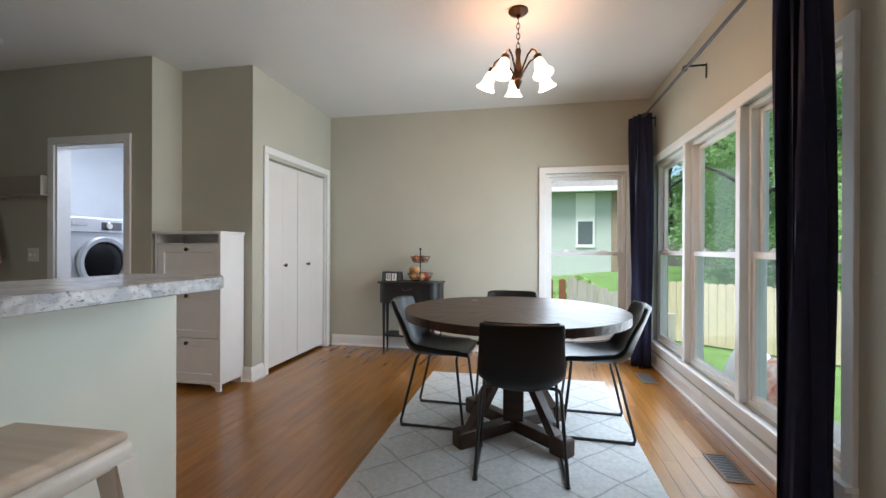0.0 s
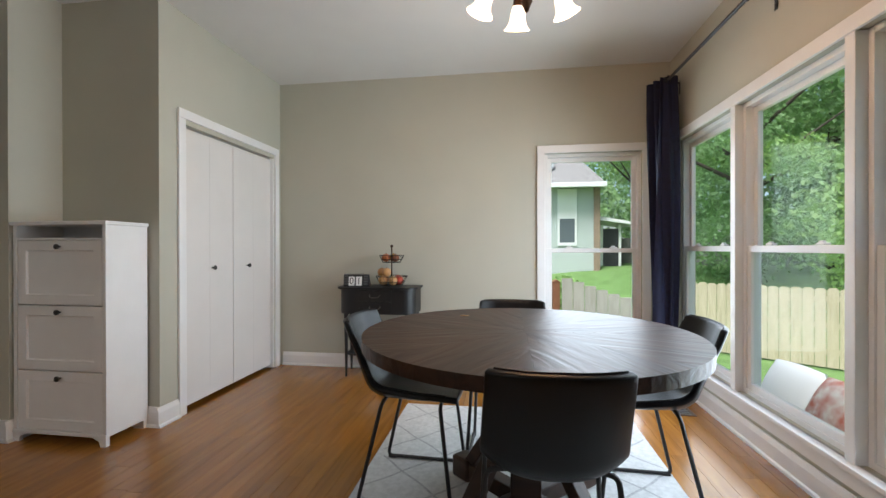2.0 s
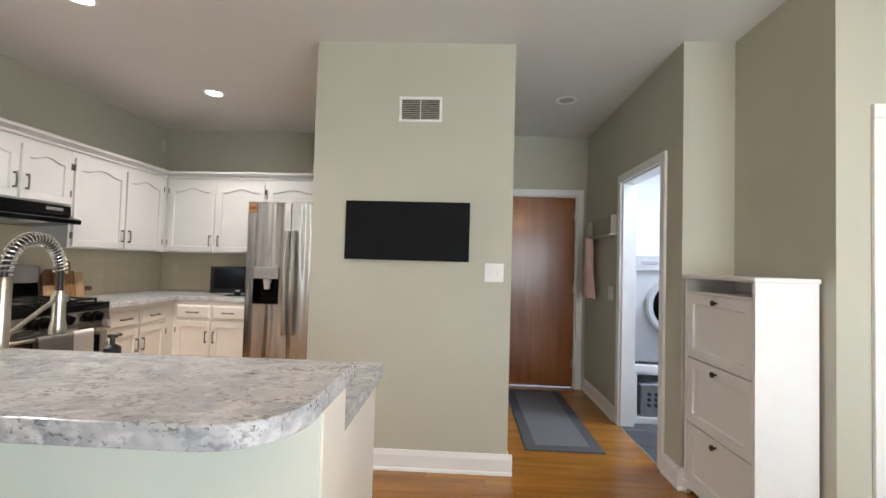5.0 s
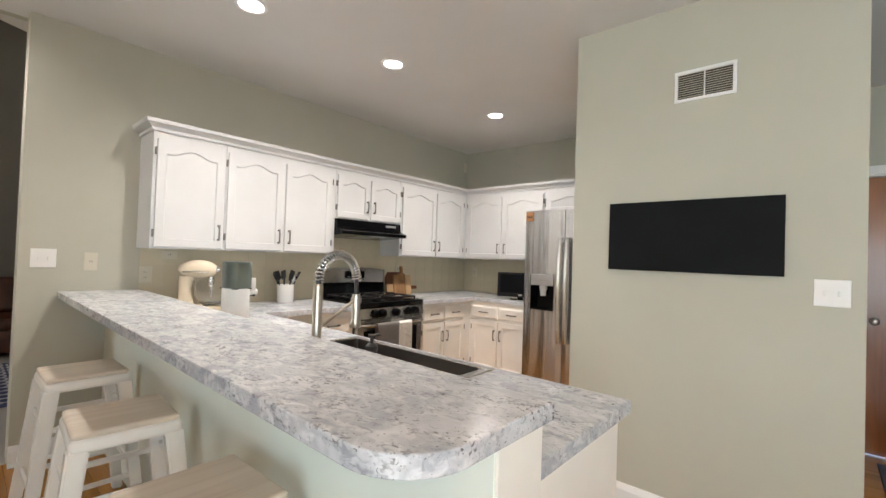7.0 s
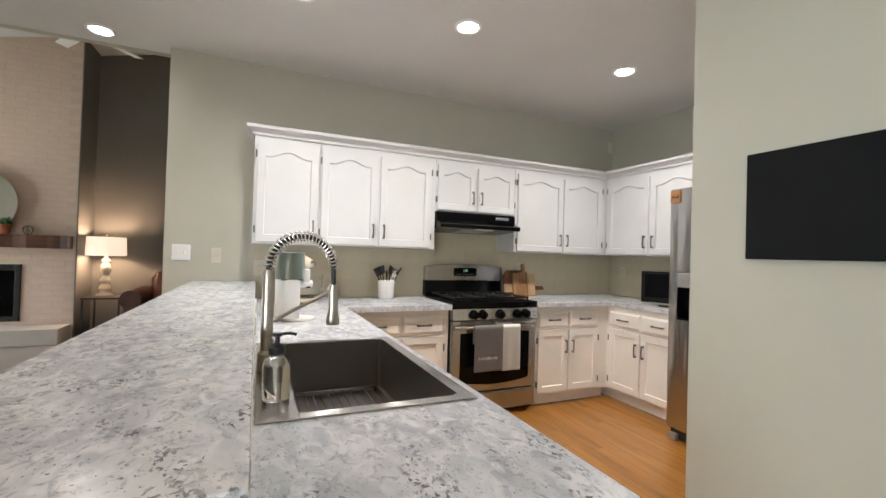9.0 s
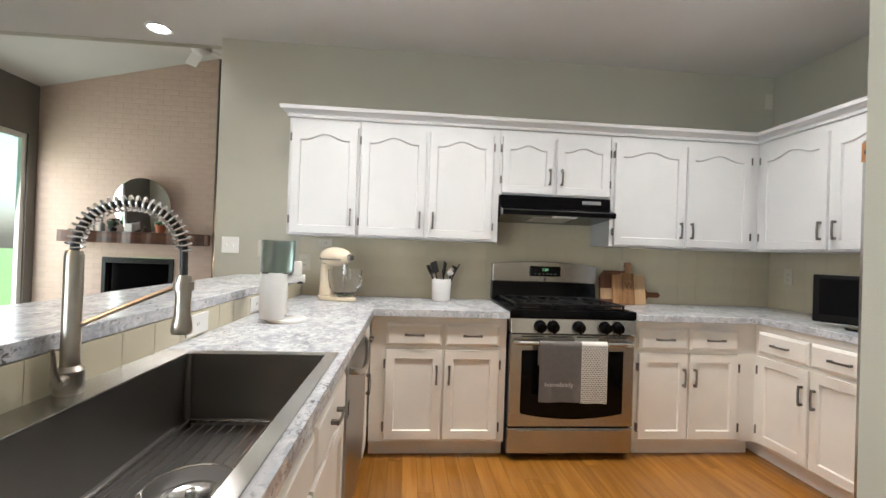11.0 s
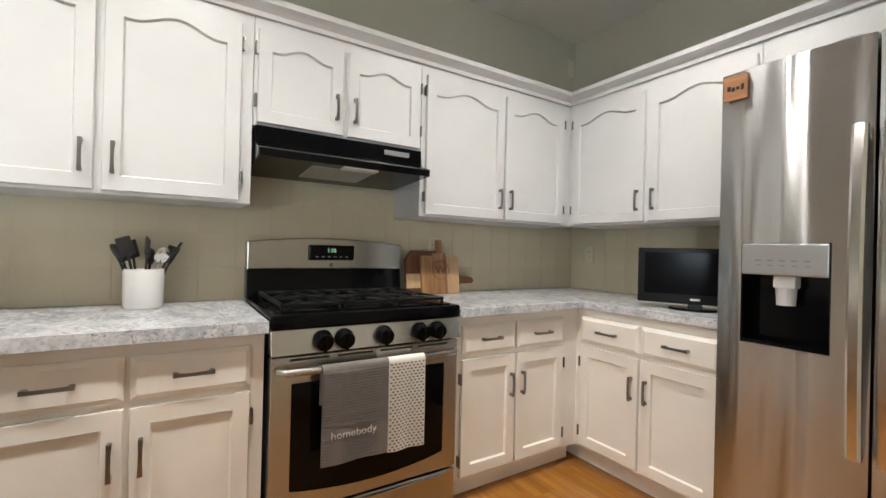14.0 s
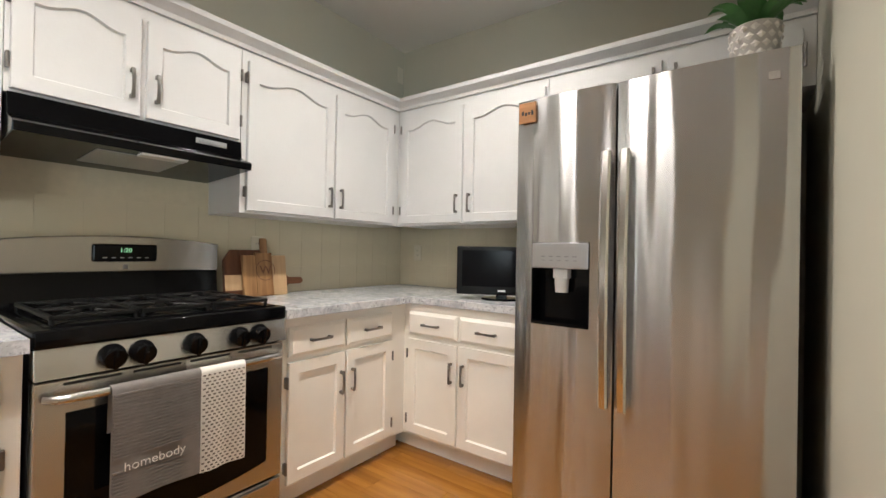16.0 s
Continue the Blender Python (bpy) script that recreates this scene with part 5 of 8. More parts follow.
for k in range(15):
    a, out, up = 2 * math.pi * k / 15 + 0.2 * rnd.random(), 0.10 + 0.05 * rnd.random(), 0.02 + 0.07 * rnd.random()
    b = B()
    d, s = Vector((math.cos(a), math.sin(a), 0)), Vector((-math.sin(a), math.cos(a), 0))
    def leaf(u, v, d=d, s=s, out=out, up=up):
        w = 0.026 * math.sin(math.pi * min(1, u * 0.97 + 0.03)) ** 0.8
        p = d * (0.02 + out * u) + Vector((0, 0, 0.145 + up * math.sin(u * 2.2) + 0.02 * u))
        return p + s * (v - 0.5) * 2 * w + Vector((0, 0, abs(v - 0.5) * w * 0.8))
    grid(b, 7, 2, leaf)
    part("leaf", b, LEAF, pl, "", True)

# towel over the oven handle
GREYCLOTH = mat("grey_waffle_cloth", (0.175, 0.16, 0.15), 0.95, var=0.1, scale=40, bump=0.3, bscale=300)
WHITECLOTH = mat("white_cloth", (0.74, 0.72, 0.67), 0.95, var=0.05, scale=60, bump=0.3, bscale=250)
tl = thing("dish_towel", (0, 0, 0), "grey and dotted white dish towels over the oven handle", "towel")
hy, hz = YS + 0.002 + 0.704, 0.712


def drape(x0, x1, low, wob):
    """A cloth hung over the bar: short behind, long in front."""
    def f(u, v):
        x = x0 + (x1 - x0) * u
        L = v * (low + 0.16)
        if L < 0.13:
            y, z = hy - 0.0175, hz - 0.13 + L
        elif L < 0.13 + 0.055:
            a = math.pi * (L - 0.13) / 0.055
            y, z = hy - 0.0175 * math.cos(a), hz + 0.0175 * math.sin(a)
        else:
            q = L - 0.185
            y, z = hy + 0.0175 + wob * math.sin(u * 9 + 1) * min(1, q * 4), hz - q
        return (x, y, z)
    return f


b = B()
grid(b, 14, 60, drape(-2.925, -2.675, 0.36, 0.004))
gt = part("grey_towel", b, GREYCLOTH, tl, "grey ribbed cotton towel", True)
b = B()
for k in range(31):
    z = hz - 0.015 - 0.0105 * k
    if abs(z - 0.487) > 0.02:
        box(b, -2.92, -2.68, hy + 0.0165, hy + 0.0215, z, z + 0.0055)
part("rib", b, GREYCLOTH, tl)
digits("homebody", 0.040, pose(-2.792, hy + 0.0232, 0.48, 90, 0, 180), WHITECLOTH, "embroidery", tl, 0.0008, "CENTER", 0.0006)
b = B()
grid(b, 10, 60, drape(-3.082, -2.926, 0.365, 0.005))
wt2 = part("white_towel", b, WHITECLOTH, tl, "white towel with dark dashes", True)
b = B()
for r in range(36):
    for c in range(9):
        x, z = -3.077 + 0.0172 * c + (0.008 if r % 2 else 0), hz - 0.012 - 0.0115 * r
        if x < -2.934 and z > 0.372:
            u = (x + 3.082) / 0.156
            y = hy + 0.0188 + 0.005 * math.sin(u * 9 + 1) * min(1, (hz - z) * 4)
            box(b, x, x + 0.0078, y - 0.002, y + 0.0012, z, z + 0.0042)
tagged(part("dash_print", b, mat("dark_thread", (0.10, 0.085, 0.07), 0.9), tl), "", "", "", "stuff")

# ---- recessed ceiling lights ----
LAMPGLOW = glow("lamp_disc", (1.0, 0.94, 0.85), 9.0)
LAMPOFF = mat("unlit_lens", (0.55, 0.54, 0.52), 0.4)


def downlight(x, y, lit=True):
    d = thing("ceiling_downlight", (x, y, ceil(y)), "round white recessed ceiling light" + (", lit" if lit else ", switched off"), "ceiling light", "recessed ceiling lights")
    b = B()
    lathe(b, [(0.062, -0.002), (0.085, -0.001), (0.086, -0.006), (0.070, -0.010), (0.062, -0.004)], seg=32, cap=False)
    part("ring", b, TRIM, d, "", True)
    b = B()
    lathe(b, [(0.061, -0.0035), (0.060, -0.005), (0.001, -0.0055)], seg=32)
    lens = part("lens", b, LAMPGLOW if lit else LAMPOFF, d, "", True)


for lx, ly in DOWNLIGHTS:
    downlight(lx, ly)
downlight(-3.62, 2.66, False)

# ---- things on the pantry wall ----
bd = thing("blackboard", pose(SX, 1.484, 1.28, 0, 0, -90), "plain black unframed board on the wall", "board")
b = B()
box(b, -0.388, 0.388, 0.001, 0.020, 0.0, 0.367, 0.002)
part("panel", b, mat("black_board", (0.008, 0.009, 0.010), 0.7, var=0.25, scale=4, bump=0.05, spec=0.15), bd)
vt = thing("air_vent", pose(SX, 1.545, 2.232, 0, 0, -90), "white framed air return grille on the wall", "vent")
b = B()
w, h = 0.135, 0.080
for args in ((-w, w, h - 0.016, h), (-w, w, -h, -h + 0.016), (-w, -w + 0.016, -h + 0.016, h - 0.016), (w - 0.016, w, -h + 0.016, h - 0.016), (-0.003, 0.003, -h + 0.016, h - 0.016)):
    box(b, args[0], args[1], 0.0005, 0.012, args[2], args[3], 0.002)
part("frame", b, TRIM, vt)
b = B()
box(b, -w + 0.014, w - 0.014, 0.0004, 0.0015, -h + 0.014, h - 0.014)
part("backing", b, mat("vent_shadow", (0.06, 0.06, 0.055), 0.8), vt)
for k in range(11):
    z = -h + 0.022 + k * 0.0116
    b = B()
    prism(b, [(0.002, z + 0.005), (0.0095, z), (0.0100, z + 0.0012), (0.0025, z + 0.0064)], "x", -w + 0.016, w - 0.016)
    part("slat", b, BEIGEPLASTIC, vt)

# ---- hall ----
RACKPAINT = mat("beige_rack_paint", (0.40, 0.375, 0.31), 0.6, var=0.05, scale=6)
hk = thing("coat_rack", pose(-4.03, 3.13, 1.60, 0, 0, 180), "beige painted wooden coat rack with hooks on the hall wall", "coat rack")
b = B()
box(b, -0.34, 0.34, 0.001, 0.018, -0.05, 0.12, 0.003)
part("board", b, RACKPAINT, hk)
b = B()
box(b, -0.36, 0.36, 0.0185, 0.085, -0.055, -0.037, 0.003)
part("ledge", b, RACKPAINT, hk)
for x in (-0.34, 0.326):
    b = B()
    box(b, x, x + 0.014, 0.0185, 0.07, -0.0365, 0.115, 0.003)
    part("end_panel", b, RACKPAINT, hk)
for k in range(4):
    b = B()
    x = -0.27 + 0.18 * k
    tube(b, [(x, 0.03, -0.0552), (x, 0.03, -0.075), (x, 0.045, -0.085), (x, 0.055, -0.072)], 0.004, 6)
    part("hook", b, NICKEL, hk, "", True)
cl = thing("pink_cloth", (-4.27, 3.055, 0.98), "pale pink and white cloth hung on a hook", "cloth")
def cloth(u, v):
    w = 0.035 + 0.10 * (1 - v) ** 0.7
    a = u * 2 * math.pi
    return (w * math.cos(a) * (1 + 0.2 * math.sin(3 * a + 6 * v)), 0.035 * math.sin(a) * (1 + 0.3 * math.sin(4 * a)), 0.57 * v)
b = B()
grid(b, 28, 14, cloth)
part("drape", b, mat("pink_cloth", (0.64, 0.36, 0.33), 0.95, color2=(0.66, 0.52, 0.48), scale=5, bump=0.2, bscale=120), cl, "", True)
plate(pose(-3.86, 3.13, 1.05, 0, 0, 180), 0.115, 0.115, 2, "white double switch beside the laundry door")
dm = thing("door_mat", (0, 0, 0), "grey woven door mat with darker border", "mat")
b = B()
box(b, -4.50, -3.08, 2.30, 2.84, 0.0005, 0.010, 0.004)
part("border", b, mat("dark_grey_mat", (0.085, 0.085, 0.095), 0.95, var=0.2, scale=80, bump=0.5, bscale=300), dm)
b = B()
box(b, -4.42, -3.16, 2.38, 2.76, 0.0095, 0.012, 0.001)
part("field", b, mat("grey_mat", (0.16, 0.16, 0.175), 0.95, var=0.2, scale=80, bump=0.5, bscale=300), dm)

# ---- laundry ----
SLATETILE = mat("slate_floor_tile", (0.085, 0.09, 0.10), 0.4, var=0.25, scale=5, bump=0.1)
GROUTL = mat("pale_grout", (0.40, 0.40, 0.38), 0.8)
b = B()
box(b, -4.8, -2.79, 3.135, 4.86, -0.0115, -0.004)
lf = structure("laundry_floor", b, GROUTL, "slate grey laundry tiles with pale grout")
b = B()
box(b, -0.149, 0.149, -0.149, 0.149, 0, 0.006, 0.002, 1)
tile0 = part("tile", b, SLATETILE, lf)
tile0.location = (-3.2, 3.45, -0.004)
for i in range(6):
    for j in range(5):
        o = tile0.copy()
        scene.collection.objects.link(o)
        o.location = (-4.62 + 0.305 * i, 3.29 + 0.305 * j, -0.0042)
tile0.location = (-4.62 + 0.305 * 5, 3.29 + 0.305 * 5 - 0.12, -0.0035)
bench = thing("laundry_stand", (-4.40, 3.262, 0.002), "white wooden stand under the washer", "stand")
for args in ((0, 0.71, 0, 0.70, 0.415, 0.475), (0, 0.71, 0.0, 0.03, 0.0, 0.415), (0, 0.71, 0.67, 0.70, 0.0, 0.415), (0, 0.71, 0.03, 0.67, 0.0, 0.05)):
    b = B()
    box(b, *args, 0.004)
    part("board", b, TRIM, bench)
WASHW = mat("white_enamel", (0.55, 0.565, 0.60), 0.25, var=0.03)
ws = thing("washing_machine", pose(-4.38, 3.945, 0.4785, 0, 0, -90), "white front-loading washer with dark glass door", "washing machine")
b = B()
box(b, 0, 0.68, 0, 0.66, 0.02, 0.92, 0.02, 3)
part("cabinet", b, WASHW, ws, "", True)
b = B()
box(b, 0.01, 0.67, 0.655, 0.68, 0.775, 0.905, 0.008, 3)
part("control_panel", b, WASHW, ws)
b = B()
box(b, 0.16, 0.36, 0.679, 0.684, 0.80, 0.875, 0.006)
part("display", b, mat("grey_display", (0.12, 0.12, 0.14), 0.25), ws)
b = B()
lathe(b, [(0.034, 0), (0.034, 0.02), (0.028, 0.026), (0.002, 0.027)], seg=20)
b.transform(Matrix.Translation((0.30, 0.683, 0.838)) @ Matrix.Rotation(radians(-90), 4, "X"))
part("dial", b, CHROME, ws, "", True)
b = B()
box(b, 0.50, 0.63, 0.679, 0.6825, 0.83, 0.86, 0.004)
part("drawer_grip", b, mat("pale_grey", (0.45, 0.45, 0.47), 0.4), ws)
b = B()
lathe(b, [(0.205, 0.0), (0.245, 0.006), (0.25, 0.03), (0.235, 0.05), (0.20, 0.045), (0.195, 0.02)], seg=40, cap=False)
b.transform(Matrix.Translation((0.34, 0.659, 0.49)) @ Matrix.Rotation(radians(-90), 4, "X"))
dr = part("door_ring", b, mat("satin_grey_ring", (0.56, 0.57, 0.60), 0.28, 0.6, var=0.05), ws, "chrome door ring", True)
b = B()
lathe(b, [(0.199, 0.02), (0.17, 0.04), (0.10, 0.055), (0.004, 0.06)], seg=40)
b.transform(Matrix.Translation((0.34, 0.659, 0.49)) @ Matrix.Rotation(radians(-90), 4, "X"))
part("door_glass", b, BLACKGLOSS, dr, "", True)
lb = thing("laundry_basket", (-4.0, 3.30, 0.0535), "grey plastic laundry basket with round holes", "basket")
b = B()
GREYPL = mat("grey_plastic", (0.26, 0.28, 0.31), 0.5, var=0.05)
prism(b, [(0.02, 0.0), (0.29, 0.0), (0.31, 0.255), (0.0, 0.255)], "y", 0.03, 0.56, 0.012)
box(b, -0.012, 0.322, 0.015, 0.575, 0.25, 0.27, 0.006)
part("tub", b, GREYPL, lb)
for r in range(3):
    for c in range(8):
        b = B()
        # a dark disc on the tub stands for each hole's shade
        cyl(b, (0.302, 0.09 + 0.058 * c, 0.10 + 0.045 * r), (0.316, 0.09 + 0.058 * c, 0.10 + 0.045 * r), 0.014, seg=10)
        part("hole", b, SLATE, lb)

# ---- alcove: shoe cabinet ----
sc = thing("shoe_cabinet", (-2.655, 3.142, 0.001), "white shoe cabinet with three flaps and open top", "cabinet")
W_, D_, H_ = 0.60, 0.275, 1.243
for nm, args in (("side_panel", (0, 0.022, 0, D_, 0.05, H_ - 0.022)), ("side_panel", (W_ - 0.022, W_, 0, D_, 0.05, H_ - 0.022)), ("back_panel", (0.022, W_ - 0.022, D_ - 0.01, D_, 0.05, H_ - 0.022)), ("shelf", (0.022, W_ - 0.022, 0.0, D_ - 0.01, 1.138, 1.15)), ("bottom_panel", (0.022, W_ - 0.022, 0.012, D_ - 0.01, 0.05, 0.075))):
    b = B()
    box(b, *args, 0.001)
    part(nm, b, TRIM, sc)
b = B()
box(b, -0.012, W_ + 0.012, -0.012, D_ + 0.0, H_ - 0.022, H_, 0.004)
part("top", b, TRIM, sc)
for z0, z1 in ((0.072, 0.402), (0.407, 0.770), (0.775, 1.135)):
    fl = door_panel("flap", sc, 0.025, W_ - 0.025, z0, z1, 0.0, TRIM, 0.0, 0.055)
    fl.data.transform(Matrix.Diagonal((1, -1, 1, 1)))
    fl.data.flip_normals()
    fl.location = (0, 0.002, 0)
    b = B()
    lathe(b, [(0.005, 0), (0.005, 0.014), (0.014, 0.018), (0.015, 0.027), (0.008, 0.031), (0.001, 0.0315)], seg=14)
    b.transform(Matrix.Translation((W_ / 2 + 0.01, -0.001, z1 - 0.034)) @ Matrix.Rotation(radians(90), 4, "X"))
    part("knob", b, BLACKMAT, fl, "small black knob", True)
for x0 in (0.0, W_ - 0.07):
    b = B()
    s = 1 if x0 == 0 else -1
    e = x0 if x0 == 0 else W_
    prism(b, [(e, 0), (e + s * 0.035, 0), (e + s * 0.045, 0.03), (e + s * 0.09, 0.05), (e, 0.05)], "y", -0.004, 0.02, 0.001)
    part("foot", b, TRIM, sc)
    b = B()
    box(b, x0 + 0.002, x0 + 0.068, D_ - 0.03, D_, 0, 0.05)
    part("foot", b, TRIM, sc)
b = B()
box(b, -0.004, W_ + 0.004, -0.008, 0.012, 0.05, 0.068, 0.003)
part("base_rail", b, TRIM, sc)

# ---- dining room ----
RUGM = mat("ivory_rug_pile", (0.64, 0.645, 0.635), 0.98, var=0.16, scale=45, bump=0.6, bscale=400)
RUGL = mat("grey_rug_line", (0.47, 0.475, 0.48), 0.98, var=0.25, scale=60, bump=0.6, bscale=400)
rug = thing("dining_rug", (0.165, 2.93, 0.001), "ivory rug with thin grey diamond lattice under the table", "rug")
b = B()
RW, RL = 1.46, 2.14
box(b, -RW / 2, RW / 2, -RL / 2, RL / 2, 0, 0.010, 0.004)
part("rug_base", b, RUGM, rug)
b = B()
px, py = 0.365, 0.36
segs = []
rnd = random.Random(9)
for i in range(-8, 9):
    for s in (-1, 1):
        pts = []
        n = 60
        for k in range(n + 1):
            y = -RL / 2 + 0.02 + (RL - 0.04) * k / n
            x = i * px + s * (y * px / py)
            if abs(x) < RW / 2 - 0.02:
                pts.append((x + 0.006 * math.sin(31 * y + i), y))
        for (ax, ay), (cx, cy) in zip(pts, pts[1:]):
            d = Vector((cx - ax, cy - ay)).normalized()
            nx, ny = -d.y * 0.006, d.x * 0.006
            b.faces.new([b.verts.new(p) for p in ((ax - nx, ay - ny, 0.0105), (cx - nx, cy - ny, 0.0105), (cx + nx, cy + ny, 0.0105), (ax + nx, ay + ny, 0.0105))])
part("lattice", b, RUGL, rug, "thin grey lattice lines", keep=1)

TC = (0.19, 2.86)
tb = thing("round_table", (TC[0], TC[1], 0.0118), "round dark-stained wooden table with trestle base", "table")
TR, TZ = 0.655, 0.742
rnd = random.Random(4)
# wedge-shaped planks of the top, pointing to the middle
nw = 8
for k in range(nw):
    b = B()
    a0, a1 = 2 * math.pi * k / nw, 2 * math.pi * (k + 1) / nw
    e = 0.00008
    rows_ = 10
    pts = [(0.0, 0.0)] + [(TR * math.cos(a0 + (a1 - a0) * i / rows_), TR * math.sin(a0 + (a1 - a0) * i / rows_)) for i in range(rows_ + 1)]
    am = (a0 + a1) / 2
    pts = [(x + math.cos(am) * e * 2, y + math.sin(am) * e * 2) for x, y in pts]
    prism(b, [(x * math.cos(-am) - y * math.sin(-am), x * math.sin(-am) + y * math.cos(-am)) for x, y in pts], "z", TZ - 0.045, TZ - 0.0001 * (k % 2), 0.0)
    o = part("top_wedge", b, TABLETOP, tb)
    o.rotation_euler = (0, 0, am)
for ang in (43, 137):
    turn = Matrix.Rotation(radians(ang), 4, "Z")
    lap = 0.0 if ang < 90 else 0.0015
    bb = B()
    box(bb, -0.34, 0.34, -0.035, 0.035, 0.018 + lap, 0.088 + lap, 0.006)
    bb.transform(turn)
    part("foot_beam", bb, DARKOAK, tb)
    bb = B()
    box(bb, -0.46, 0.46, -0.04, 0.04, TZ - 0.10 - lap, TZ - 0.0455 - lap, 0.006)
    bb.transform(turn)
    part("top_beam", bb, DARKOAK, tb)
    for sx in (-1, 1):
        bb = B()
        box(bb, sx * 0.36 - 0.055, sx * 0.36 + 0.055, -0.045, 0.045, 0.0, 0.10, 0.012)
        bb.transform(turn)
        part("foot", bb, DARKOAK, tb)
        bb = B()
        prism(bb, [(0.05 * sx, 0.50), (0.05 * sx, 0.42), (0.28 * sx, 0.092), (0.345 * sx, 0.092)], "y", -0.03, 0.03, 0.004)
        bb.transform(turn)
        part("brace", bb, DARKOAK, tb)
b = B()
box(b, -0.06, 0.06, -0.06, 0.06, 0.07, TZ - 0.06, 0.006)
part("post", b, DARKOAK, tb)
cr = thing("wood_chip", (-0.09, 3.20, 0.0118 + TZ), "small pale scrap lying on the table", "scrap")
b = B()
prism(b, [(-0.02, -0.005), (0.015, -0.009), (0.022, 0.002), (0.0, 0.008), (-0.018, 0.006)], "z", 0.0005, 0.005, 0.001)
part("piece", b, PALEWOOD, cr)


def chair():
    """A leather bucket chair on a bent rod frame; it faces +y."""
    ch = thing("dining_chair", (0, 0, 0), "black leather bucket chair with black metal sled legs", "chair", "chairs round the table")
    def shell(u, v, off=0.0):
        # v runs from the seat's front edge up to the top of the back
        w = 0.202 * (1 - 0.08 * max(0, v - 0.55) * 2)
        x = (u - 0.5) * 2
        if v < 0.42:
            q = v / 0.42
            y, z = 0.225 - 0.33 * q, 0.455 - 0.030 * math.sin(q * 2.0) + 0.0 * q
        elif v < 0.62:
            a = (v - 0.42) / 0.20 * radians(76)
            y, z = -0.105 - 0.10 * math.sin(a), 0.4277 + 0.10 * (1 - math.cos(a))
        else:
            q = (v - 0.62) / 0.38
            y, z = -0.202 - 0.104 * q, 0.503 + 0.264 * q
        curl = abs(x) ** 2.6
        k = min(1, max(0, (v - 0.1) / 0.5))
        z2 = z + curl * (0.045 * (1 - k) * min(1, v * 5) + 0.05 * math.sin(math.pi * min(1, max(0, (v - 0.2) / 0.7))))
        y2 = y + curl * 0.05 * k
        return Vector((x * w, y2, z2))
    b = B()
    n, m_ = 16, 30
    top = [[shell(i / n, j / m_) for j in range(m_ + 1)] for i in range(n + 1)]
    V = [[b.verts.new(p) for p in r] for r in top]
    fs = []
    for i in range(n):
        for j in range(m_):
            fs.append(b.faces.new((V[i][j], V[i + 1][j], V[i + 1][j + 1], V[i][j + 1])))
    bmesh.ops.recalc_face_normals(b, faces=b.faces[:])
    me = bpy.data.meshes.new("shell")
    b.to_mesh(me)
    b.free()
    me.materials.append(LEATHER)
    sh = new("shell", me)
    sh.parent = ch
    md = sh.modifiers.new("thick", "SOLIDIFY")
    md.thickness, md.offset = 0.026, 0.0
    bv = sh.modifiers.new("round", "BEVEL")
    bv.width, bv.segments, bv.limit_method, bv.angle_limit = 0.009, 3, "ANGLE", radians(50)
    me.polygons.foreach_set("use_smooth", [True] * len(me.polygons))
    b = B()
    pts = [shell(0.012, j / m_) for j in range(2, m_ - 1)] + [shell(i / n, 0.985) for i in range(1, n)] + [shell(0.988, j / m_) for j in range(m_ - 2, 1, -1)]
    tube(b, [p + Vector((0, 0.004, 0.014)) for p in pts], 0.003, 6)
    part("seam", b, LEATHER, sh, "stitched edge seam", True)
    for s in (-1, 1):
        b = B()
        x = s * 0.19
        def corner(p, a, c, r=0.03):
            P, A_, C_ = Vector(p), Vector(a), Vector(c)
            u, w = (A_ - P).normalized() * r, (C_ - P).normalized() * r
            return [P + u * (1 - t) ** 2 + w * t ** 2 for t in (0, 0.25, 0.5, 0.75, 1)]
        p = [(x * 0.7, 0.15, 0.43), (x, 0.15, 0.425), (x * 1.13, 0.20, 0.008), (x * 1.13, -0.20, 0.008), (x, -0.10, 0.425), (x * 0.7, -0.10, 0.43)]
        line = [Vector(p[0])]
        for i in range(1, 5):
            line += corner(p[i], p[i - 1], p[i + 1])
        tube(b, line + [Vector(p[5])], 0.0085, 8)
        part("leg_frame", b, BLACKMAT, ch, "bent black metal rod", True)
        for fy in (-0.175, 0.175):
            b = B()
            box(b, x * 1.13 - 0.012, x * 1.13 + 0.012, fy - 0.02, fy + 0.02, 0.0, 0.012, 0.004)
            part("foot", b, BLACKMAT, ch)
    for y in (0.15, -0.10):
        b = B()
        tube(b, [(-0.14, y, 0.43), (0.14, y, 0.43)], 0.0085, 8)
        part("cross_rod", b, BLACKMAT, ch, "", True)
    return ch


c0 = chair()
ZR = 0.0118
c0.matrix_basis = pose(0.237, 2.468, ZR, 0, 0, 2)
copy_thing(c0, pose(-0.30, 3.02, ZR, 0, 0, -92))
copy_thing(c0, pose(0.68, 3.04, ZR, 0, 0, 88))
copy_thing(c0, pose(0.14, 3.37, ZR, 0, 0, 178))

# side table
sd = thing("side_table", (-0.965, 4.825, 0.001), "small black bow-front side table with two drawers", "side table")
def bow(w, d, n=10):
    r = 0.10
    pts = [(-w / 2, 0), (w / 2, 0)]
    for i in range(n + 1):
        a = radians(90 * i / n)
        pts.append((w / 2 - r + r * math.cos(a), -d + r - r * math.sin(a)))
    for i in range(n + 1):
        a = radians(90 + 90 * i / n)
        pts.append((-w / 2 + r + r * math.cos(a), -d + r - r * math.sin(a)))
    return pts
b = B()
prism(b, bow(0.70, 0.31), "z", 0.742, 0.762, 0.004)
part("top", b, BLACKWOOD, sd)
b = B()
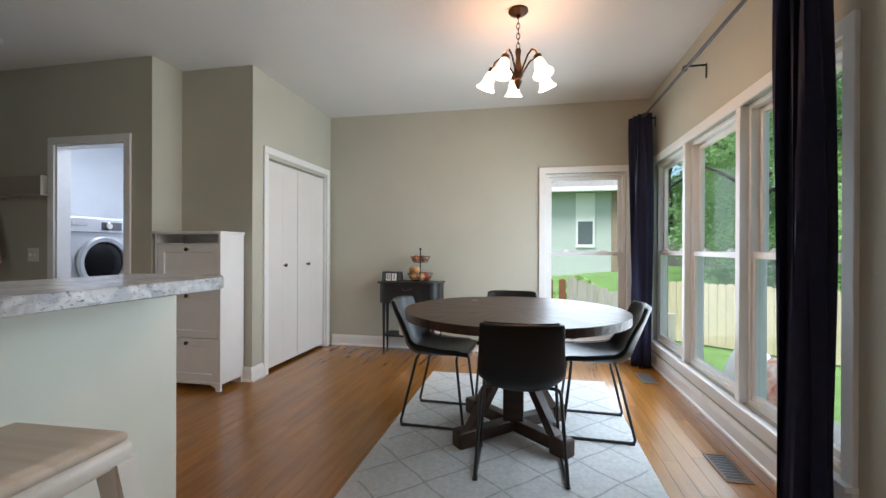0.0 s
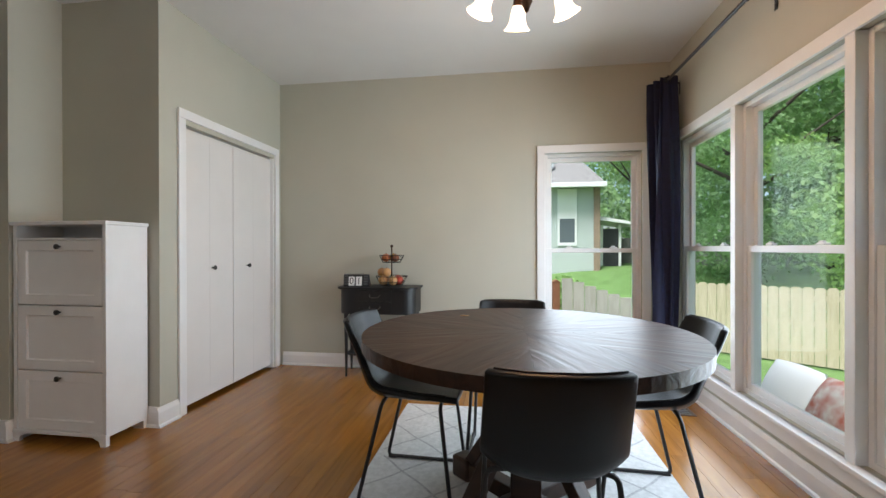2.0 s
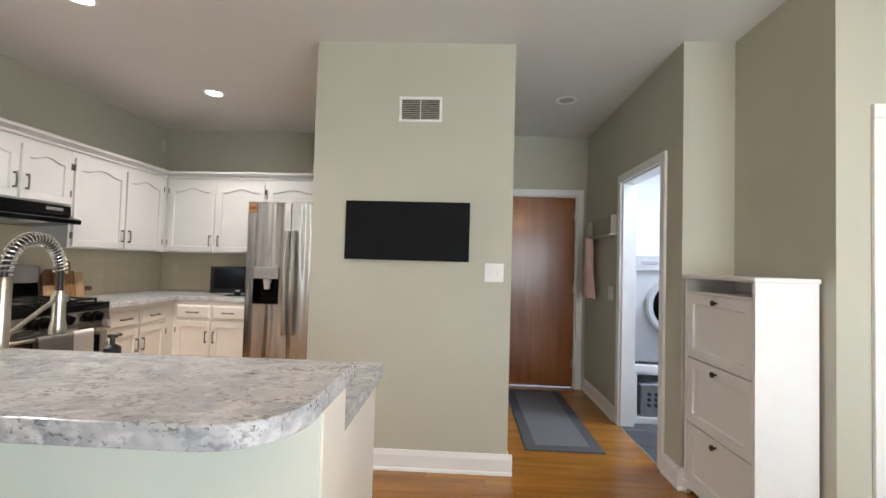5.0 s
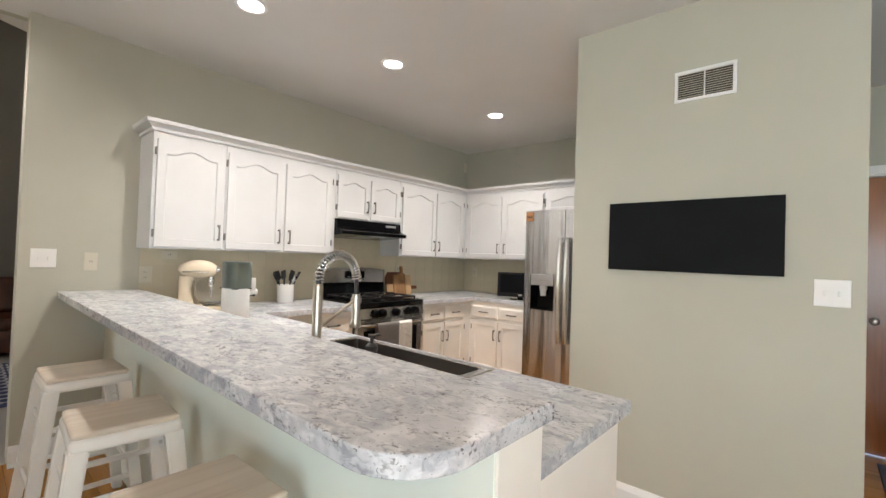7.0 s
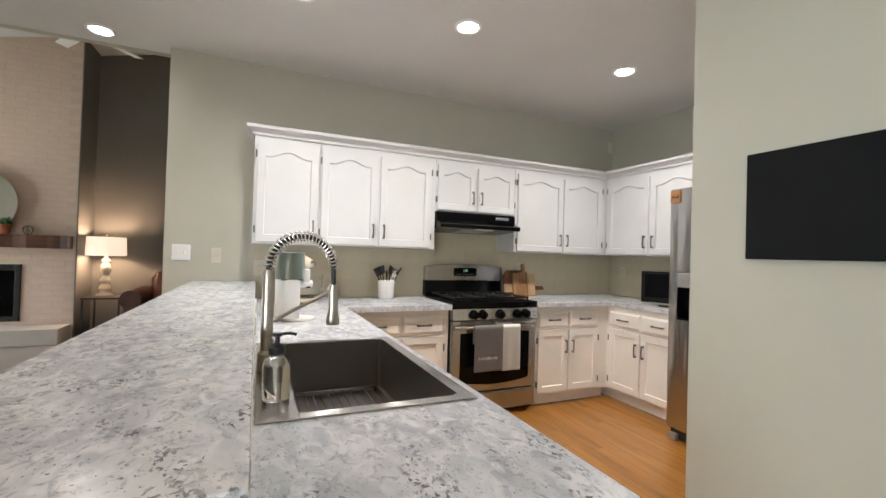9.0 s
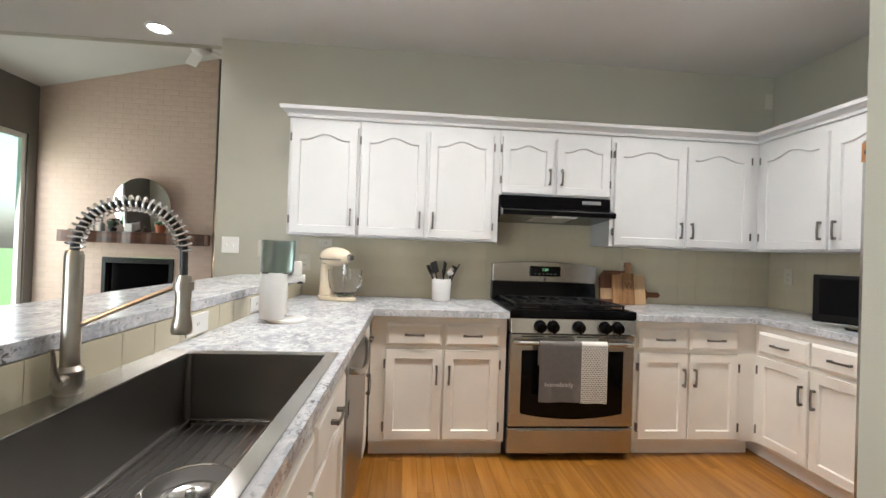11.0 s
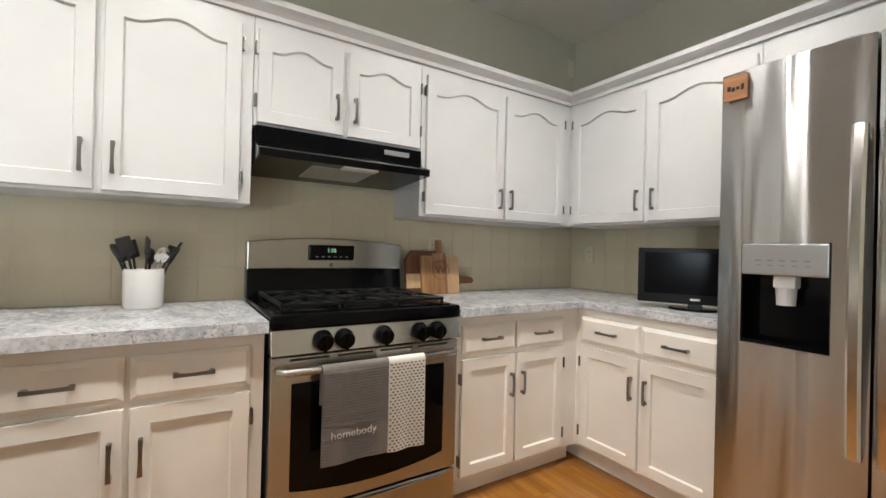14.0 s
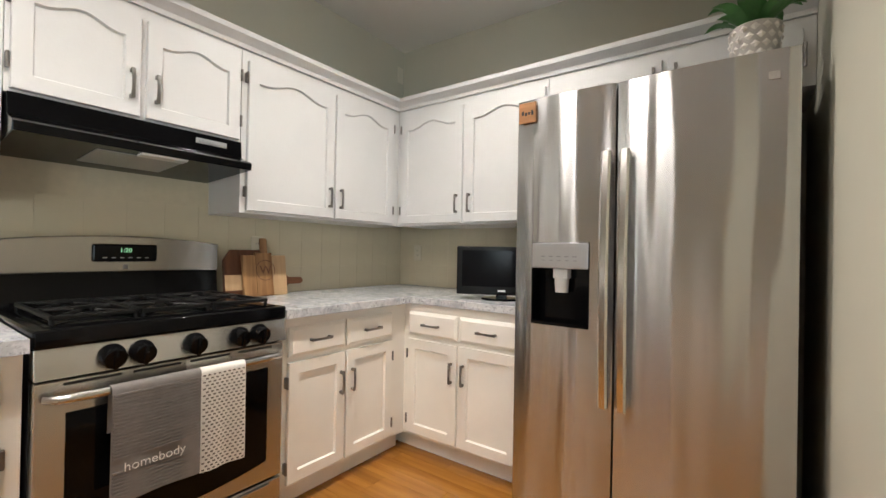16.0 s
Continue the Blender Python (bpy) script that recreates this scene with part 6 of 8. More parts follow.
prism(b, bow(0.66, 0.285), "z", 0.535, 0.742, 0.002)
part("apron", b, BLACKWOOD, sd)
for k in range(2):
    b = B()
    box(b, -0.14, 0.14, -0.294, -0.284, 0.548 + 0.098 * k, 0.638 + 0.098 * k, 0.003)
    d = part("drawer", b, BLACKWOOD, sd)
    b = B()
    z = 0.60 + 0.098 * k
    tube(b, [(-0.045, -0.294, z), (-0.045, -0.31, z - 0.004), (-0.03, -0.314, z - 0.02), (0.03, -0.314, z - 0.02), (0.045, -0.31, z - 0.004), (0.045, -0.294, z)], 0.0035, 6)
    part("handle", b, PULL, d, "small drop handle", True)
for x, y in ((-0.30, -0.035), (0.30, -0.035), (-0.265, -0.255), (0.265, -0.255)):
    b = B()
    cyl(b, (x, y, 0.0), (x, y, 0.54), 0.009, 0.02, 8)
    part("leg", b, BLACKWOOD, sd)
b = B()
prism(b, [(p[0] * 0.80, p[1] * 0.86 - 0.0) for p in bow(0.70, 0.31)], "z", 0.18, 0.197, 0.003)
part("shelf", b, BLACKWOOD, sd)
rt = thing("router", (-0.80, 4.66, 0.1985), "black internet router on the shelf", "router")
b = B()
box(b, -0.055, 0.055, -0.018, 0.018, 0, 0.13, 0.006)
part("case", b, BLACKGLOSS, rt)
b = B()
box(b, -0.05, 0.05, -0.0195, -0.0175, 0.105, 0.115)
part("light_strip", b, FAINT, rt)
hb = thing("white_hub", (-1.02, 4.63, 0.1985), "small white plastic hub with cable", "hub")
b = B()
lathe(b, [(0.055, 0), (0.058, 0.01), (0.056, 0.075), (0.048, 0.085), (0.002, 0.087)], seg=24)
part("case", b, PLASTIC, hb, "", True)
b = B()
tube(b, [(0.05, 0.01, 0.02), (0.09, -0.02, 0.012), (0.13, 0.03, 0.006), (0.17, 0.04, 0.006)], 0.003, 6)
part("cable", b, PLASTIC, hb, "", True)
ad = thing("white_adaptor", (-0.67, 4.68, 0.1985), "small white power adaptor on the shelf", "adaptor")
b = B()
box(b, -0.025, 0.025, -0.015, 0.015, 0, 0.085, 0.006)
part("case", b, PLASTIC, ad)

# flip calendar
fc = thing("flip_calendar", (-1.145, 4.59, 0.7635), "black wooden calendar with white number cards", "calendar")
b = B()
prism(b, [(0.05, 0), (-0.035, 0), (-0.02, 0.10), (0.0, 0.105)], "x", -0.105, 0.115, 0.003)
part("stand", b, BLACKWOOD, fc)
for k, ch_ in enumerate("01"):
    b = B()
    bb = B()
    box(bb, -0.026, 0.026, -0.003, 0.0, -0.038, 0.038, 0.002)
    m2 = pose(-0.032 + 0.064 * k, -0.029, 0.048, -8)
    bb.transform(m2)
    b.free()
    cd = part("card", bb, PLASTIC, fc, "white card")
    digits(ch_, 0.078, m2 @ pose(0, -0.0035, 0.0, 90, 0, 0), SLATE, "number", cd)
PRINT = mat("dull_print", (0.10, 0.10, 0.10), 0.6)
for sx in (0.074, -0.100):
    for k in range(4):
        b = B()
        box(b, sx, sx + 0.034, -0.036 + 0.004 * k, -0.033 + 0.004 * k, 0.018 + 0.021 * k, 0.032 + 0.021 * k, 0.001)
        part("month_strip", b, PRINT, fc)
b = B()
for k in range(9):
    tube(b, [(-0.09 + 0.0225 * k + 0.0, -0.022 + 0.012 * math.cos(t), 0.102 + 0.012 * math.sin(t)) for t in [2 * math.pi * i / 10 for i in range(10)]], 0.0014, 4, True)
part("binding", b, BLACKMAT, fc)

# two-tier fruit basket
fb = thing("fruit_basket", (-0.855, 4.66, 0.7635), "two-tier wire fruit basket", "basket")
b = B()
cyl(b, (0, 0, 0.005), (0, 0, 0.335), 0.006, seg=10)
ball(b, (0, 0, 0.343), 0.013, 12)
part("post", b, mat("dark_bronze", (0.05, 0.03, 0.02), 0.4, 0.8), fb, "", True)
def wire_tier(z, r, h):
    b = B()
    for rr, zz in ((r * 0.72, z), (r * 0.86, z + h * 0.4), (r, z + h)):
        tube(b, [(rr * math.cos(2 * math.pi * k / 28), rr * math.sin(2 * math.pi * k / 28), zz) for k in range(28)], 0.0028, 5, True)
    for k in range(20):
        a = 2 * math.pi * k / 20
        c, s = math.cos(a), math.sin(a)
        tube(b, [(0, 0, z), (r * 0.72 * c, r * 0.72 * s, z), (r * c, r * s, z + h)], 0.0016, 4)
    part("tier", b, BLACKMAT, fb, "black wire tray")
wire_tier(0.012, 0.135, 0.075)
wire_tier(0.205, 0.105, 0.06)
def fruit(name, x, y, z, r, col, label, sz=1.0):
    f = thing(name, (x - 0.855, 4.66 + y, 0.7635 + z), label, "fruit", "fruit in the basket")
    b = B()
    ball(b, (0, 0, 0), r, 16, sz)
    part("flesh", b, mat(name + "_skin", col, 0.45, var=0.2, scale=25, bump=0.1), f, "", True)
    b = B()
    cyl(b, (0, 0, r * sz * 0.93), (0.003, 0, r * sz + 0.008), 0.002, seg=6)
    part("stalk", b, MANTEL, f)
ONION, APPLE, POTATO = (0.55, 0.30, 0.12), (0.42, 0.06, 0.03), (0.50, 0.30, 0.13)
for x, y, z, r in ((-0.06, -0.05, 0.055, 0.042), (0.03, -0.07, 0.052, 0.039), (-0.075, 0.035, 0.056, 0.042), (-0.03, -0.055, 0.122, 0.038), (-0.085, -0.01, 0.12, 0.038)):
    fruit("onion", x, y, z, r, ONION, "golden brown onion in the wire basket")
for x, y, z, r in ((0.045, 0.045, 0.055, 0.04), (0.07, -0.02, 0.052, 0.038)):
    fruit("apple", x, y, z, r, APPLE, "red apple in the wire basket", 0.92)
for x, y, z, r, c in ((-0.04, -0.04, 0.245, 0.036, (0.5, 0.13, 0.03)), (0.04, -0.03, 0.243, 0.034, (0.24, 0.09, 0.04)), (0.0, 0.05, 0.245, 0.036, (0.5, 0.28, 0.04)), (-0.055, 0.03, 0.243, 0.032, APPLE)):
    fruit("peach", x, y, z, r, c, "orange red fruit in the top tray", 0.95)

# dark bin by the wall
bn = thing("waste_bin", (-0.02, 4.45, 0.001), "dark grey cylindrical bin with wide foot", "bin")
b = B()
lathe(b, [(0.12, 0), (0.125, 0.01), (0.12, 0.03), (0.09, 0.045), (0.085, 0.06)], seg=28)
part("foot", b, BLACKWOOD, bn, "", True)
b = B()
lathe(b, [(0.085, 0.058), (0.088, 0.07), (0.09, 0.32), (0.085, 0.335), (0.004, 0.337)], seg=28)
part("drum", b, BLACKWOOD, bn, "", True)

# floor registers
def register(x, y, w, l):
    r = thing("floor_register", (x, y, 0.0), "brown metal floor vent in the wood floor", "vent", "floor vents")
    b = B()
    for args in ((-w, w, -l, -l + 0.018), (-w, w, l - 0.018, l), (-w, -w + 0.018, -l + 0.018, l - 0.018), (w - 0.018, w, -l + 0.018, l - 0.018)):
        box(b, *args, 0.0008, 0.006, 0.002)
    part("frame", b, mat("brown_register", (0.16, 0.10, 0.06), 0.45, 0.4, var=0.1), r)
    b = B()
    # dark sheet in place of the shade below the slats
    box(b, -w + 0.016, w - 0.016, -l + 0.016, l - 0.016, 0.0006, 0.0016)
    part("backing", b, SLATE, r)
    for k in range(9):
        b = B()
        yk = -l + 0.03 + (2 * l - 0.06) * k / 8
        box(b, -w + 0.018, w - 0.018, yk - 0.003, yk + 0.003, 0.0017, 0.005)
        part("slat", b, FAINT, r)
register(1.27, 2.67, 0.062, 0.15)
register(1.27, 4.20, 0.062, 0.15)

# chandelier
CX, CY = 0.205, 3.03
BRONZE = mat("oil_rubbed_bronze", (0.045, 0.026, 0.016), 0.38, 0.85, var=0.3, scale=30)
CZH = ceil(CY)
cd = thing("chandelier", (CX, CY, CZH), "bronze five-arm chandelier with lit frosted bell shades", "chandelier")
b = B()
lathe(b, [(0.062, 0.0), (0.064, -0.012), (0.05, -0.026), (0.02, -0.034), (0.012, -0.05), (0.003, -0.052)], seg=28)
part("canopy", b, BRONZE, cd, "", True)
for k in range(6):
    b = B()
    z = -0.06 - 0.032 * k
    pts = []
    for i in range(16):
        a = 2 * math.pi * i / 16
        p = (0.011 * math.cos(a), 0, z - 0.011 + 0.021 * math.sin(a))
        pts.append(p if k % 2 else (0, p[0], p[2]))
    tube(b, pts, 0.0028, 6, True)
    part("chain_link", b, BRONZE, cd, "", True)
b = B()
lathe(b, [(0.005, -0.245), (0.016, -0.25), (0.020, -0.27), (0.014, -0.30), (0.018, -0.34), (0.026, -0.38), (0.032, -0.42), (0.020, -0.44), (0.026, -0.46), (0.014, -0.485), (0.010, -0.50), (0.002, -0.508)], seg=20)
part("column", b, BRONZE, cd, "", True)
SHADEM = glow("lit_frosted_glass", (1.0, 0.80, 0.58), 1.05)
for k in range(5):
    a = 2 * math.pi * k / 5 + radians(100)
    c, s = math.cos(a), math.sin(a)
    b = B()
    tube(b, [(c * r, s * r, z) for r, z in ((0.02, -0.42), (0.05, -0.37), (0.085, -0.315), (0.12, -0.295), (0.152, -0.315), (0.165, -0.35))], 0.006, 8)
    arm = part("arm", b, BRONZE, cd, "", True)
    b = B()
    lathe(b, [(0.012, 0.018), (0.026, 0.006), (0.028, -0.02), (0.022, -0.024)], seg=18)
    tilt = Matrix.Translation((c * 0.165, s * 0.165, -0.36)) @ Matrix.Rotation(a, 4, "Z") @ Matrix.Rotation(radians(-22), 4, "Y")
    b.transform(tilt)
    part("socket", b, BRONZE, arm, "", True)
    b = B()
    lathe(b, [(0.024, -0.018), (0.030, -0.03), (0.036, -0.055), (0.038, -0.08), (0.046, -0.105), (0.064, -0.128), (0.061, -0.128), (0.043, -0.103), (0.035, -0.08), (0.033, -0.055), (0.026, -0.03)], seg=24, cap=False)
    b.transform(tilt)
    part("shade", b, SHADEM, arm, "lit frosted glass bell shade", True)
    q = tilt @ Vector((0, 0, -0.135))
    point("chandelier_bulb", (CX + q.x, CY + q.y, CZH + q.z), 2.4, WARM, 0.03)
    q = tilt @ Vector((0, 0, 0.05))
    point("chandelier_glow", (CX + q.x * 1.0, CY + q.y * 1.0, CZH + q.z + 0.02), 0.95, (1.0, 0.42, 0.14), 0.04)

# curtain rod and curtains
RX, RZ = 1.325, 2.355
rod = thing("curtain_rod", (0, 0, 0), "black metal curtain rod on wall brackets", "curtain rod")
b = B()
cyl(b, (RX, 1.92, RZ), (RX, 4.70, RZ), 0.011, seg=14)
part("pole", b, BLACKMAT, rod, "", True)
for y in (1.90, 4.72):
    b = B()
    lathe(b, [(0.011, 0), (0.02, 0.004), (0.022, 0.02), (0.012, 0.034), (0.002, 0.036)], seg=16)
    b.transform(Matrix.Translation((RX, y, RZ)) @ Matrix.Rotation(radians(90 if y < 2 else -90), 4, "X"))
    part("finial", b, BLACKMAT, rod, "", True)
for y in (1.98, 3.46, 4.66):
    b = B()
    box(b, XE - 0.004, XE - 0.0005, y - 0.012, y + 0.012, RZ - 0.07, RZ + 0.03, 0.001)
    box(b, RX - 0.012, XE - 0.003, y - 0.006, y + 0.006, RZ + 0.012, RZ + 0.024, 0.002)
    tube(b, [(RX - 0.014, y, RZ + 0.014), (RX - 0.016, y, RZ - 0.004), (RX, y, RZ - 0.015), (RX + 0.016, y, RZ - 0.004)], 0.004, 6)
    part("bracket", b, BLACKMAT, rod)


def curtain(y0, y1, x, folds, amp, label, flare):
    cu = thing("curtain", (0, 0, 0), label, "curtain", "navy curtains")
    def f(u, v):
        spread = 1 + flare * (1 - v)
        y = (y0 + y1) / 2 + (u - 0.5) * (y1 - y0) * spread
        ph = 2 * math.pi * folds * u
        xx = x + amp * math.sin(ph) * (0.8 + 0.25 * math.sin(3 * v + 5 * u)) + 0.012 * math.sin(ph * 2.3 + 4 * v)
        yy = y + 0.018 * math.sin(ph * 2) + 0.008 * math.sin(7 * v + 9 * u)
        return (xx, yy, 0.012 + (RZ + 0.03 - 0.012) * v)
    b = B()
    grid(b, folds * 14, 26, f)
    me = part("fabric", b, CURTAIN, cu, "", True)
    md = me.modifiers.new("thick", "SOLIDIFY")
    md.thickness = 0.004
    for k in range(folds * 2):
        b = B()
        y = y0 + (y1 - y0) * (k + 0.5) / (folds * 2)
        tube(b, [(RX + 0.021 * math.cos(t), y, RZ + 0.021 * math.sin(t)) for t in [2 * math.pi * i / 14 for i in range(14)]], 0.004, 5, True)
        part("ring", b, BLACKMAT, cu, "black grommet ring", True)


curtain(2.085, 2.235, RX, 3, 0.055, "navy blue velvet curtain drawn open, hung to the floor", 0.85)
curtain(4.51, 4.71, RX, 3, 0.085, "navy blue velvet curtain bunched in the corner", 0.06)

# stools along the bar
SEATWOOD = wood_mat("pale_stool_wood", (0.58, 0.49, 0.39), (0.70, 0.62, 0.52), 0.45, 1.2, 0, 0, 0.05, 0.1)
STOOLM = mat("cream_stool_metal", (0.82, 0.80, 0.75), 0.35, 0.0, var=0.05, scale=10)
def stool():
    so = thing("bar_stool", (0, 0, 0), "cream metal bar stool with pale wooden seat", "stool", "stools along the bar")
    b = B()
    box(b, -0.15, 0.15, -0.15, 0.15, 0.700, 0.722, 0.012, 3)
    part("seat", b, SEATWOOD, so, "pale wooden seat")
    b = B()
    box(b, -0.156, 0.156, -0.156, 0.156, 0.655, 0.703, 0.016, 3)
    part("apron", b, STOOLM, so, "", True)
    for sx in (-1, 1):
        for sy in (-1, 1):
            b = B()
            rings = []
            for q, w in ((0.0, 0.021), (1.0, 0.029)):
                x, y, z = sx * (0.205 - 0.075 * q), sy * (0.205 - 0.075 * q), 0.672 * q
                rings.append([b.verts.new((x + dx * w, y + dy * w, z)) for dx, dy in ((-1, -1), (1, -1), (1, 1), (-1, 1))])
            for k in range(4):
                b.faces.new((rings[0][k], rings[0][(k + 1) % 4], rings[1][(k + 1) % 4], rings[1][k]))
            b.faces.new(rings[0]), b.faces.new(rings[1])
            bmesh.ops.bevel(b, geom=b.edges[:], offset=0.006, segments=2, affect="EDGES")
            part("leg", b, STOOLM, so, "", True)
    for z, r in ((0.22, 0.183), (0.50, 0.152)):
        for ax in (0, 1):
            for s in (-1, 1):
                b = B()
                if ax:
                    box(b, -r, r, s * r - 0.006, s * r + 0.006, z - 0.011, z + 0.011, 0.003)
                else:
                    box(b, s * r - 0.006, s * r + 0.006, -r, r, z - 0.011 + 0.03, z + 0.011 + 0.03, 0.003)
                part("stretcher", b, STOOLM, so)
    return so
s0 = stool()
s0.matrix_basis = pose(-0.705, 0.865, 0.001, 0, 0, 2)
copy_thing(s0, pose(-0.70, 0.125, 0.001, 0, 0, -3))
copy_thing(s0, pose(-0.71, -0.66, 0.001, 0, 0, 1))

# ---- living room ----
# whitewashed brick chimney wall
FY0, FX0 = -5.15, 1.08
b = B()
box(b, FX0, 1.62, -5.75, FY0, 0, 4.4)
box(b, 2.64, LE, -5.75, FY0, 0, 4.4)
box(b, 1.62, 2.64, -5.75, FY0, 0.985, 4.4)
box(b, 1.62, 2.64, -5.75, FY0, 0, 0.25)
cw = structure("chimney_wall", b, mat("brick_joint", (0.70, 0.545, 0.45), 0.9, var=0.06, scale=20, bump=0.1, bscale=90), "whitewashed brick chimney wall")
bw, bh = 0.215, 0.068
b = B()
box(b, -bw / 2, bw / 2, 0, 0.0018, -bh / 2, bh / 2, 0.0012, 1)
first = part("brick", b, BRICKPAINT, cw)
rnd = random.Random(11)
count, spots = 0, []
for r in range(50):
    z = 0.30 + r * (bh + 0.010)
    for c in range(14):
        x = FX0 + bw / 2 + (bw + 0.010) * c + (bw / 2 if r % 2 else 0)
        if x + bw / 2 > LE or z > 4.0:
            continue
        if 1.61 - bw / 2 < x < 2.65 + bw / 2 and z < 1.03:
            continue
        spots.append((x, z))
near = [p for p in spots if p[0] < 2.6 and p[1] < 2.75][:290]
first.location = (near[0][0], FY0, near[0][1])
for x, z in near[1:]:
    o = first.copy()
    scene.collection.objects.link(o)
    o.location = (x, FY0 + rnd.uniform(-0.001, 0.0005), z)
rest = [p for p in spots if p not in set(near)]
verts, faces = [], []
for x, z in rest:
    n = len(verts)
    y = FY0 + 0.0018
    verts += [(x - bw / 2, FY0, z - bh / 2), (x + bw / 2, FY0, z - bh / 2), (x + bw / 2, FY0, z + bh / 2), (x - bw / 2, FY0, z + bh / 2)]
    verts += [(x - bw / 2 + 0.003, y, z - bh / 2 + 0.003), (x + bw / 2 - 0.003, y, z - bh / 2 + 0.003), (x + bw / 2 - 0.003, y, z + bh / 2 - 0.003), (x - bw / 2 + 0.003, y, z + bh / 2 - 0.003)]
    faces += [(n + 4, n + 5, n + 6, n + 7)] + [(n + i, n + (i + 1) % 4, n + 4 + (i + 1) % 4, n + 4 + i) for i in range(4)]
me = bpy.data.meshes.new("brick_field")
me.from_pydata(verts, [], faces)
me.materials.append(BRICKPAINT)
o = new("brick_field", me)
o.parent = cw
tagged(o, "", "", "", "stuff")
SURROUND = mat("white_surround", (0.62, 0.58, 0.53), 0.7, var=0.08, scale=6, bump=0.2)
fpx = thing("fireplace_insert", (0, 0, 0), "black gas fireplace insert with glass front", "fireplace")
for args in ((1.625, 1.68, 0.25, 0.98), (2.58, 2.635, 0.25, 0.98), (1.68, 2.58, 0.90, 0.98), (1.68, 2.58, 0.25, 0.31)):
    bb = B()
    box(bb, args[0], args[1], -5.20, -5.128, args[2], args[3], 0.003)
    part("frame", bb, BLACKMAT, fpx)
b = B()
box(b, 1.67, 2.59, -5.21, -5.20, 0.305, 0.905)
part("glass", b, BLACKGLOSS, fpx, "dark fire glass")
for k in range(3):
    b = B()
    box(b, 1.70, 2.56, -5.128, -5.122, 0.915 + 0.02 * k, 0.923 + 0.02 * k)
    part("louvre", b, IRON, fpx)
b = B()
box(b, 1.085, LE - 0.01, -5.128, -4.70, 0.0, 0.205, 0.012)
hearth = structure("hearth", b, SURROUND, "whitewashed raised hearth")
mt = thing("mantel_shelf", (0, 0, 0), "rough dark wooden mantel beam on the brick wall", "mantel")
b = B()
grid(b, 30, 1, lambda u, v: (1.11 + 2.05 * u, -4.965 + 0.010 * math.sin(u * 17) + 0.008 * math.sin(u * 41), 1.195 + 0.168 * v))
g = bmesh.ops.extrude_face_region(b, geom=b.faces[:])
for v in [e for e in g["geom"] if isinstance(e, bmesh.types.BMVert)]:
    v.co.y = FY0 + 0.008
part("beam", b, MANTEL, mt)
# round mirror on the mantel
mr = thing("round_mirror", pose(2.05, -5.075, 1.366, -4), "round frameless mirror leaning on the brick wall", "mirror")
b = B()
MIRROR = mat("mirror_silver", (0.86, 0.87, 0.86), 0.02, 1.0)
lathe(b, [(0.405, -0.004), (0.405, 0.004), (0.395, 0.006), (0.001, 0.006)], seg=48)
b.transform(Matrix.Translation((0, 0, 0.395)) @ Matrix.Rotation(radians(-90), 4, "X"))
for v in b.verts:
    v.co.z = max(v.co.z, 0.0)
part("glass", b, MIRROR, mr, "", True)
def jar(name, x, h, r, material, label, cat, cap=None):
    j = thing(name, (x, -5.04, 1.3645), label, cat, "things on the mantel")
    b = B()
    lathe(b, [(r * 0.9, 0), (r, 0.01), (r, h * 0.62), (r * 0.45, h * 0.8), (r * 0.42, h * 0.9)], seg=18)
    part("body", b, material, j, "", True)
    b = B()
    lathe(b, [(r * 0.5, h * 0.9), (r * 0.5, h), (0.001, h + 0.003)], seg=14)
    part("cap", b, cap or BLACKMAT, j, "", True)
jar("glass_bottle", 2.73, 0.19, 0.038, mat("pale_label_bottle", (0.55, 0.52, 0.48), 0.3), "pale labelled bottle on the mantel", "bottle")
jar("glass_bottle", 2.60, 0.165, 0.042, mat("grey_label_bottle", (0.50, 0.48, 0.46), 0.3), "short pale bottle on the mantel", "bottle")
gp = thing("small_plant", (2.44, -5.03, 1.3645), "small dark green plant ball on the mantel", "plant")
b = B()
lathe(b, [(0.04, 0), (0.05, 0.005), (0.055, 0.05), (0.05, 0.052), (0.004, 0.05)], seg=18)
part("pot", b, BLACKWOOD, gp, "", True)
b = B()
rnd = random.Random(7)
for k in range(220):
    d = Vector((rnd.gauss(0, 1), rnd.gauss(0, 1), rnd.gauss(0, 1))).normalized()
    c = Vector((0, 0, 0.115)) + d * 0.075 * rnd.uniform(0.7, 1.05)
    s = d.orthogonal().normalized() * 0.012
    t_ = d.cross(s)
    b.faces.new([b.verts.new(c + p) for p in (s, t_, -s * 1.3 + d * 0.01, -t_)])
part("foliage", b, mat("dark_leaf", (0.02, 0.05, 0.02), 0.5, var=0.3), gp, keep=1)
cdv = thing("white_candle", (2.19, -5.0, 1.3645), "white square candle on the mantel", "candle")
b = B()
box(b, -0.055, 0.055, -0.03, 0.03, 0, 0.12, 0.004)
part("wax", b, PLASTIC, cdv)
b = B()
cyl(b, (0, 0, 0.119), (0, 0, 0.13), 0.002, seg=6)
part("wick", b, SLATE, cdv)
tp = thing("terracotta_pot", (1.75, -5.0, 1.3645), "terracotta pot with small plant on the mantel", "plant")
b = B()
lathe(b, [(0.05, 0.0), (0.052, 0.02), (0.06, 0.022), (0.068, 0.085), (0.078, 0.087), (0.080, 0.115), (0.07, 0.116), (0.004, 0.105)], seg=22)
part("pot", b, mat("terracotta", (0.40, 0.13, 0.06), 0.8, var=0.15, scale=12), tp, "", True)
b = B()
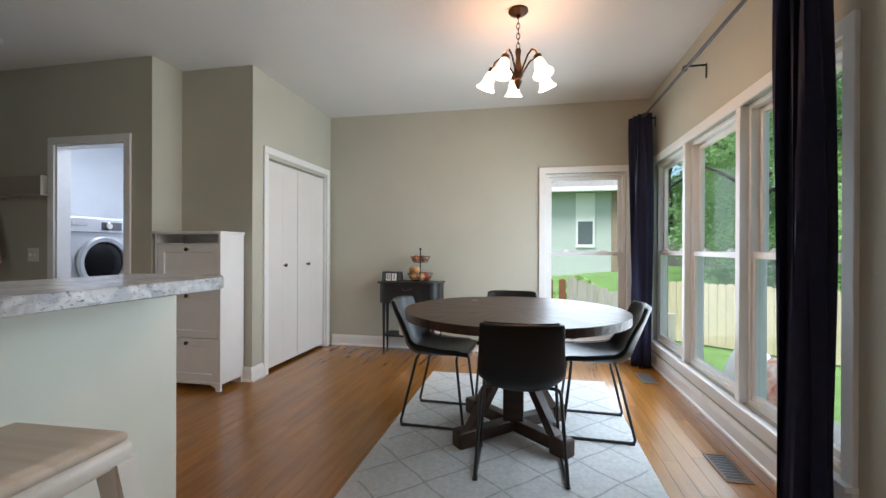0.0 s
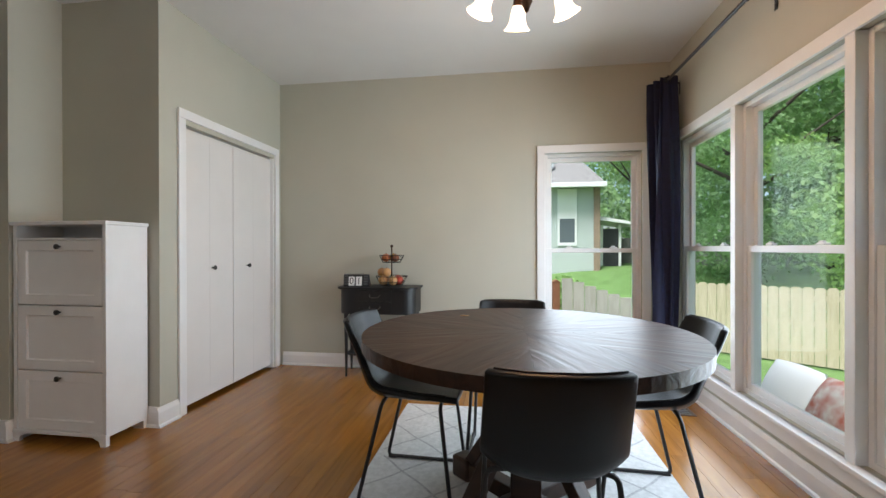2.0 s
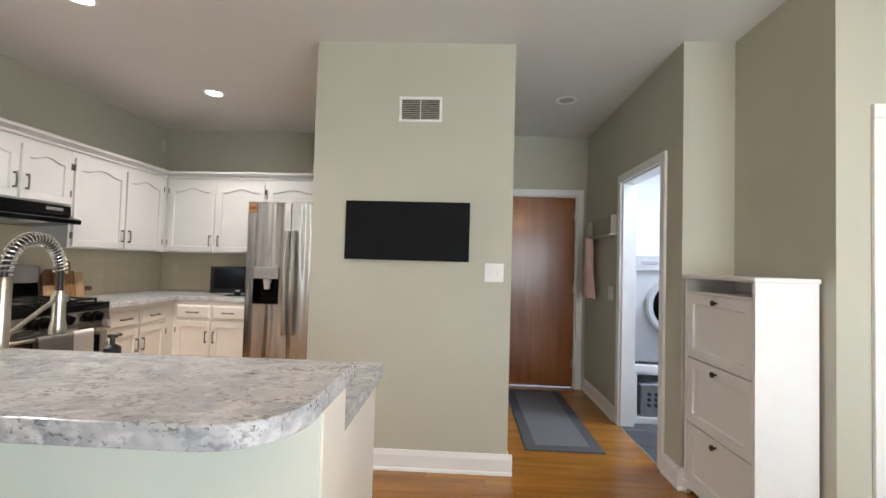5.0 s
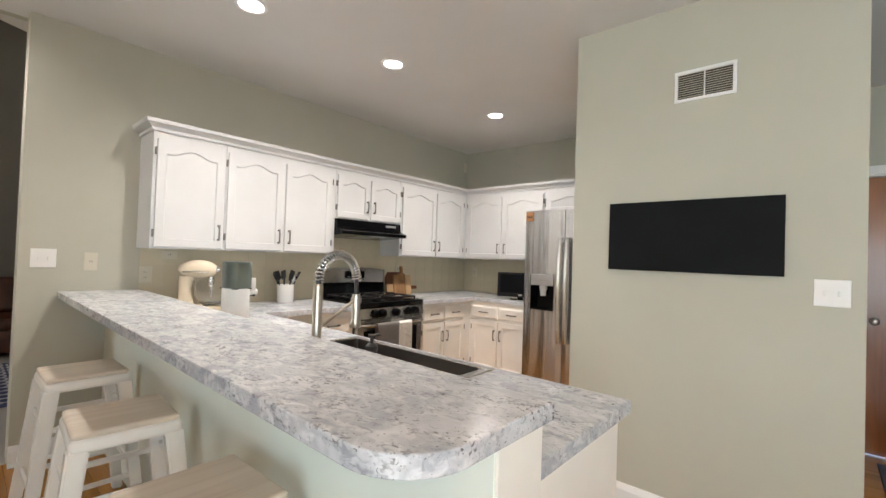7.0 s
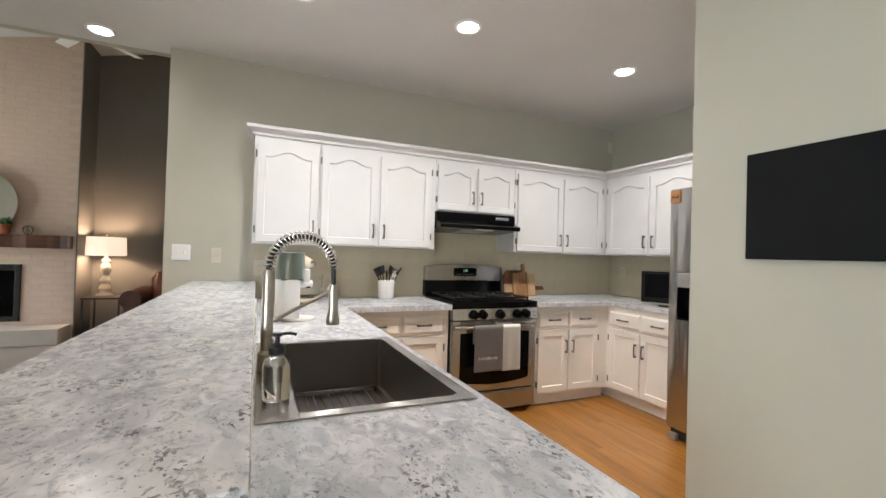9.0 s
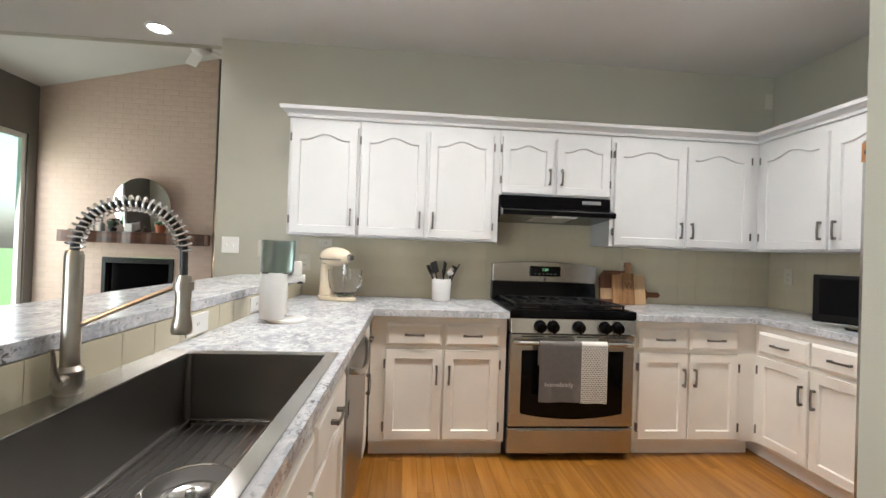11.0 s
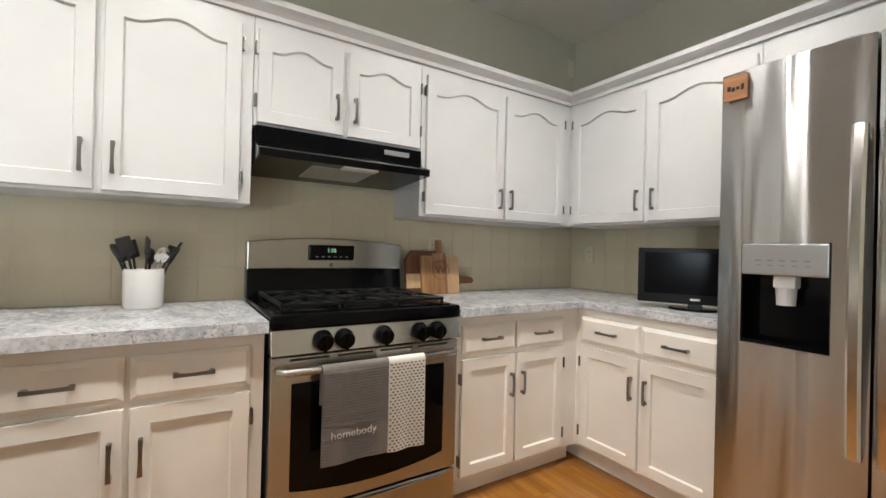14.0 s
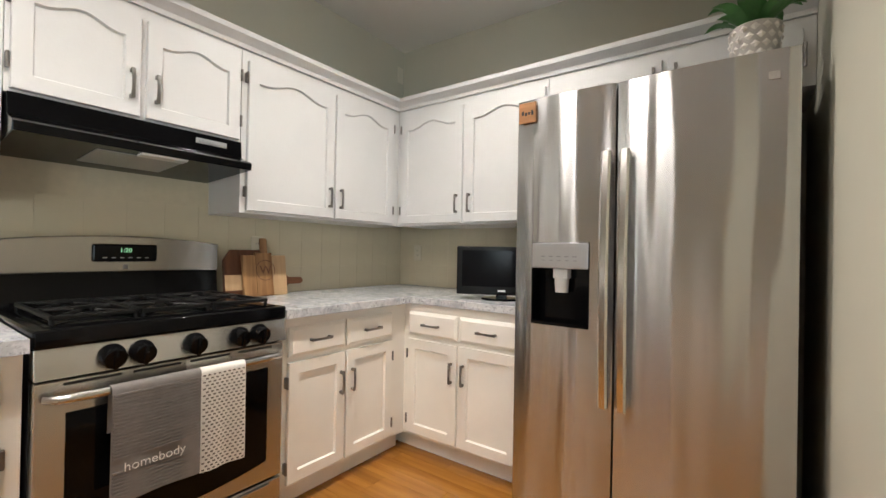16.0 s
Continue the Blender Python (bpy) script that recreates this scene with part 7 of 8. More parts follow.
for k in range(120):
    d = Vector((rnd.gauss(0, 1), rnd.gauss(0, 1), abs(rnd.gauss(0, 0.7)))).normalized()
    c = Vector((0, 0, 0.12)) + d * 0.07 * rnd.uniform(0.5, 1.1)
    s = d.orthogonal().normalized() * 0.013
    t_ = d.cross(s)
    b.faces.new([b.verts.new(c + p) for p in (s, t_, -s + d * 0.014, -t_)])
part("foliage", b, LEAF, tp, keep=1)
wr = thing("wire_orb", (1.52, -5.0, 1.3645), "dark metal loop ornament on the mantel", "ornament")
b = B()
for ang in (0, 60, 120):
    tube(b, [Matrix.Rotation(radians(ang), 3, "Z") @ Vector((0.055 * math.cos(2 * math.pi * k / 24), 0, 0.056 + 0.055 * math.sin(2 * math.pi * k / 24))) for k in range(24)], 0.004, 6, True)
part("loops", b, BLACKMAT, wr)

# end table and lamp
et = thing("end_table", (0.76, -5.30, 0.001), "dark end table on black sled frame beside the sofa", "end table")
b = B()
box(b, -0.22, 0.22, -0.27, 0.27, 0.525, 0.55, 0.004)
part("top", b, DARKOAK, et)
for sx in (-1, 1):
    for sy in (-1, 1):
        b = B()
        box(b, sx * 0.20 - 0.010, sx * 0.20 + 0.010, sy * 0.24 - 0.010, sy * 0.24 + 0.010, 0.0205, 0.5245)
        part("leg", b, BLACKMAT, et)
    b = B()
    box(b, sx * 0.20 - 0.010, sx * 0.20 + 0.010, -0.25, 0.25, 0.0, 0.02)
    part("runner", b, BLACKMAT, et)
for sy in (-1, 1):
    b = B()
    box(b, -0.1895, 0.1895, sy * 0.24 - 0.010, sy * 0.24 + 0.010, 0.0, 0.02)
    part("cross_rail", b, BLACKMAT, et)
lp = thing("table_lamp", (0.80, -5.36, 0.5515), "cream turned table lamp with lit linen drum shade", "lamp")
b = B()
lathe(b, [(0.10, 0), (0.10, 0.02), (0.07, 0.03), (0.055, 0.06), (0.075, 0.10), (0.06, 0.14), (0.04, 0.16), (0.065, 0.21), (0.045, 0.26), (0.035, 0.28), (0.07, 0.36), (0.05, 0.44), (0.03, 0.46), (0.055, 0.49), (0.02, 0.52), (0.012, 0.60)], seg=26)
part("base", b, mat("cream_lamp_base", (0.60, 0.54, 0.44), 0.6, var=0.1, scale=15), lp, "", True)
b = B()
lathe(b, [(0.235, 0.56), (0.225, 0.82), (0.222, 0.82), (0.232, 0.56)], seg=36, cap=False)
SH = glow("lit_linen_shade", (1.0, 0.74, 0.50), 0.35)
part("shade", b, SH, lp, "lit cream linen drum shade", True)
b = B()
ball(b, (0, 0, 0.845), 0.014, 10)
part("finial", b, NICKEL, lp)
point("table_lamp_bulb", (0.80, -5.36, 1.24), 11, (1.0, 0.68, 0.42), 0.06)

# sofa
sf = thing("leather_sofa", (-0.62, -5.25, 0.001), "brown leather sofa with rolled arms and loose cushions", "sofa")
SW2 = 1.0
b = B()
box(b, -SW2, SW2, -0.42, 0.40, 0.06, 0.33, 0.03, 3)
part("frame", b, BROWNLEATHER, sf, "", True)
for s in (-1, 1):
    b = B()
    box(b, s * SW2 - 0.11, s * SW2 + 0.11, -0.42, 0.43, 0.06, 0.54, 0.05, 4)
    cyl(b, (s * SW2, -0.40, 0.54), (s * SW2, 0.44, 0.54), 0.125, seg=20)
    part("arm", b, BROWNLEATHER, sf, "rolled leather arm", True)
for k in range(3):
    x0 = -0.885 + 0.59 * k
    b = B()
    box(b, x0 + 0.004, x0 + 0.586, -0.22, 0.44, 0.31, 0.46, 0.05, 4)
    part("seat_cushion", b, BROWNLEATHER, sf, "", True)
    b = B()
    box(b, x0 + 0.004, x0 + 0.586, -0.09, 0.09, 0.0, 0.46, 0.07, 4)
    b.transform(Matrix.Translation((0, -0.27, 0.43)) @ Matrix.Rotation(radians(12), 4, "X"))
    part("back_cushion", b, BROWNLEATHER, sf, "", True)
b = B()
box(b, -SW2 + 0.08, SW2 - 0.08, -0.45, -0.33, 0.3, 0.82, 0.05, 4)
part("back", b, BROWNLEATHER, sf, "", True)
for sx in (-0.9, 0.9):
    for sy in (-0.34, 0.34):
        b = B()
        cyl(b, (sx, sy, 0), (sx, sy, 0.07), 0.025, 0.035, 12)
        part("foot", b, DARKOAK, sf)

# living room rug: round, navy with pale trellis
lr = thing("living_rug", (-0.2, -3.73, 0.001), "round navy rug with pale wavy trellis pattern", "rug")
NAVY = mat("navy_rug", (0.050, 0.062, 0.15), 0.98, var=0.3, scale=60, bump=0.5, bscale=400)
LRR = 0.96
b = B()
lathe(b, [(LRR - 0.006, 0.0), (LRR, 0.003), (LRR, 0.009), (LRR - 0.006, 0.012)], seg=72)
part("rug_field", b, NAVY, lr)
b = B()
for i in range(-8, 9):
    for s in (-1, 1):
        pts = []
        for k in range(97):
            y = -0.95 + 1.9 * k / 96
            x = i * 0.13 + s * 0.050 * math.tanh(2.2 * math.sin(y * 2 * math.pi / 0.26))
            if math.hypot(x, y) < LRR - 0.02:
                pts.append((x, y))
        for (ax, ay), (cx, cy) in zip(pts, pts[1:]):
            if abs(cx - ax) > 0.1:
                continue
            d = Vector((cx - ax, cy - ay)).normalized() * 0.010
            b.faces.new([b.verts.new(p) for p in ((ax + d.y, ay - d.x, 0.0125), (cx + d.y, cy - d.x, 0.0125), (cx - d.y, cy + d.x, 0.0125), (ax - d.y, ay + d.x, 0.0125))])
part("trellis", b, mat("pale_rug_line", (0.52, 0.52, 0.54), 0.98, var=0.1, scale=60), lr, "pale trellis lines", keep=1)

# ceiling fan
fn = thing("ceiling_fan", (0.58, -3.55, 0.05), "white ceiling fan at rest under the vault", "ceiling fan")
b = B()
cyl(b, (0, 0, 4.13), (0, 0, 3.52), 0.014, seg=12)
part("rod", b, TRIM, fn)
b = B()
lathe(b, [(0.02, 3.54), (0.09, 3.52), (0.11, 3.46), (0.10, 3.40), (0.05, 3.37), (0.002, 3.365)], seg=24)
part("motor", b, TRIM, fn, "", True)
for k in range(5):
    b = B()
    box(b, 0.09, 0.62, -0.06, 0.06, -0.004, 0.004, 0.003)
    b.transform(Matrix.Translation((0, 0, 3.44)) @ Matrix.Rotation(radians(72 * k + 18), 4, "Z") @ Matrix.Rotation(radians(10), 4, "X"))
    part("blade", b, CEILING, fn)

# patio door in the living room's east wall
pdr = thing("door_1", pose(LE, -5.0, 0.0, 0, 0, 90), "white framed glass patio door, shut", "", "", "structure")
for args in ((0.0, 0.07, 0.0, 2.72), (1.53, 1.60, 0, 2.72), (0.07, 1.53, 0, 0.09), (0.07, 1.53, 2.64, 2.72), (0.77, 0.83, 0.09, 2.64)):
    b = B()
    box(b, args[0], args[1], -0.09, -0.03, args[2], args[3], 0.003)
    part("door_frame", b, TRIM, pdr)
for x0, x1 in ((0.068, 0.772), (0.828, 1.532)):
    b = B()
    box(b, x0, x1, -0.062, -0.057, 0.088, 2.642)
    pp = part("pane", b, GLASS, pdr)
    pp.visible_shadow = False

# ---- outside ----
GZ = -0.75
GRASS = mat("lawn_grass", (0.15, 0.26, 0.075), 0.9, color2=(0.105, 0.19, 0.05), scale=3.0, bump=0.8, bscale=60)


def gz(x, y):
    """The lawn climbs behind the pine fence."""
    s = ((x - 9.4) * 0.592 + (y - 5.0) * 0.806 - 0.6) / 8.0
    s = min(1.0, max(0.0, s))
    return GZ + 1.12 * s * s * (3 - 2 * s)


b = B()
grid(b, 120, 120, lambda u, v: (-80 + 160 * u, -80 + 160 * v, gz(-80 + 160 * u, -80 + 160 * v)))
structure("ground", b, GRASS, "green mown lawn")
b = B()
box(b, XE + T, 3.0, 2.2, 5.2, GZ - 0.1, GZ + 0.08, 0.01)
structure("patio_slab", b, mat("concrete_slab", (0.36, 0.35, 0.33), 0.9, var=0.15, scale=4, bump=0.3), "grey concrete patio slab")
PINE = mat("pale_pine_fence", (0.56, 0.48, 0.34), 0.8, color2=(0.46, 0.39, 0.26), scale=3, bump=0.3, bscale=30, stretch=(8, 8, 1))
GREYPINE = mat("weathered_fence", (0.22, 0.215, 0.20), 0.9, color2=(0.15, 0.15, 0.14), scale=3, bump=0.3, stretch=(8, 8, 1))
WHITEPINE = mat("bleached_fence", (0.52, 0.49, 0.43), 0.85, color2=(0.42, 0.39, 0.33), scale=3, bump=0.3, stretch=(8, 8, 1))


def fence(name, p0, p1, h0, h1, material, label, bw=0.135, rails=True, dip=0.0, ear=0.03):
    A, C = Vector((*p0, gz(*p0))), Vector((*p1, gz(*p1)))
    d = C - A
    L = d.length
    fe = thing(name, Matrix.Translation(A) @ Matrix.Rotation(math.atan2(d.y, d.x), 4, "Z"), label, "fence")
    rnd = random.Random(int(L * 100))
    n = int(L / (bw + 0.008))
    for k in range(n):
        x = k * (bw + 0.008)
        u = (k + 0.5) / n
        h = h0 + (h1 - h0) * u - dip * math.sin(math.pi * u) + rnd.uniform(-0.008, 0.008)
        c = ear
        b = B()
        prism(b, [(x, 0.03), (x + bw, 0.03), (x + bw, h - c), (x + bw - c, h), (x + c, h), (x, h - c)], "y", -0.009, 0.009)
        part("board", b, material, fe)
    if rails:
        for z in (0.22, 0.62, min(h0, h1) - 0.2):
            b = B()
            box(b, 0, n * (bw + 0.008), -0.05, -0.0095, z, z + 0.08, 0.003)
            part("rail", b, material, fe)
    for k in range(int(L / 2.2) + 2):
        b = B()
        x = min(k * 2.2, L - 0.05)
        box(b, x - 0.045, x + 0.045, -0.14, -0.051, 0.001, min(h0, h1) - 0.06, 0.004)
        part("post", b, material, fe)
    return fe


fence("wooden_fence", (9.4, 5.0), (2.6, 10.0), 1.22, 1.22, PINE, "pale pine board fence across the lawn")
fence("wooden_fence", (0.83, 6.75), (2.25, 6.75), 1.47, 1.04, WHITEPINE, "bleached picket fence with sloping top near the house", rails=False, ear=0.008)
fence("wooden_fence", (20, 10.5), (3.0, 23.0), 1.15, 1.15, GREYPINE, "weathered grey board fence far behind the lawn", 0.28, False)
gp2 = thing("fence_post", (0.76, 6.78, GZ), "reddish brown wooden gate post", "post", "gate posts")
b = B()
box(b, -0.045, 0.045, -0.06, 0.06, 0.0, 1.40, 0.006)
REDWOOD = mat("red_brown_wood", (0.30, 0.12, 0.06), 0.8, var=0.2, scale=6)
part("shaft", b, REDWOOD, gp2)
b = B()
prism(b, [(-0.05, 1.40), (0.05, 1.40), (0.0, 1.43)], "y", -0.065, 0.065)
part("cap", b, REDWOOD, gp2)
copy_thing(gp2, pose(0.58, 6.78, GZ))

# neighbour's house
ho = thing("house", (3.6, 18.0, GZ), "pale green sided neighbour house with grey shingle roof", "house")
SIDING = mat("pale_green_siding", (0.50, 0.54, 0.515), 0.7, var=0.06, scale=2, bump=0.05)
for k in range(18):
    b = B()
    prism(b, [(0.0, 0.25 * k), (-0.012, 0.25 * k), (-0.006, 0.25 * (k + 1)), (0.0, 0.25 * (k + 1))], "x", -9.0, 0.0)
    part("siding_board", b, SIDING, ho)
b = B()
box(b, -9.0, -0.01, 0.002, 7.0, 0, 4.5)
part("wall", b, SIDING, ho)
SHINGLE = mat("grey_shingle", (0.30, 0.28, 0.275), 0.9, var=0.3, scale=14, bump=0.4, bscale=40)
b = B()
pts = [(-9.5, -0.55, 4.25), (0.15, -0.55, 4.25), (0.15, 7.5, 4.25), (-9.5, 7.5, 4.25), (-6.0, 3.5, 7.6), (-1.9, 3.5, 7.6)]
V = [b.verts.new(p) for p in pts]
for f in ((0, 1, 5, 4), (1, 2, 5), (2, 3, 4, 5), (3, 0, 4), (3, 2, 1, 0)):
    b.faces.new([V[i] for i in f])
part("roof", b, SHINGLE, ho)
b = B()
box(b, -9.55, 0.2, -0.62, -0.5, 4.08, 4.26, 0.02)
part("gutter", b, TRIM, ho, "white gutter")
b = B()
box(b, -0.16, 0.06, -0.12, 0.5, 0.0, 4.24, 0.01)
part("corner_chimney", b, mat("tan_brick", (0.35, 0.25, 0.18), 0.9, var=0.3, scale=20), ho, "tan brick corner pier")
for wx in (-1.14, -5.0):
    b = B()
    for args in ((-0.36, 0.36, 1.92, 2.04), (-0.36, 0.36, 3.96, 4.08), (-0.36, -0.28, 2.04, 3.96), (0.28, 0.36, 2.04, 3.96), (-0.28, 0.28, 2.95, 3.01)):
        box(b, wx + args[0], wx + args[1], -0.06, -0.025, args[2], args[3])
    wf = part("window_frame", b, TRIM, ho, "white window frame")
    b = B()
    box(b, wx - 0.28, wx + 0.28, -0.045, -0.03, 2.04, 2.95)
    part("pane", b, mat("grey_window_pane", (0.12, 0.14, 0.16), 0.1), wf)
    # upper pane: its bright reflection is put in as plain white
    b = B()
    box(b, wx - 0.28, wx + 0.28, -0.045, -0.03, 3.01, 3.96)
    part("bright_pane", b, PLASTIC, wf, "upper pane painted white as a bright reflection")
b = B()
lathe(b, [(0.05, 0.0), (0.25, 0.03), (0.38, 0.10), (0.375, 0.105), (0.24, 0.04), (0.05, 0.012)], seg=24)
b.transform(Matrix.Translation((-1.95, 0.3, 5.1)) @ Matrix.Rotation(radians(65), 4, "X"))
dsh = part("satellite_dish", b, mat("dish_grey", (0.20, 0.21, 0.22), 0.5), ho, "grey satellite dish", True)
pch = thing("screen_porch", (3.9, 19.0, GZ), "small white screened porch beside the house", "porch")
for x, y in ((0.05, 0.05), (0.75, 0.05), (0.75, 1.9)):
    bb = B()
    box(bb, x - 0.05, x + 0.05, y - 0.05, y + 0.05, 0, 2.75)
    part("post", bb, TRIM, pch)
for x0, x1 in ((0.1, 0.7),):
    b = B()
    box(b, x0, x1, 0.03, 0.06, 0.75, 2.6)
    part("screen", b, SLATE, pch)
    b = B()
    box(b, x0, x1, 0.0, 0.08, 0.4, 0.75)
    part("panel", b, TRIM, pch)
b = B()
prism(b, [(-0.2, 2.95), (1.35, 2.72), (1.35, 2.82), (-0.2, 3.1)], "y", -0.3, 2.2)
part("roof", b, TRIM, pch)

# outdoor sofa with pillows and a dark table
os_ = thing("outdoor_sofa", (2.35, 4.05, GZ + 0.0805), "dark wicker outdoor sofa under the window", "sofa")
WICKER = mat("dark_wicker", (0.035, 0.03, 0.028), 0.7, var=0.3, scale=60, bump=0.5, bscale=120)
for nm, args in (("seat_base", (-0.35, 0.35, -0.75, 0.75, 0.06, 0.32)), ("back", (-0.42, -0.30, -0.75, 0.75, 0.06, 0.56)), ("arm", (-0.35, 0.35, -0.83, -0.74, 0.06, 0.46)), ("arm", (-0.35, 0.35, 0.74, 0.83, 0.06, 0.46))):
    b = B()
    box(b, *args, 0.02, 2)
    part(nm, b, WICKER, os_)
for sx in (-0.33, 0.3):
    for sy in (-0.75, 0.75):
        b = B()
        cyl(b, (sx, sy, 0), (sx, sy, 0.07), 0.02, seg=8)
        part("foot", b, BLACKMAT, os_)
b = B()
box(b, -0.29, 0.35, -0.73, 0.73, 0.321, 0.42, 0.03, 3)
part("seat_cushion", b, mat("grey_cushion", (0.25, 0.26, 0.27), 0.95, var=0.1), os_, "grey seat cushion", True)
def pillow(x, y, z, m_, label, rz):
    p = thing("outdoor_pillow", pose(x, y, z, 24, 0, rz), label, "pillow", "pillows on the outdoor sofa")
    b = B()
    def f(u, v, s=1):
        a, c = (u - 0.5) * 2, (v - 0.5) * 2
        t = 0.085 * (max(0, 1 - a * a) * max(0, 1 - c * c)) ** 0.45
        return (a * 0.24 * (1 - 0.06 * c * c), s * t, 0.24 + c * 0.24 * (1 - 0.06 * a * a))
    grid(b, 14, 14, lambda u, v: f(u, v))
    grid(b, 14, 14, lambda u, v: f(u, v, -1))
    bmesh.ops.remove_doubles(b, verts=b.verts[:], dist=0.0008)
    part("cover", b, m_, p, "", True)
pillow(2.14, 4.66, -0.24, mat("white_pillow", (0.82, 0.83, 0.84), 0.95, var=0.08, scale=8), "plain white outdoor pillow on the sofa", 100)
pillow(2.14, 4.22, -0.24, mat("patterned_pillow", (0.66, 0.62, 0.58), 0.95, color2=(0.45, 0.12, 0.08), scale=9), "white outdoor pillow with red pattern", 86)
otb = thing("patio_table", (4.85, 5.75, GZ), "dark slatted patio table on the lawn", "table")
for k in range(5):
    b = B()
    box(b, -0.5, 0.5, -0.40 + 0.16 * k, -0.25 + 0.16 * k, 0.68, 0.71, 0.005)
    part("slat", b, BLACKWOOD, otb)
for sx in (-0.10, 0.10):
    for sy in (-0.10, 0.10):
        b = B()
        box(b, sx - 0.03, sx + 0.03, sy - 0.03, sy + 0.03, 0, 0.68)
        part("leg", b, BLACKWOOD, otb)

# trees and a shrub
LEAF1 = mat("tree_leaf", (0.29, 0.46, 0.17), 0.6, color2=(0.42, 0.58, 0.25), scale=0.9)
LEAF2 = mat("tree_leaf_dark", (0.26, 0.42, 0.19), 0.6, color2=(0.34, 0.50, 0.24), scale=0.9)
BARK = mat("bark", (0.09, 0.07, 0.055), 0.9, var=0.4, scale=12, bump=0.6, bscale=30)
for lm, tone in ((LEAF1, (0.40, 0.58, 0.17, 1)), (LEAF2, (0.27, 0.43, 0.16, 1))):
    lt = lm.node_tree
    tl_, mx_ = lt.nodes.new("ShaderNodeBsdfTranslucent"), lt.nodes.new("ShaderNodeMixShader")
    tl_.inputs["Color"].default_value = tone
    mx_.inputs[0].default_value = 0.45
    lt.links.new(lt.nodes["Principled BSDF"].outputs[0], mx_.inputs[1])
    lt.links.new(tl_.outputs[0], mx_.inputs[2])
    lt.links.new(mx_.outputs[0], lt.nodes["Material Output"].inputs["Surface"])


def foliage(centres, per, size, seed):
    r = np.random.RandomState(seed)
    pts = []
    for (c, rad) in centres:
        d = r.normal(size=(per, 3))
        d /= np.linalg.norm(d, axis=1)[:, None]
        pts.append(np.array(c) + d * (rad * r.uniform(0.45, 1.05, size=(per, 1))) * np.array([1, 1, 0.8]))
    P = np.concatenate(pts)
    n = len(P)
    a = r.normal(size=(n, 3))
    a /= np.linalg.norm(a, axis=1)[:, None]
    q = np.cross(a, r.normal(size=(n, 3)))
    q /= np.linalg.norm(q, axis=1)[:, None]
    s = size * r.uniform(0.6, 1.25, size=(n, 1))
    v = np.stack([P - a * s, P + q * s * 0.45, P + a * s, P - q * s * 0.45], 1).reshape(-1, 3)
    return v.tolist(), [tuple(range(4 * i, 4 * i + 4)) for i in range(n)]


def tree(x, y, h, spread, seed, material, label, per=260, size=0.16):
    tr = thing("tree", (x, y, gz(x, y)), label, "tree")
    r = random.Random(seed)
    b = B()
    tube(b, [(0, 0, 0), (0.05, 0.02, h * 0.25), (r.uniform(-0.2, 0.2), r.uniform(-0.2, 0.2), h * 0.6), (r.uniform(-0.3, 0.3), 0, h * 0.9)], [0.22, 0.17, 0.10, 0.03], 10)
    part("trunk", b, BARK, tr, "", True)
    cs = []
    for k in range(9):
        a = r.uniform(0, 2 * math.pi)
        z = h * r.uniform(0.35, 0.8)
        e = (spread * 0.7 * math.cos(a), spread * 0.7 * math.sin(a), z + h * 0.08)
        b = B()
        tube(b, [(0, 0, z * 0.75), (e[0] * 0.5, e[1] * 0.5, z * 0.95), e], [0.07, 0.045, 0.015], 6)
        part("limb", b, BARK, tr, "", True)
    for k in range(26):
        a, q, z = r.uniform(0, 2 * math.pi), r.uniform(0.1, 1.0), r.uniform(0.07, 1.0)
        rr = spread * q * (1.1 - 0.65 * abs(z - 0.45))
        cs.append(((rr * math.cos(a), rr * math.sin(a), h * z), spread * r.uniform(0.25, 0.42)))
    v, f = foliage(cs, per, size, seed)
    me = bpy.data.meshes.new("crown")
    me.from_pydata(v, [], f)
    me.materials.append(material)
    o = new("crown", me)
    o.parent = tr


for k, (x, y, h, s) in enumerate(((6.6, 14.0, 8.5, 3.4), (9.8, 10.5, 8.0, 3.2), (12.5, 7.0, 8.5, 3.4), (10.5, 16.5, 10.0, 4.2), (15.0, 11.5, 10.5, 4.4), (6.8, 22.5, 10.5, 4.4), (14.0, 2.5, 8.5, 3.6), (13.0, 20.0, 11.0, 4.8), (8.0, 28.0, 12.0, 5.0), (18.5, 15.5, 12.0, 5.0))):
    tree(x, y, h, s, 20 + k, LEAF2 if k in (0, 3, 5) else LEAF1, "tall leafy green tree behind the fence" if k not in (0, 3, 5) else "tall dark green tree behind the fence", 950 if k < 3 else 520, 0.075 if k < 3 else 0.13)
sb_ = thing("shrub", (1.32, 11.0, gz(1.32, 11.0) + 0.0), "bright green leafy shrub beside the gate", "shrub")
v, f = foliage([((0, 0, 0.55), 0.5), ((0.35, 0.1, 0.4), 0.4), ((-0.35, 0, 0.45), 0.42), ((0.1, 0, 0.95), 0.35)], 420, 0.07, 77)
me = bpy.data.meshes.new("leaves")
me.from_pydata(v, [], f)
me.materials.append(LEAF1)
o = new("leaves", me)
o.parent = sb_
b = B()
tube(b, [(0, 0, 0), (0, 0, 0.6)], 0.03, 6)
part("stem", b, BARK, sb_)

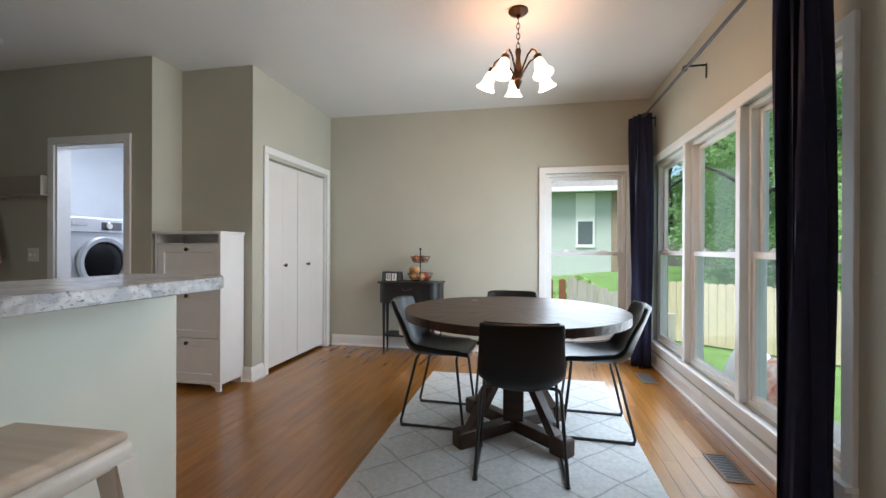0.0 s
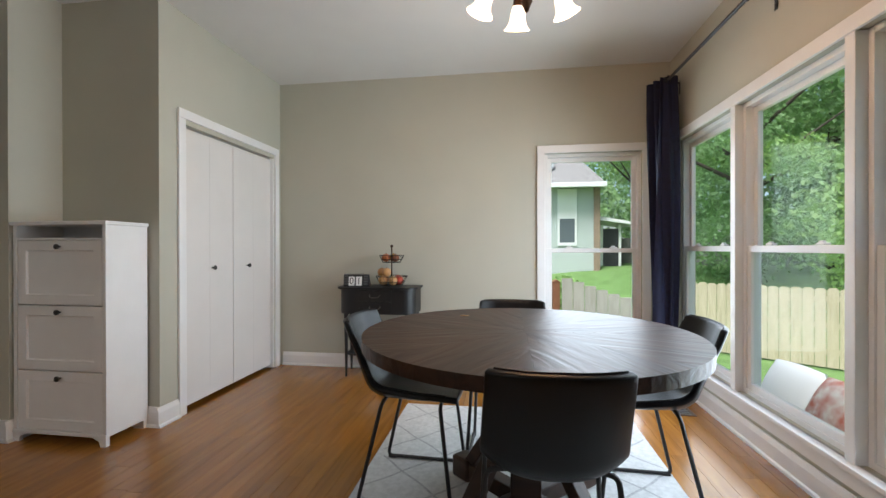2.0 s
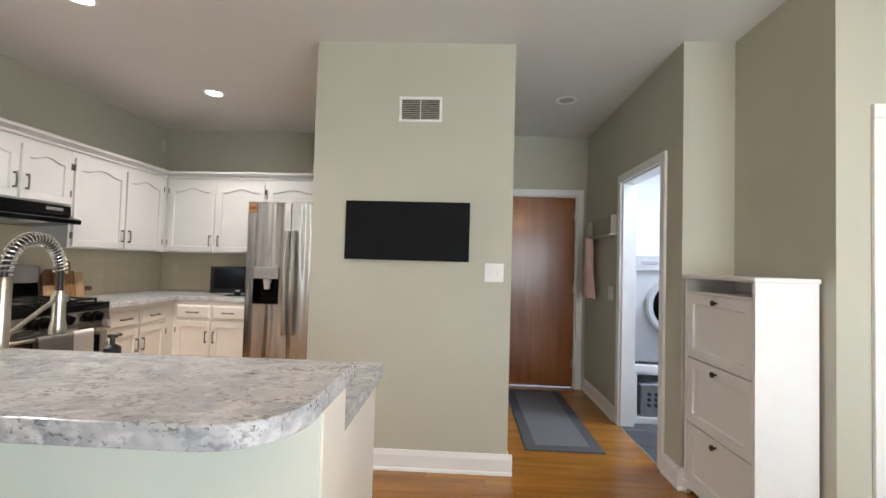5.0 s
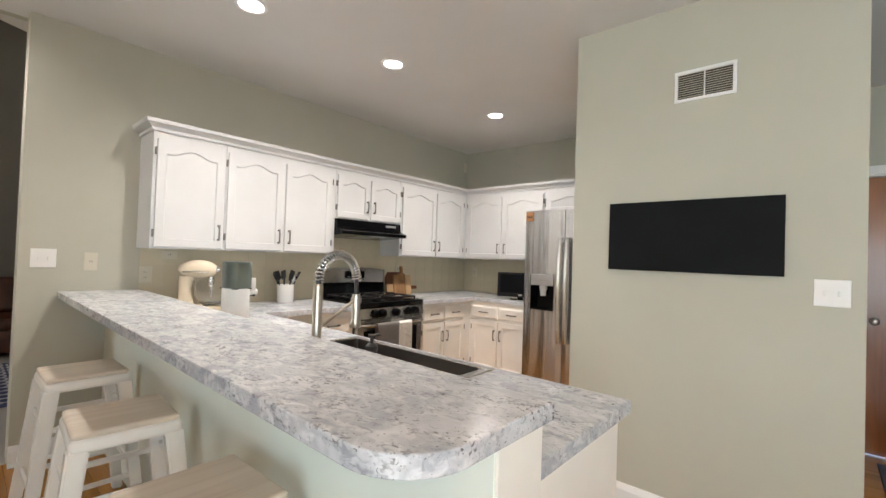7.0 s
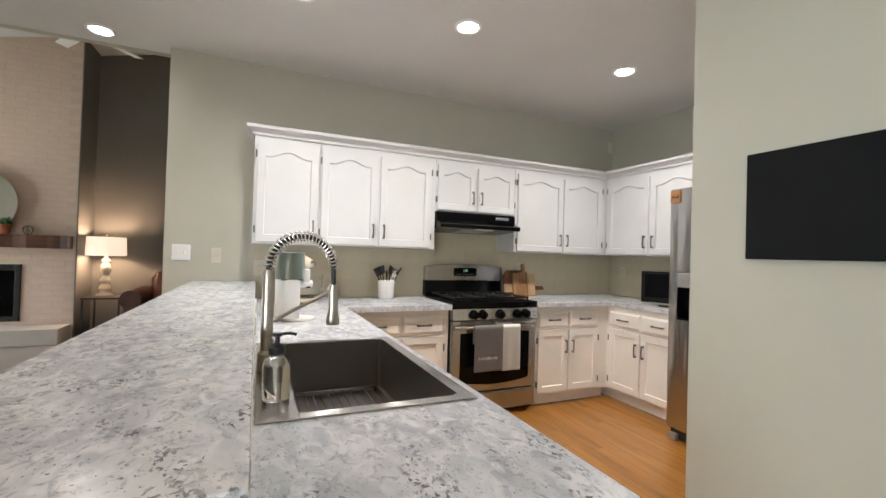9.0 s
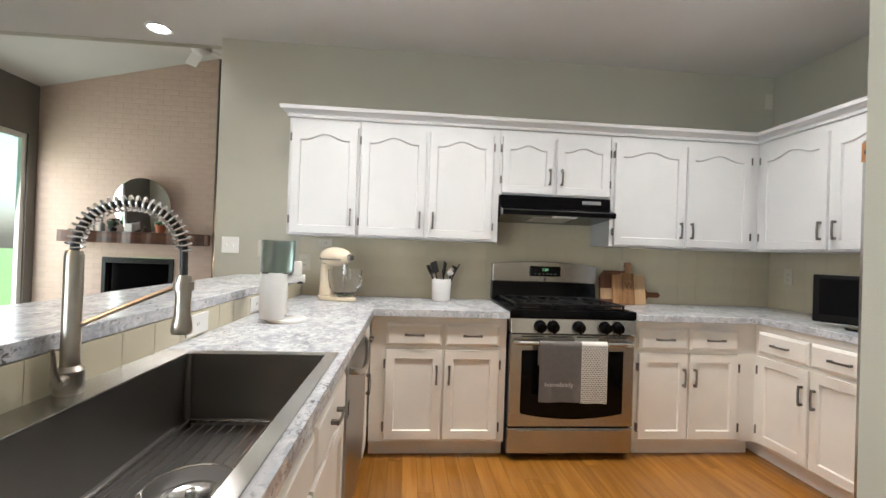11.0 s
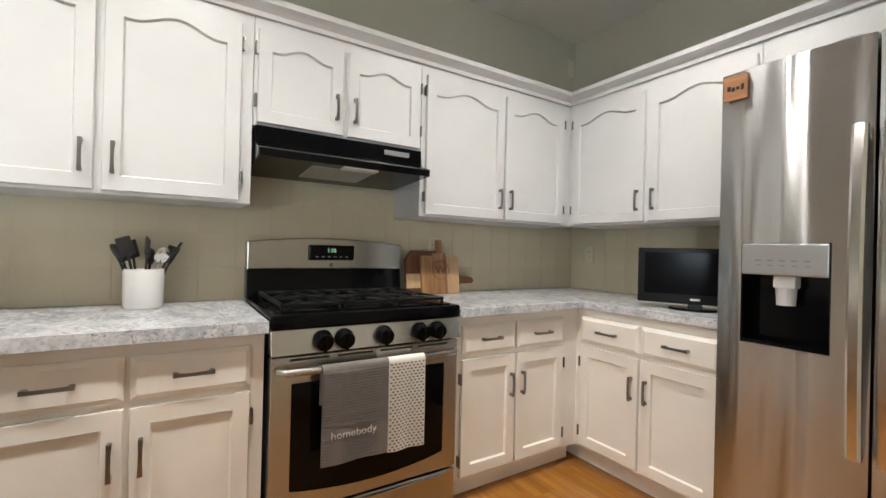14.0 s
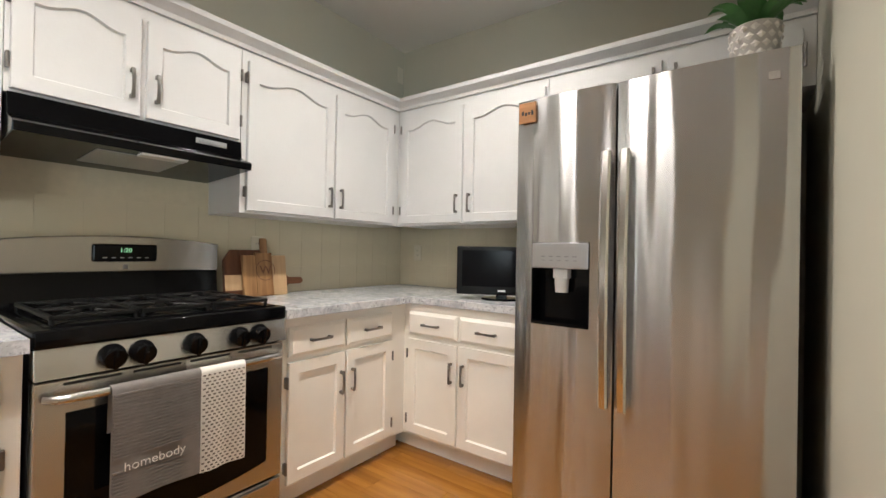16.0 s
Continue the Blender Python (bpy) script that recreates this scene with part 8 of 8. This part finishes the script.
# ---- tiles of the splashback ----
TS = 0.150
b = B()
box(b, -TS / 2 + 0.0005, TS / 2 - 0.0005, 0.0, 0.002, -TS / 2 + 0.0005, TS / 2 - 0.0005, 0.0005, 1)
t0 = part("tile", b, TILE, ts)
spots = []
for r in range(5):
    for c in range(24):
        x, z = -4.648 + TS * c, CT + 0.004 + TS * (r + 0.5)
        if r >= 3 and not (-3.25 < x < -2.5):
            continue
        spots.append((x, z))
t0.location = (spots[0][0], YS + 0.0036, spots[0][1])
for x, z in spots[1:]:
    if z + TS / 2 > 1.46 and -3.27 < x < -2.48:
        continue
    o = t0.copy()
    scene.collection.objects.link(o)
    o.location = (x, YS + 0.0036, z)
for r in range(3):
    for c in range(9):
        o = t0.copy()
        scene.collection.objects.link(o)
        o.parent = tw
        o.rotation_euler = (0, 0, radians(-90))
        o.location = (XW + 0.0036, YS + 0.085 + TS * c, CT + 0.004 + TS * (r + 0.5))

b = B()
box(b, -0.073, 0.073, 0.0, 0.0025, -0.046, 0.046, 0.0005, 1)
t1 = part("tile", b, TILE, bpy.data.objects["bar_splash"])
for c in range(20):
    o = t1
    if c:
        o = t1.copy()
        scene.collection.objects.link(o)
    o.rotation_euler = (0, 0, radians(90))
    o.location = (-1.1343, YS + 0.078 + 0.148 * c, 0.932)

# ---- oak floor strips ----
pw = 0.083
rnd = random.Random(2)
near, far = [], []
regions = [(-1.985, XE, YS - T / 2, YN), (-2.735, -1.985, YS - T / 2, 3.43), (XW, -2.735, YS - T / 2, SY0), (BX - 0.06, -2.735, SY1, 3.13), (-2.67, -1.985, 3.43, 3.476)]
for x0, x1, y0, y1 in regions:
    n = max(1, int(round((x1 - x0) / pw)))
    w = (x1 - x0) / n
    for i in range(n):
        y = y0
        L = rnd.uniform(0.3, 1.6)
        while y < y1 - 0.01:
            ye = min(y + L, y1)
            c = (x0 + w * (i + 0.5), (y + ye) / 2, w, ye - y)
            keep_near = -1.9 < c[0] < 1.3 and 1.0 < c[1] < 4.2 and not (-1.75 < c[0] < -0.9 and c[1] < 1.6)
            (near if keep_near else far).append(c)
            y, L = ye, rnd.uniform(0.7, 1.7)
floor_ob = bpy.data.objects["subfloor"]
near.sort(key=lambda c: c[0] * c[0] + (c[1] - 2.2) ** 2)
far += near[300:]
for x, y, w, l in near[:300]:
    me = bpy.data.meshes.new("plank")
    bb = B()
    box(bb, -w / 2 + 0.0003, w / 2 - 0.0003, -l / 2 + 0.0003, l / 2 - 0.0003, -0.011, 0.0)
    for v in bb.verts:
        if v.co.z > -0.001:
            v.co.x -= math.copysign(0.0004, v.co.x)
            v.co.y -= math.copysign(0.0004, v.co.y)
    bb.to_mesh(me)
    bb.free()
    me.materials.append(OAK)
    o = new("plank", me)
    o.parent = floor_ob
    o.location = (x, y, 0)
verts, faces = [], []
for x, y, w, l in far:
    n = len(verts)
    for dz, e in ((-0.011, 0.0003), (0.0, 0.0007)):
        verts += [(x + sx * (w / 2 - e), y + sy * (l / 2 - e), dz) for sx, sy in ((-1, -1), (1, -1), (1, 1), (-1, 1))]
    faces += [(n + 4, n + 5, n + 6, n + 7)] + [(n + i, n + (i + 1) % 4, n + 4 + (i + 1) % 4, n + 4 + i) for i in range(4)]
me = bpy.data.meshes.new("plank_field")
me.from_pydata(verts, [], faces)
me.materials.append(OAK)
o = new("plank_field", me)
o.parent = floor_ob
tagged(o, "", "", "", "stuff")
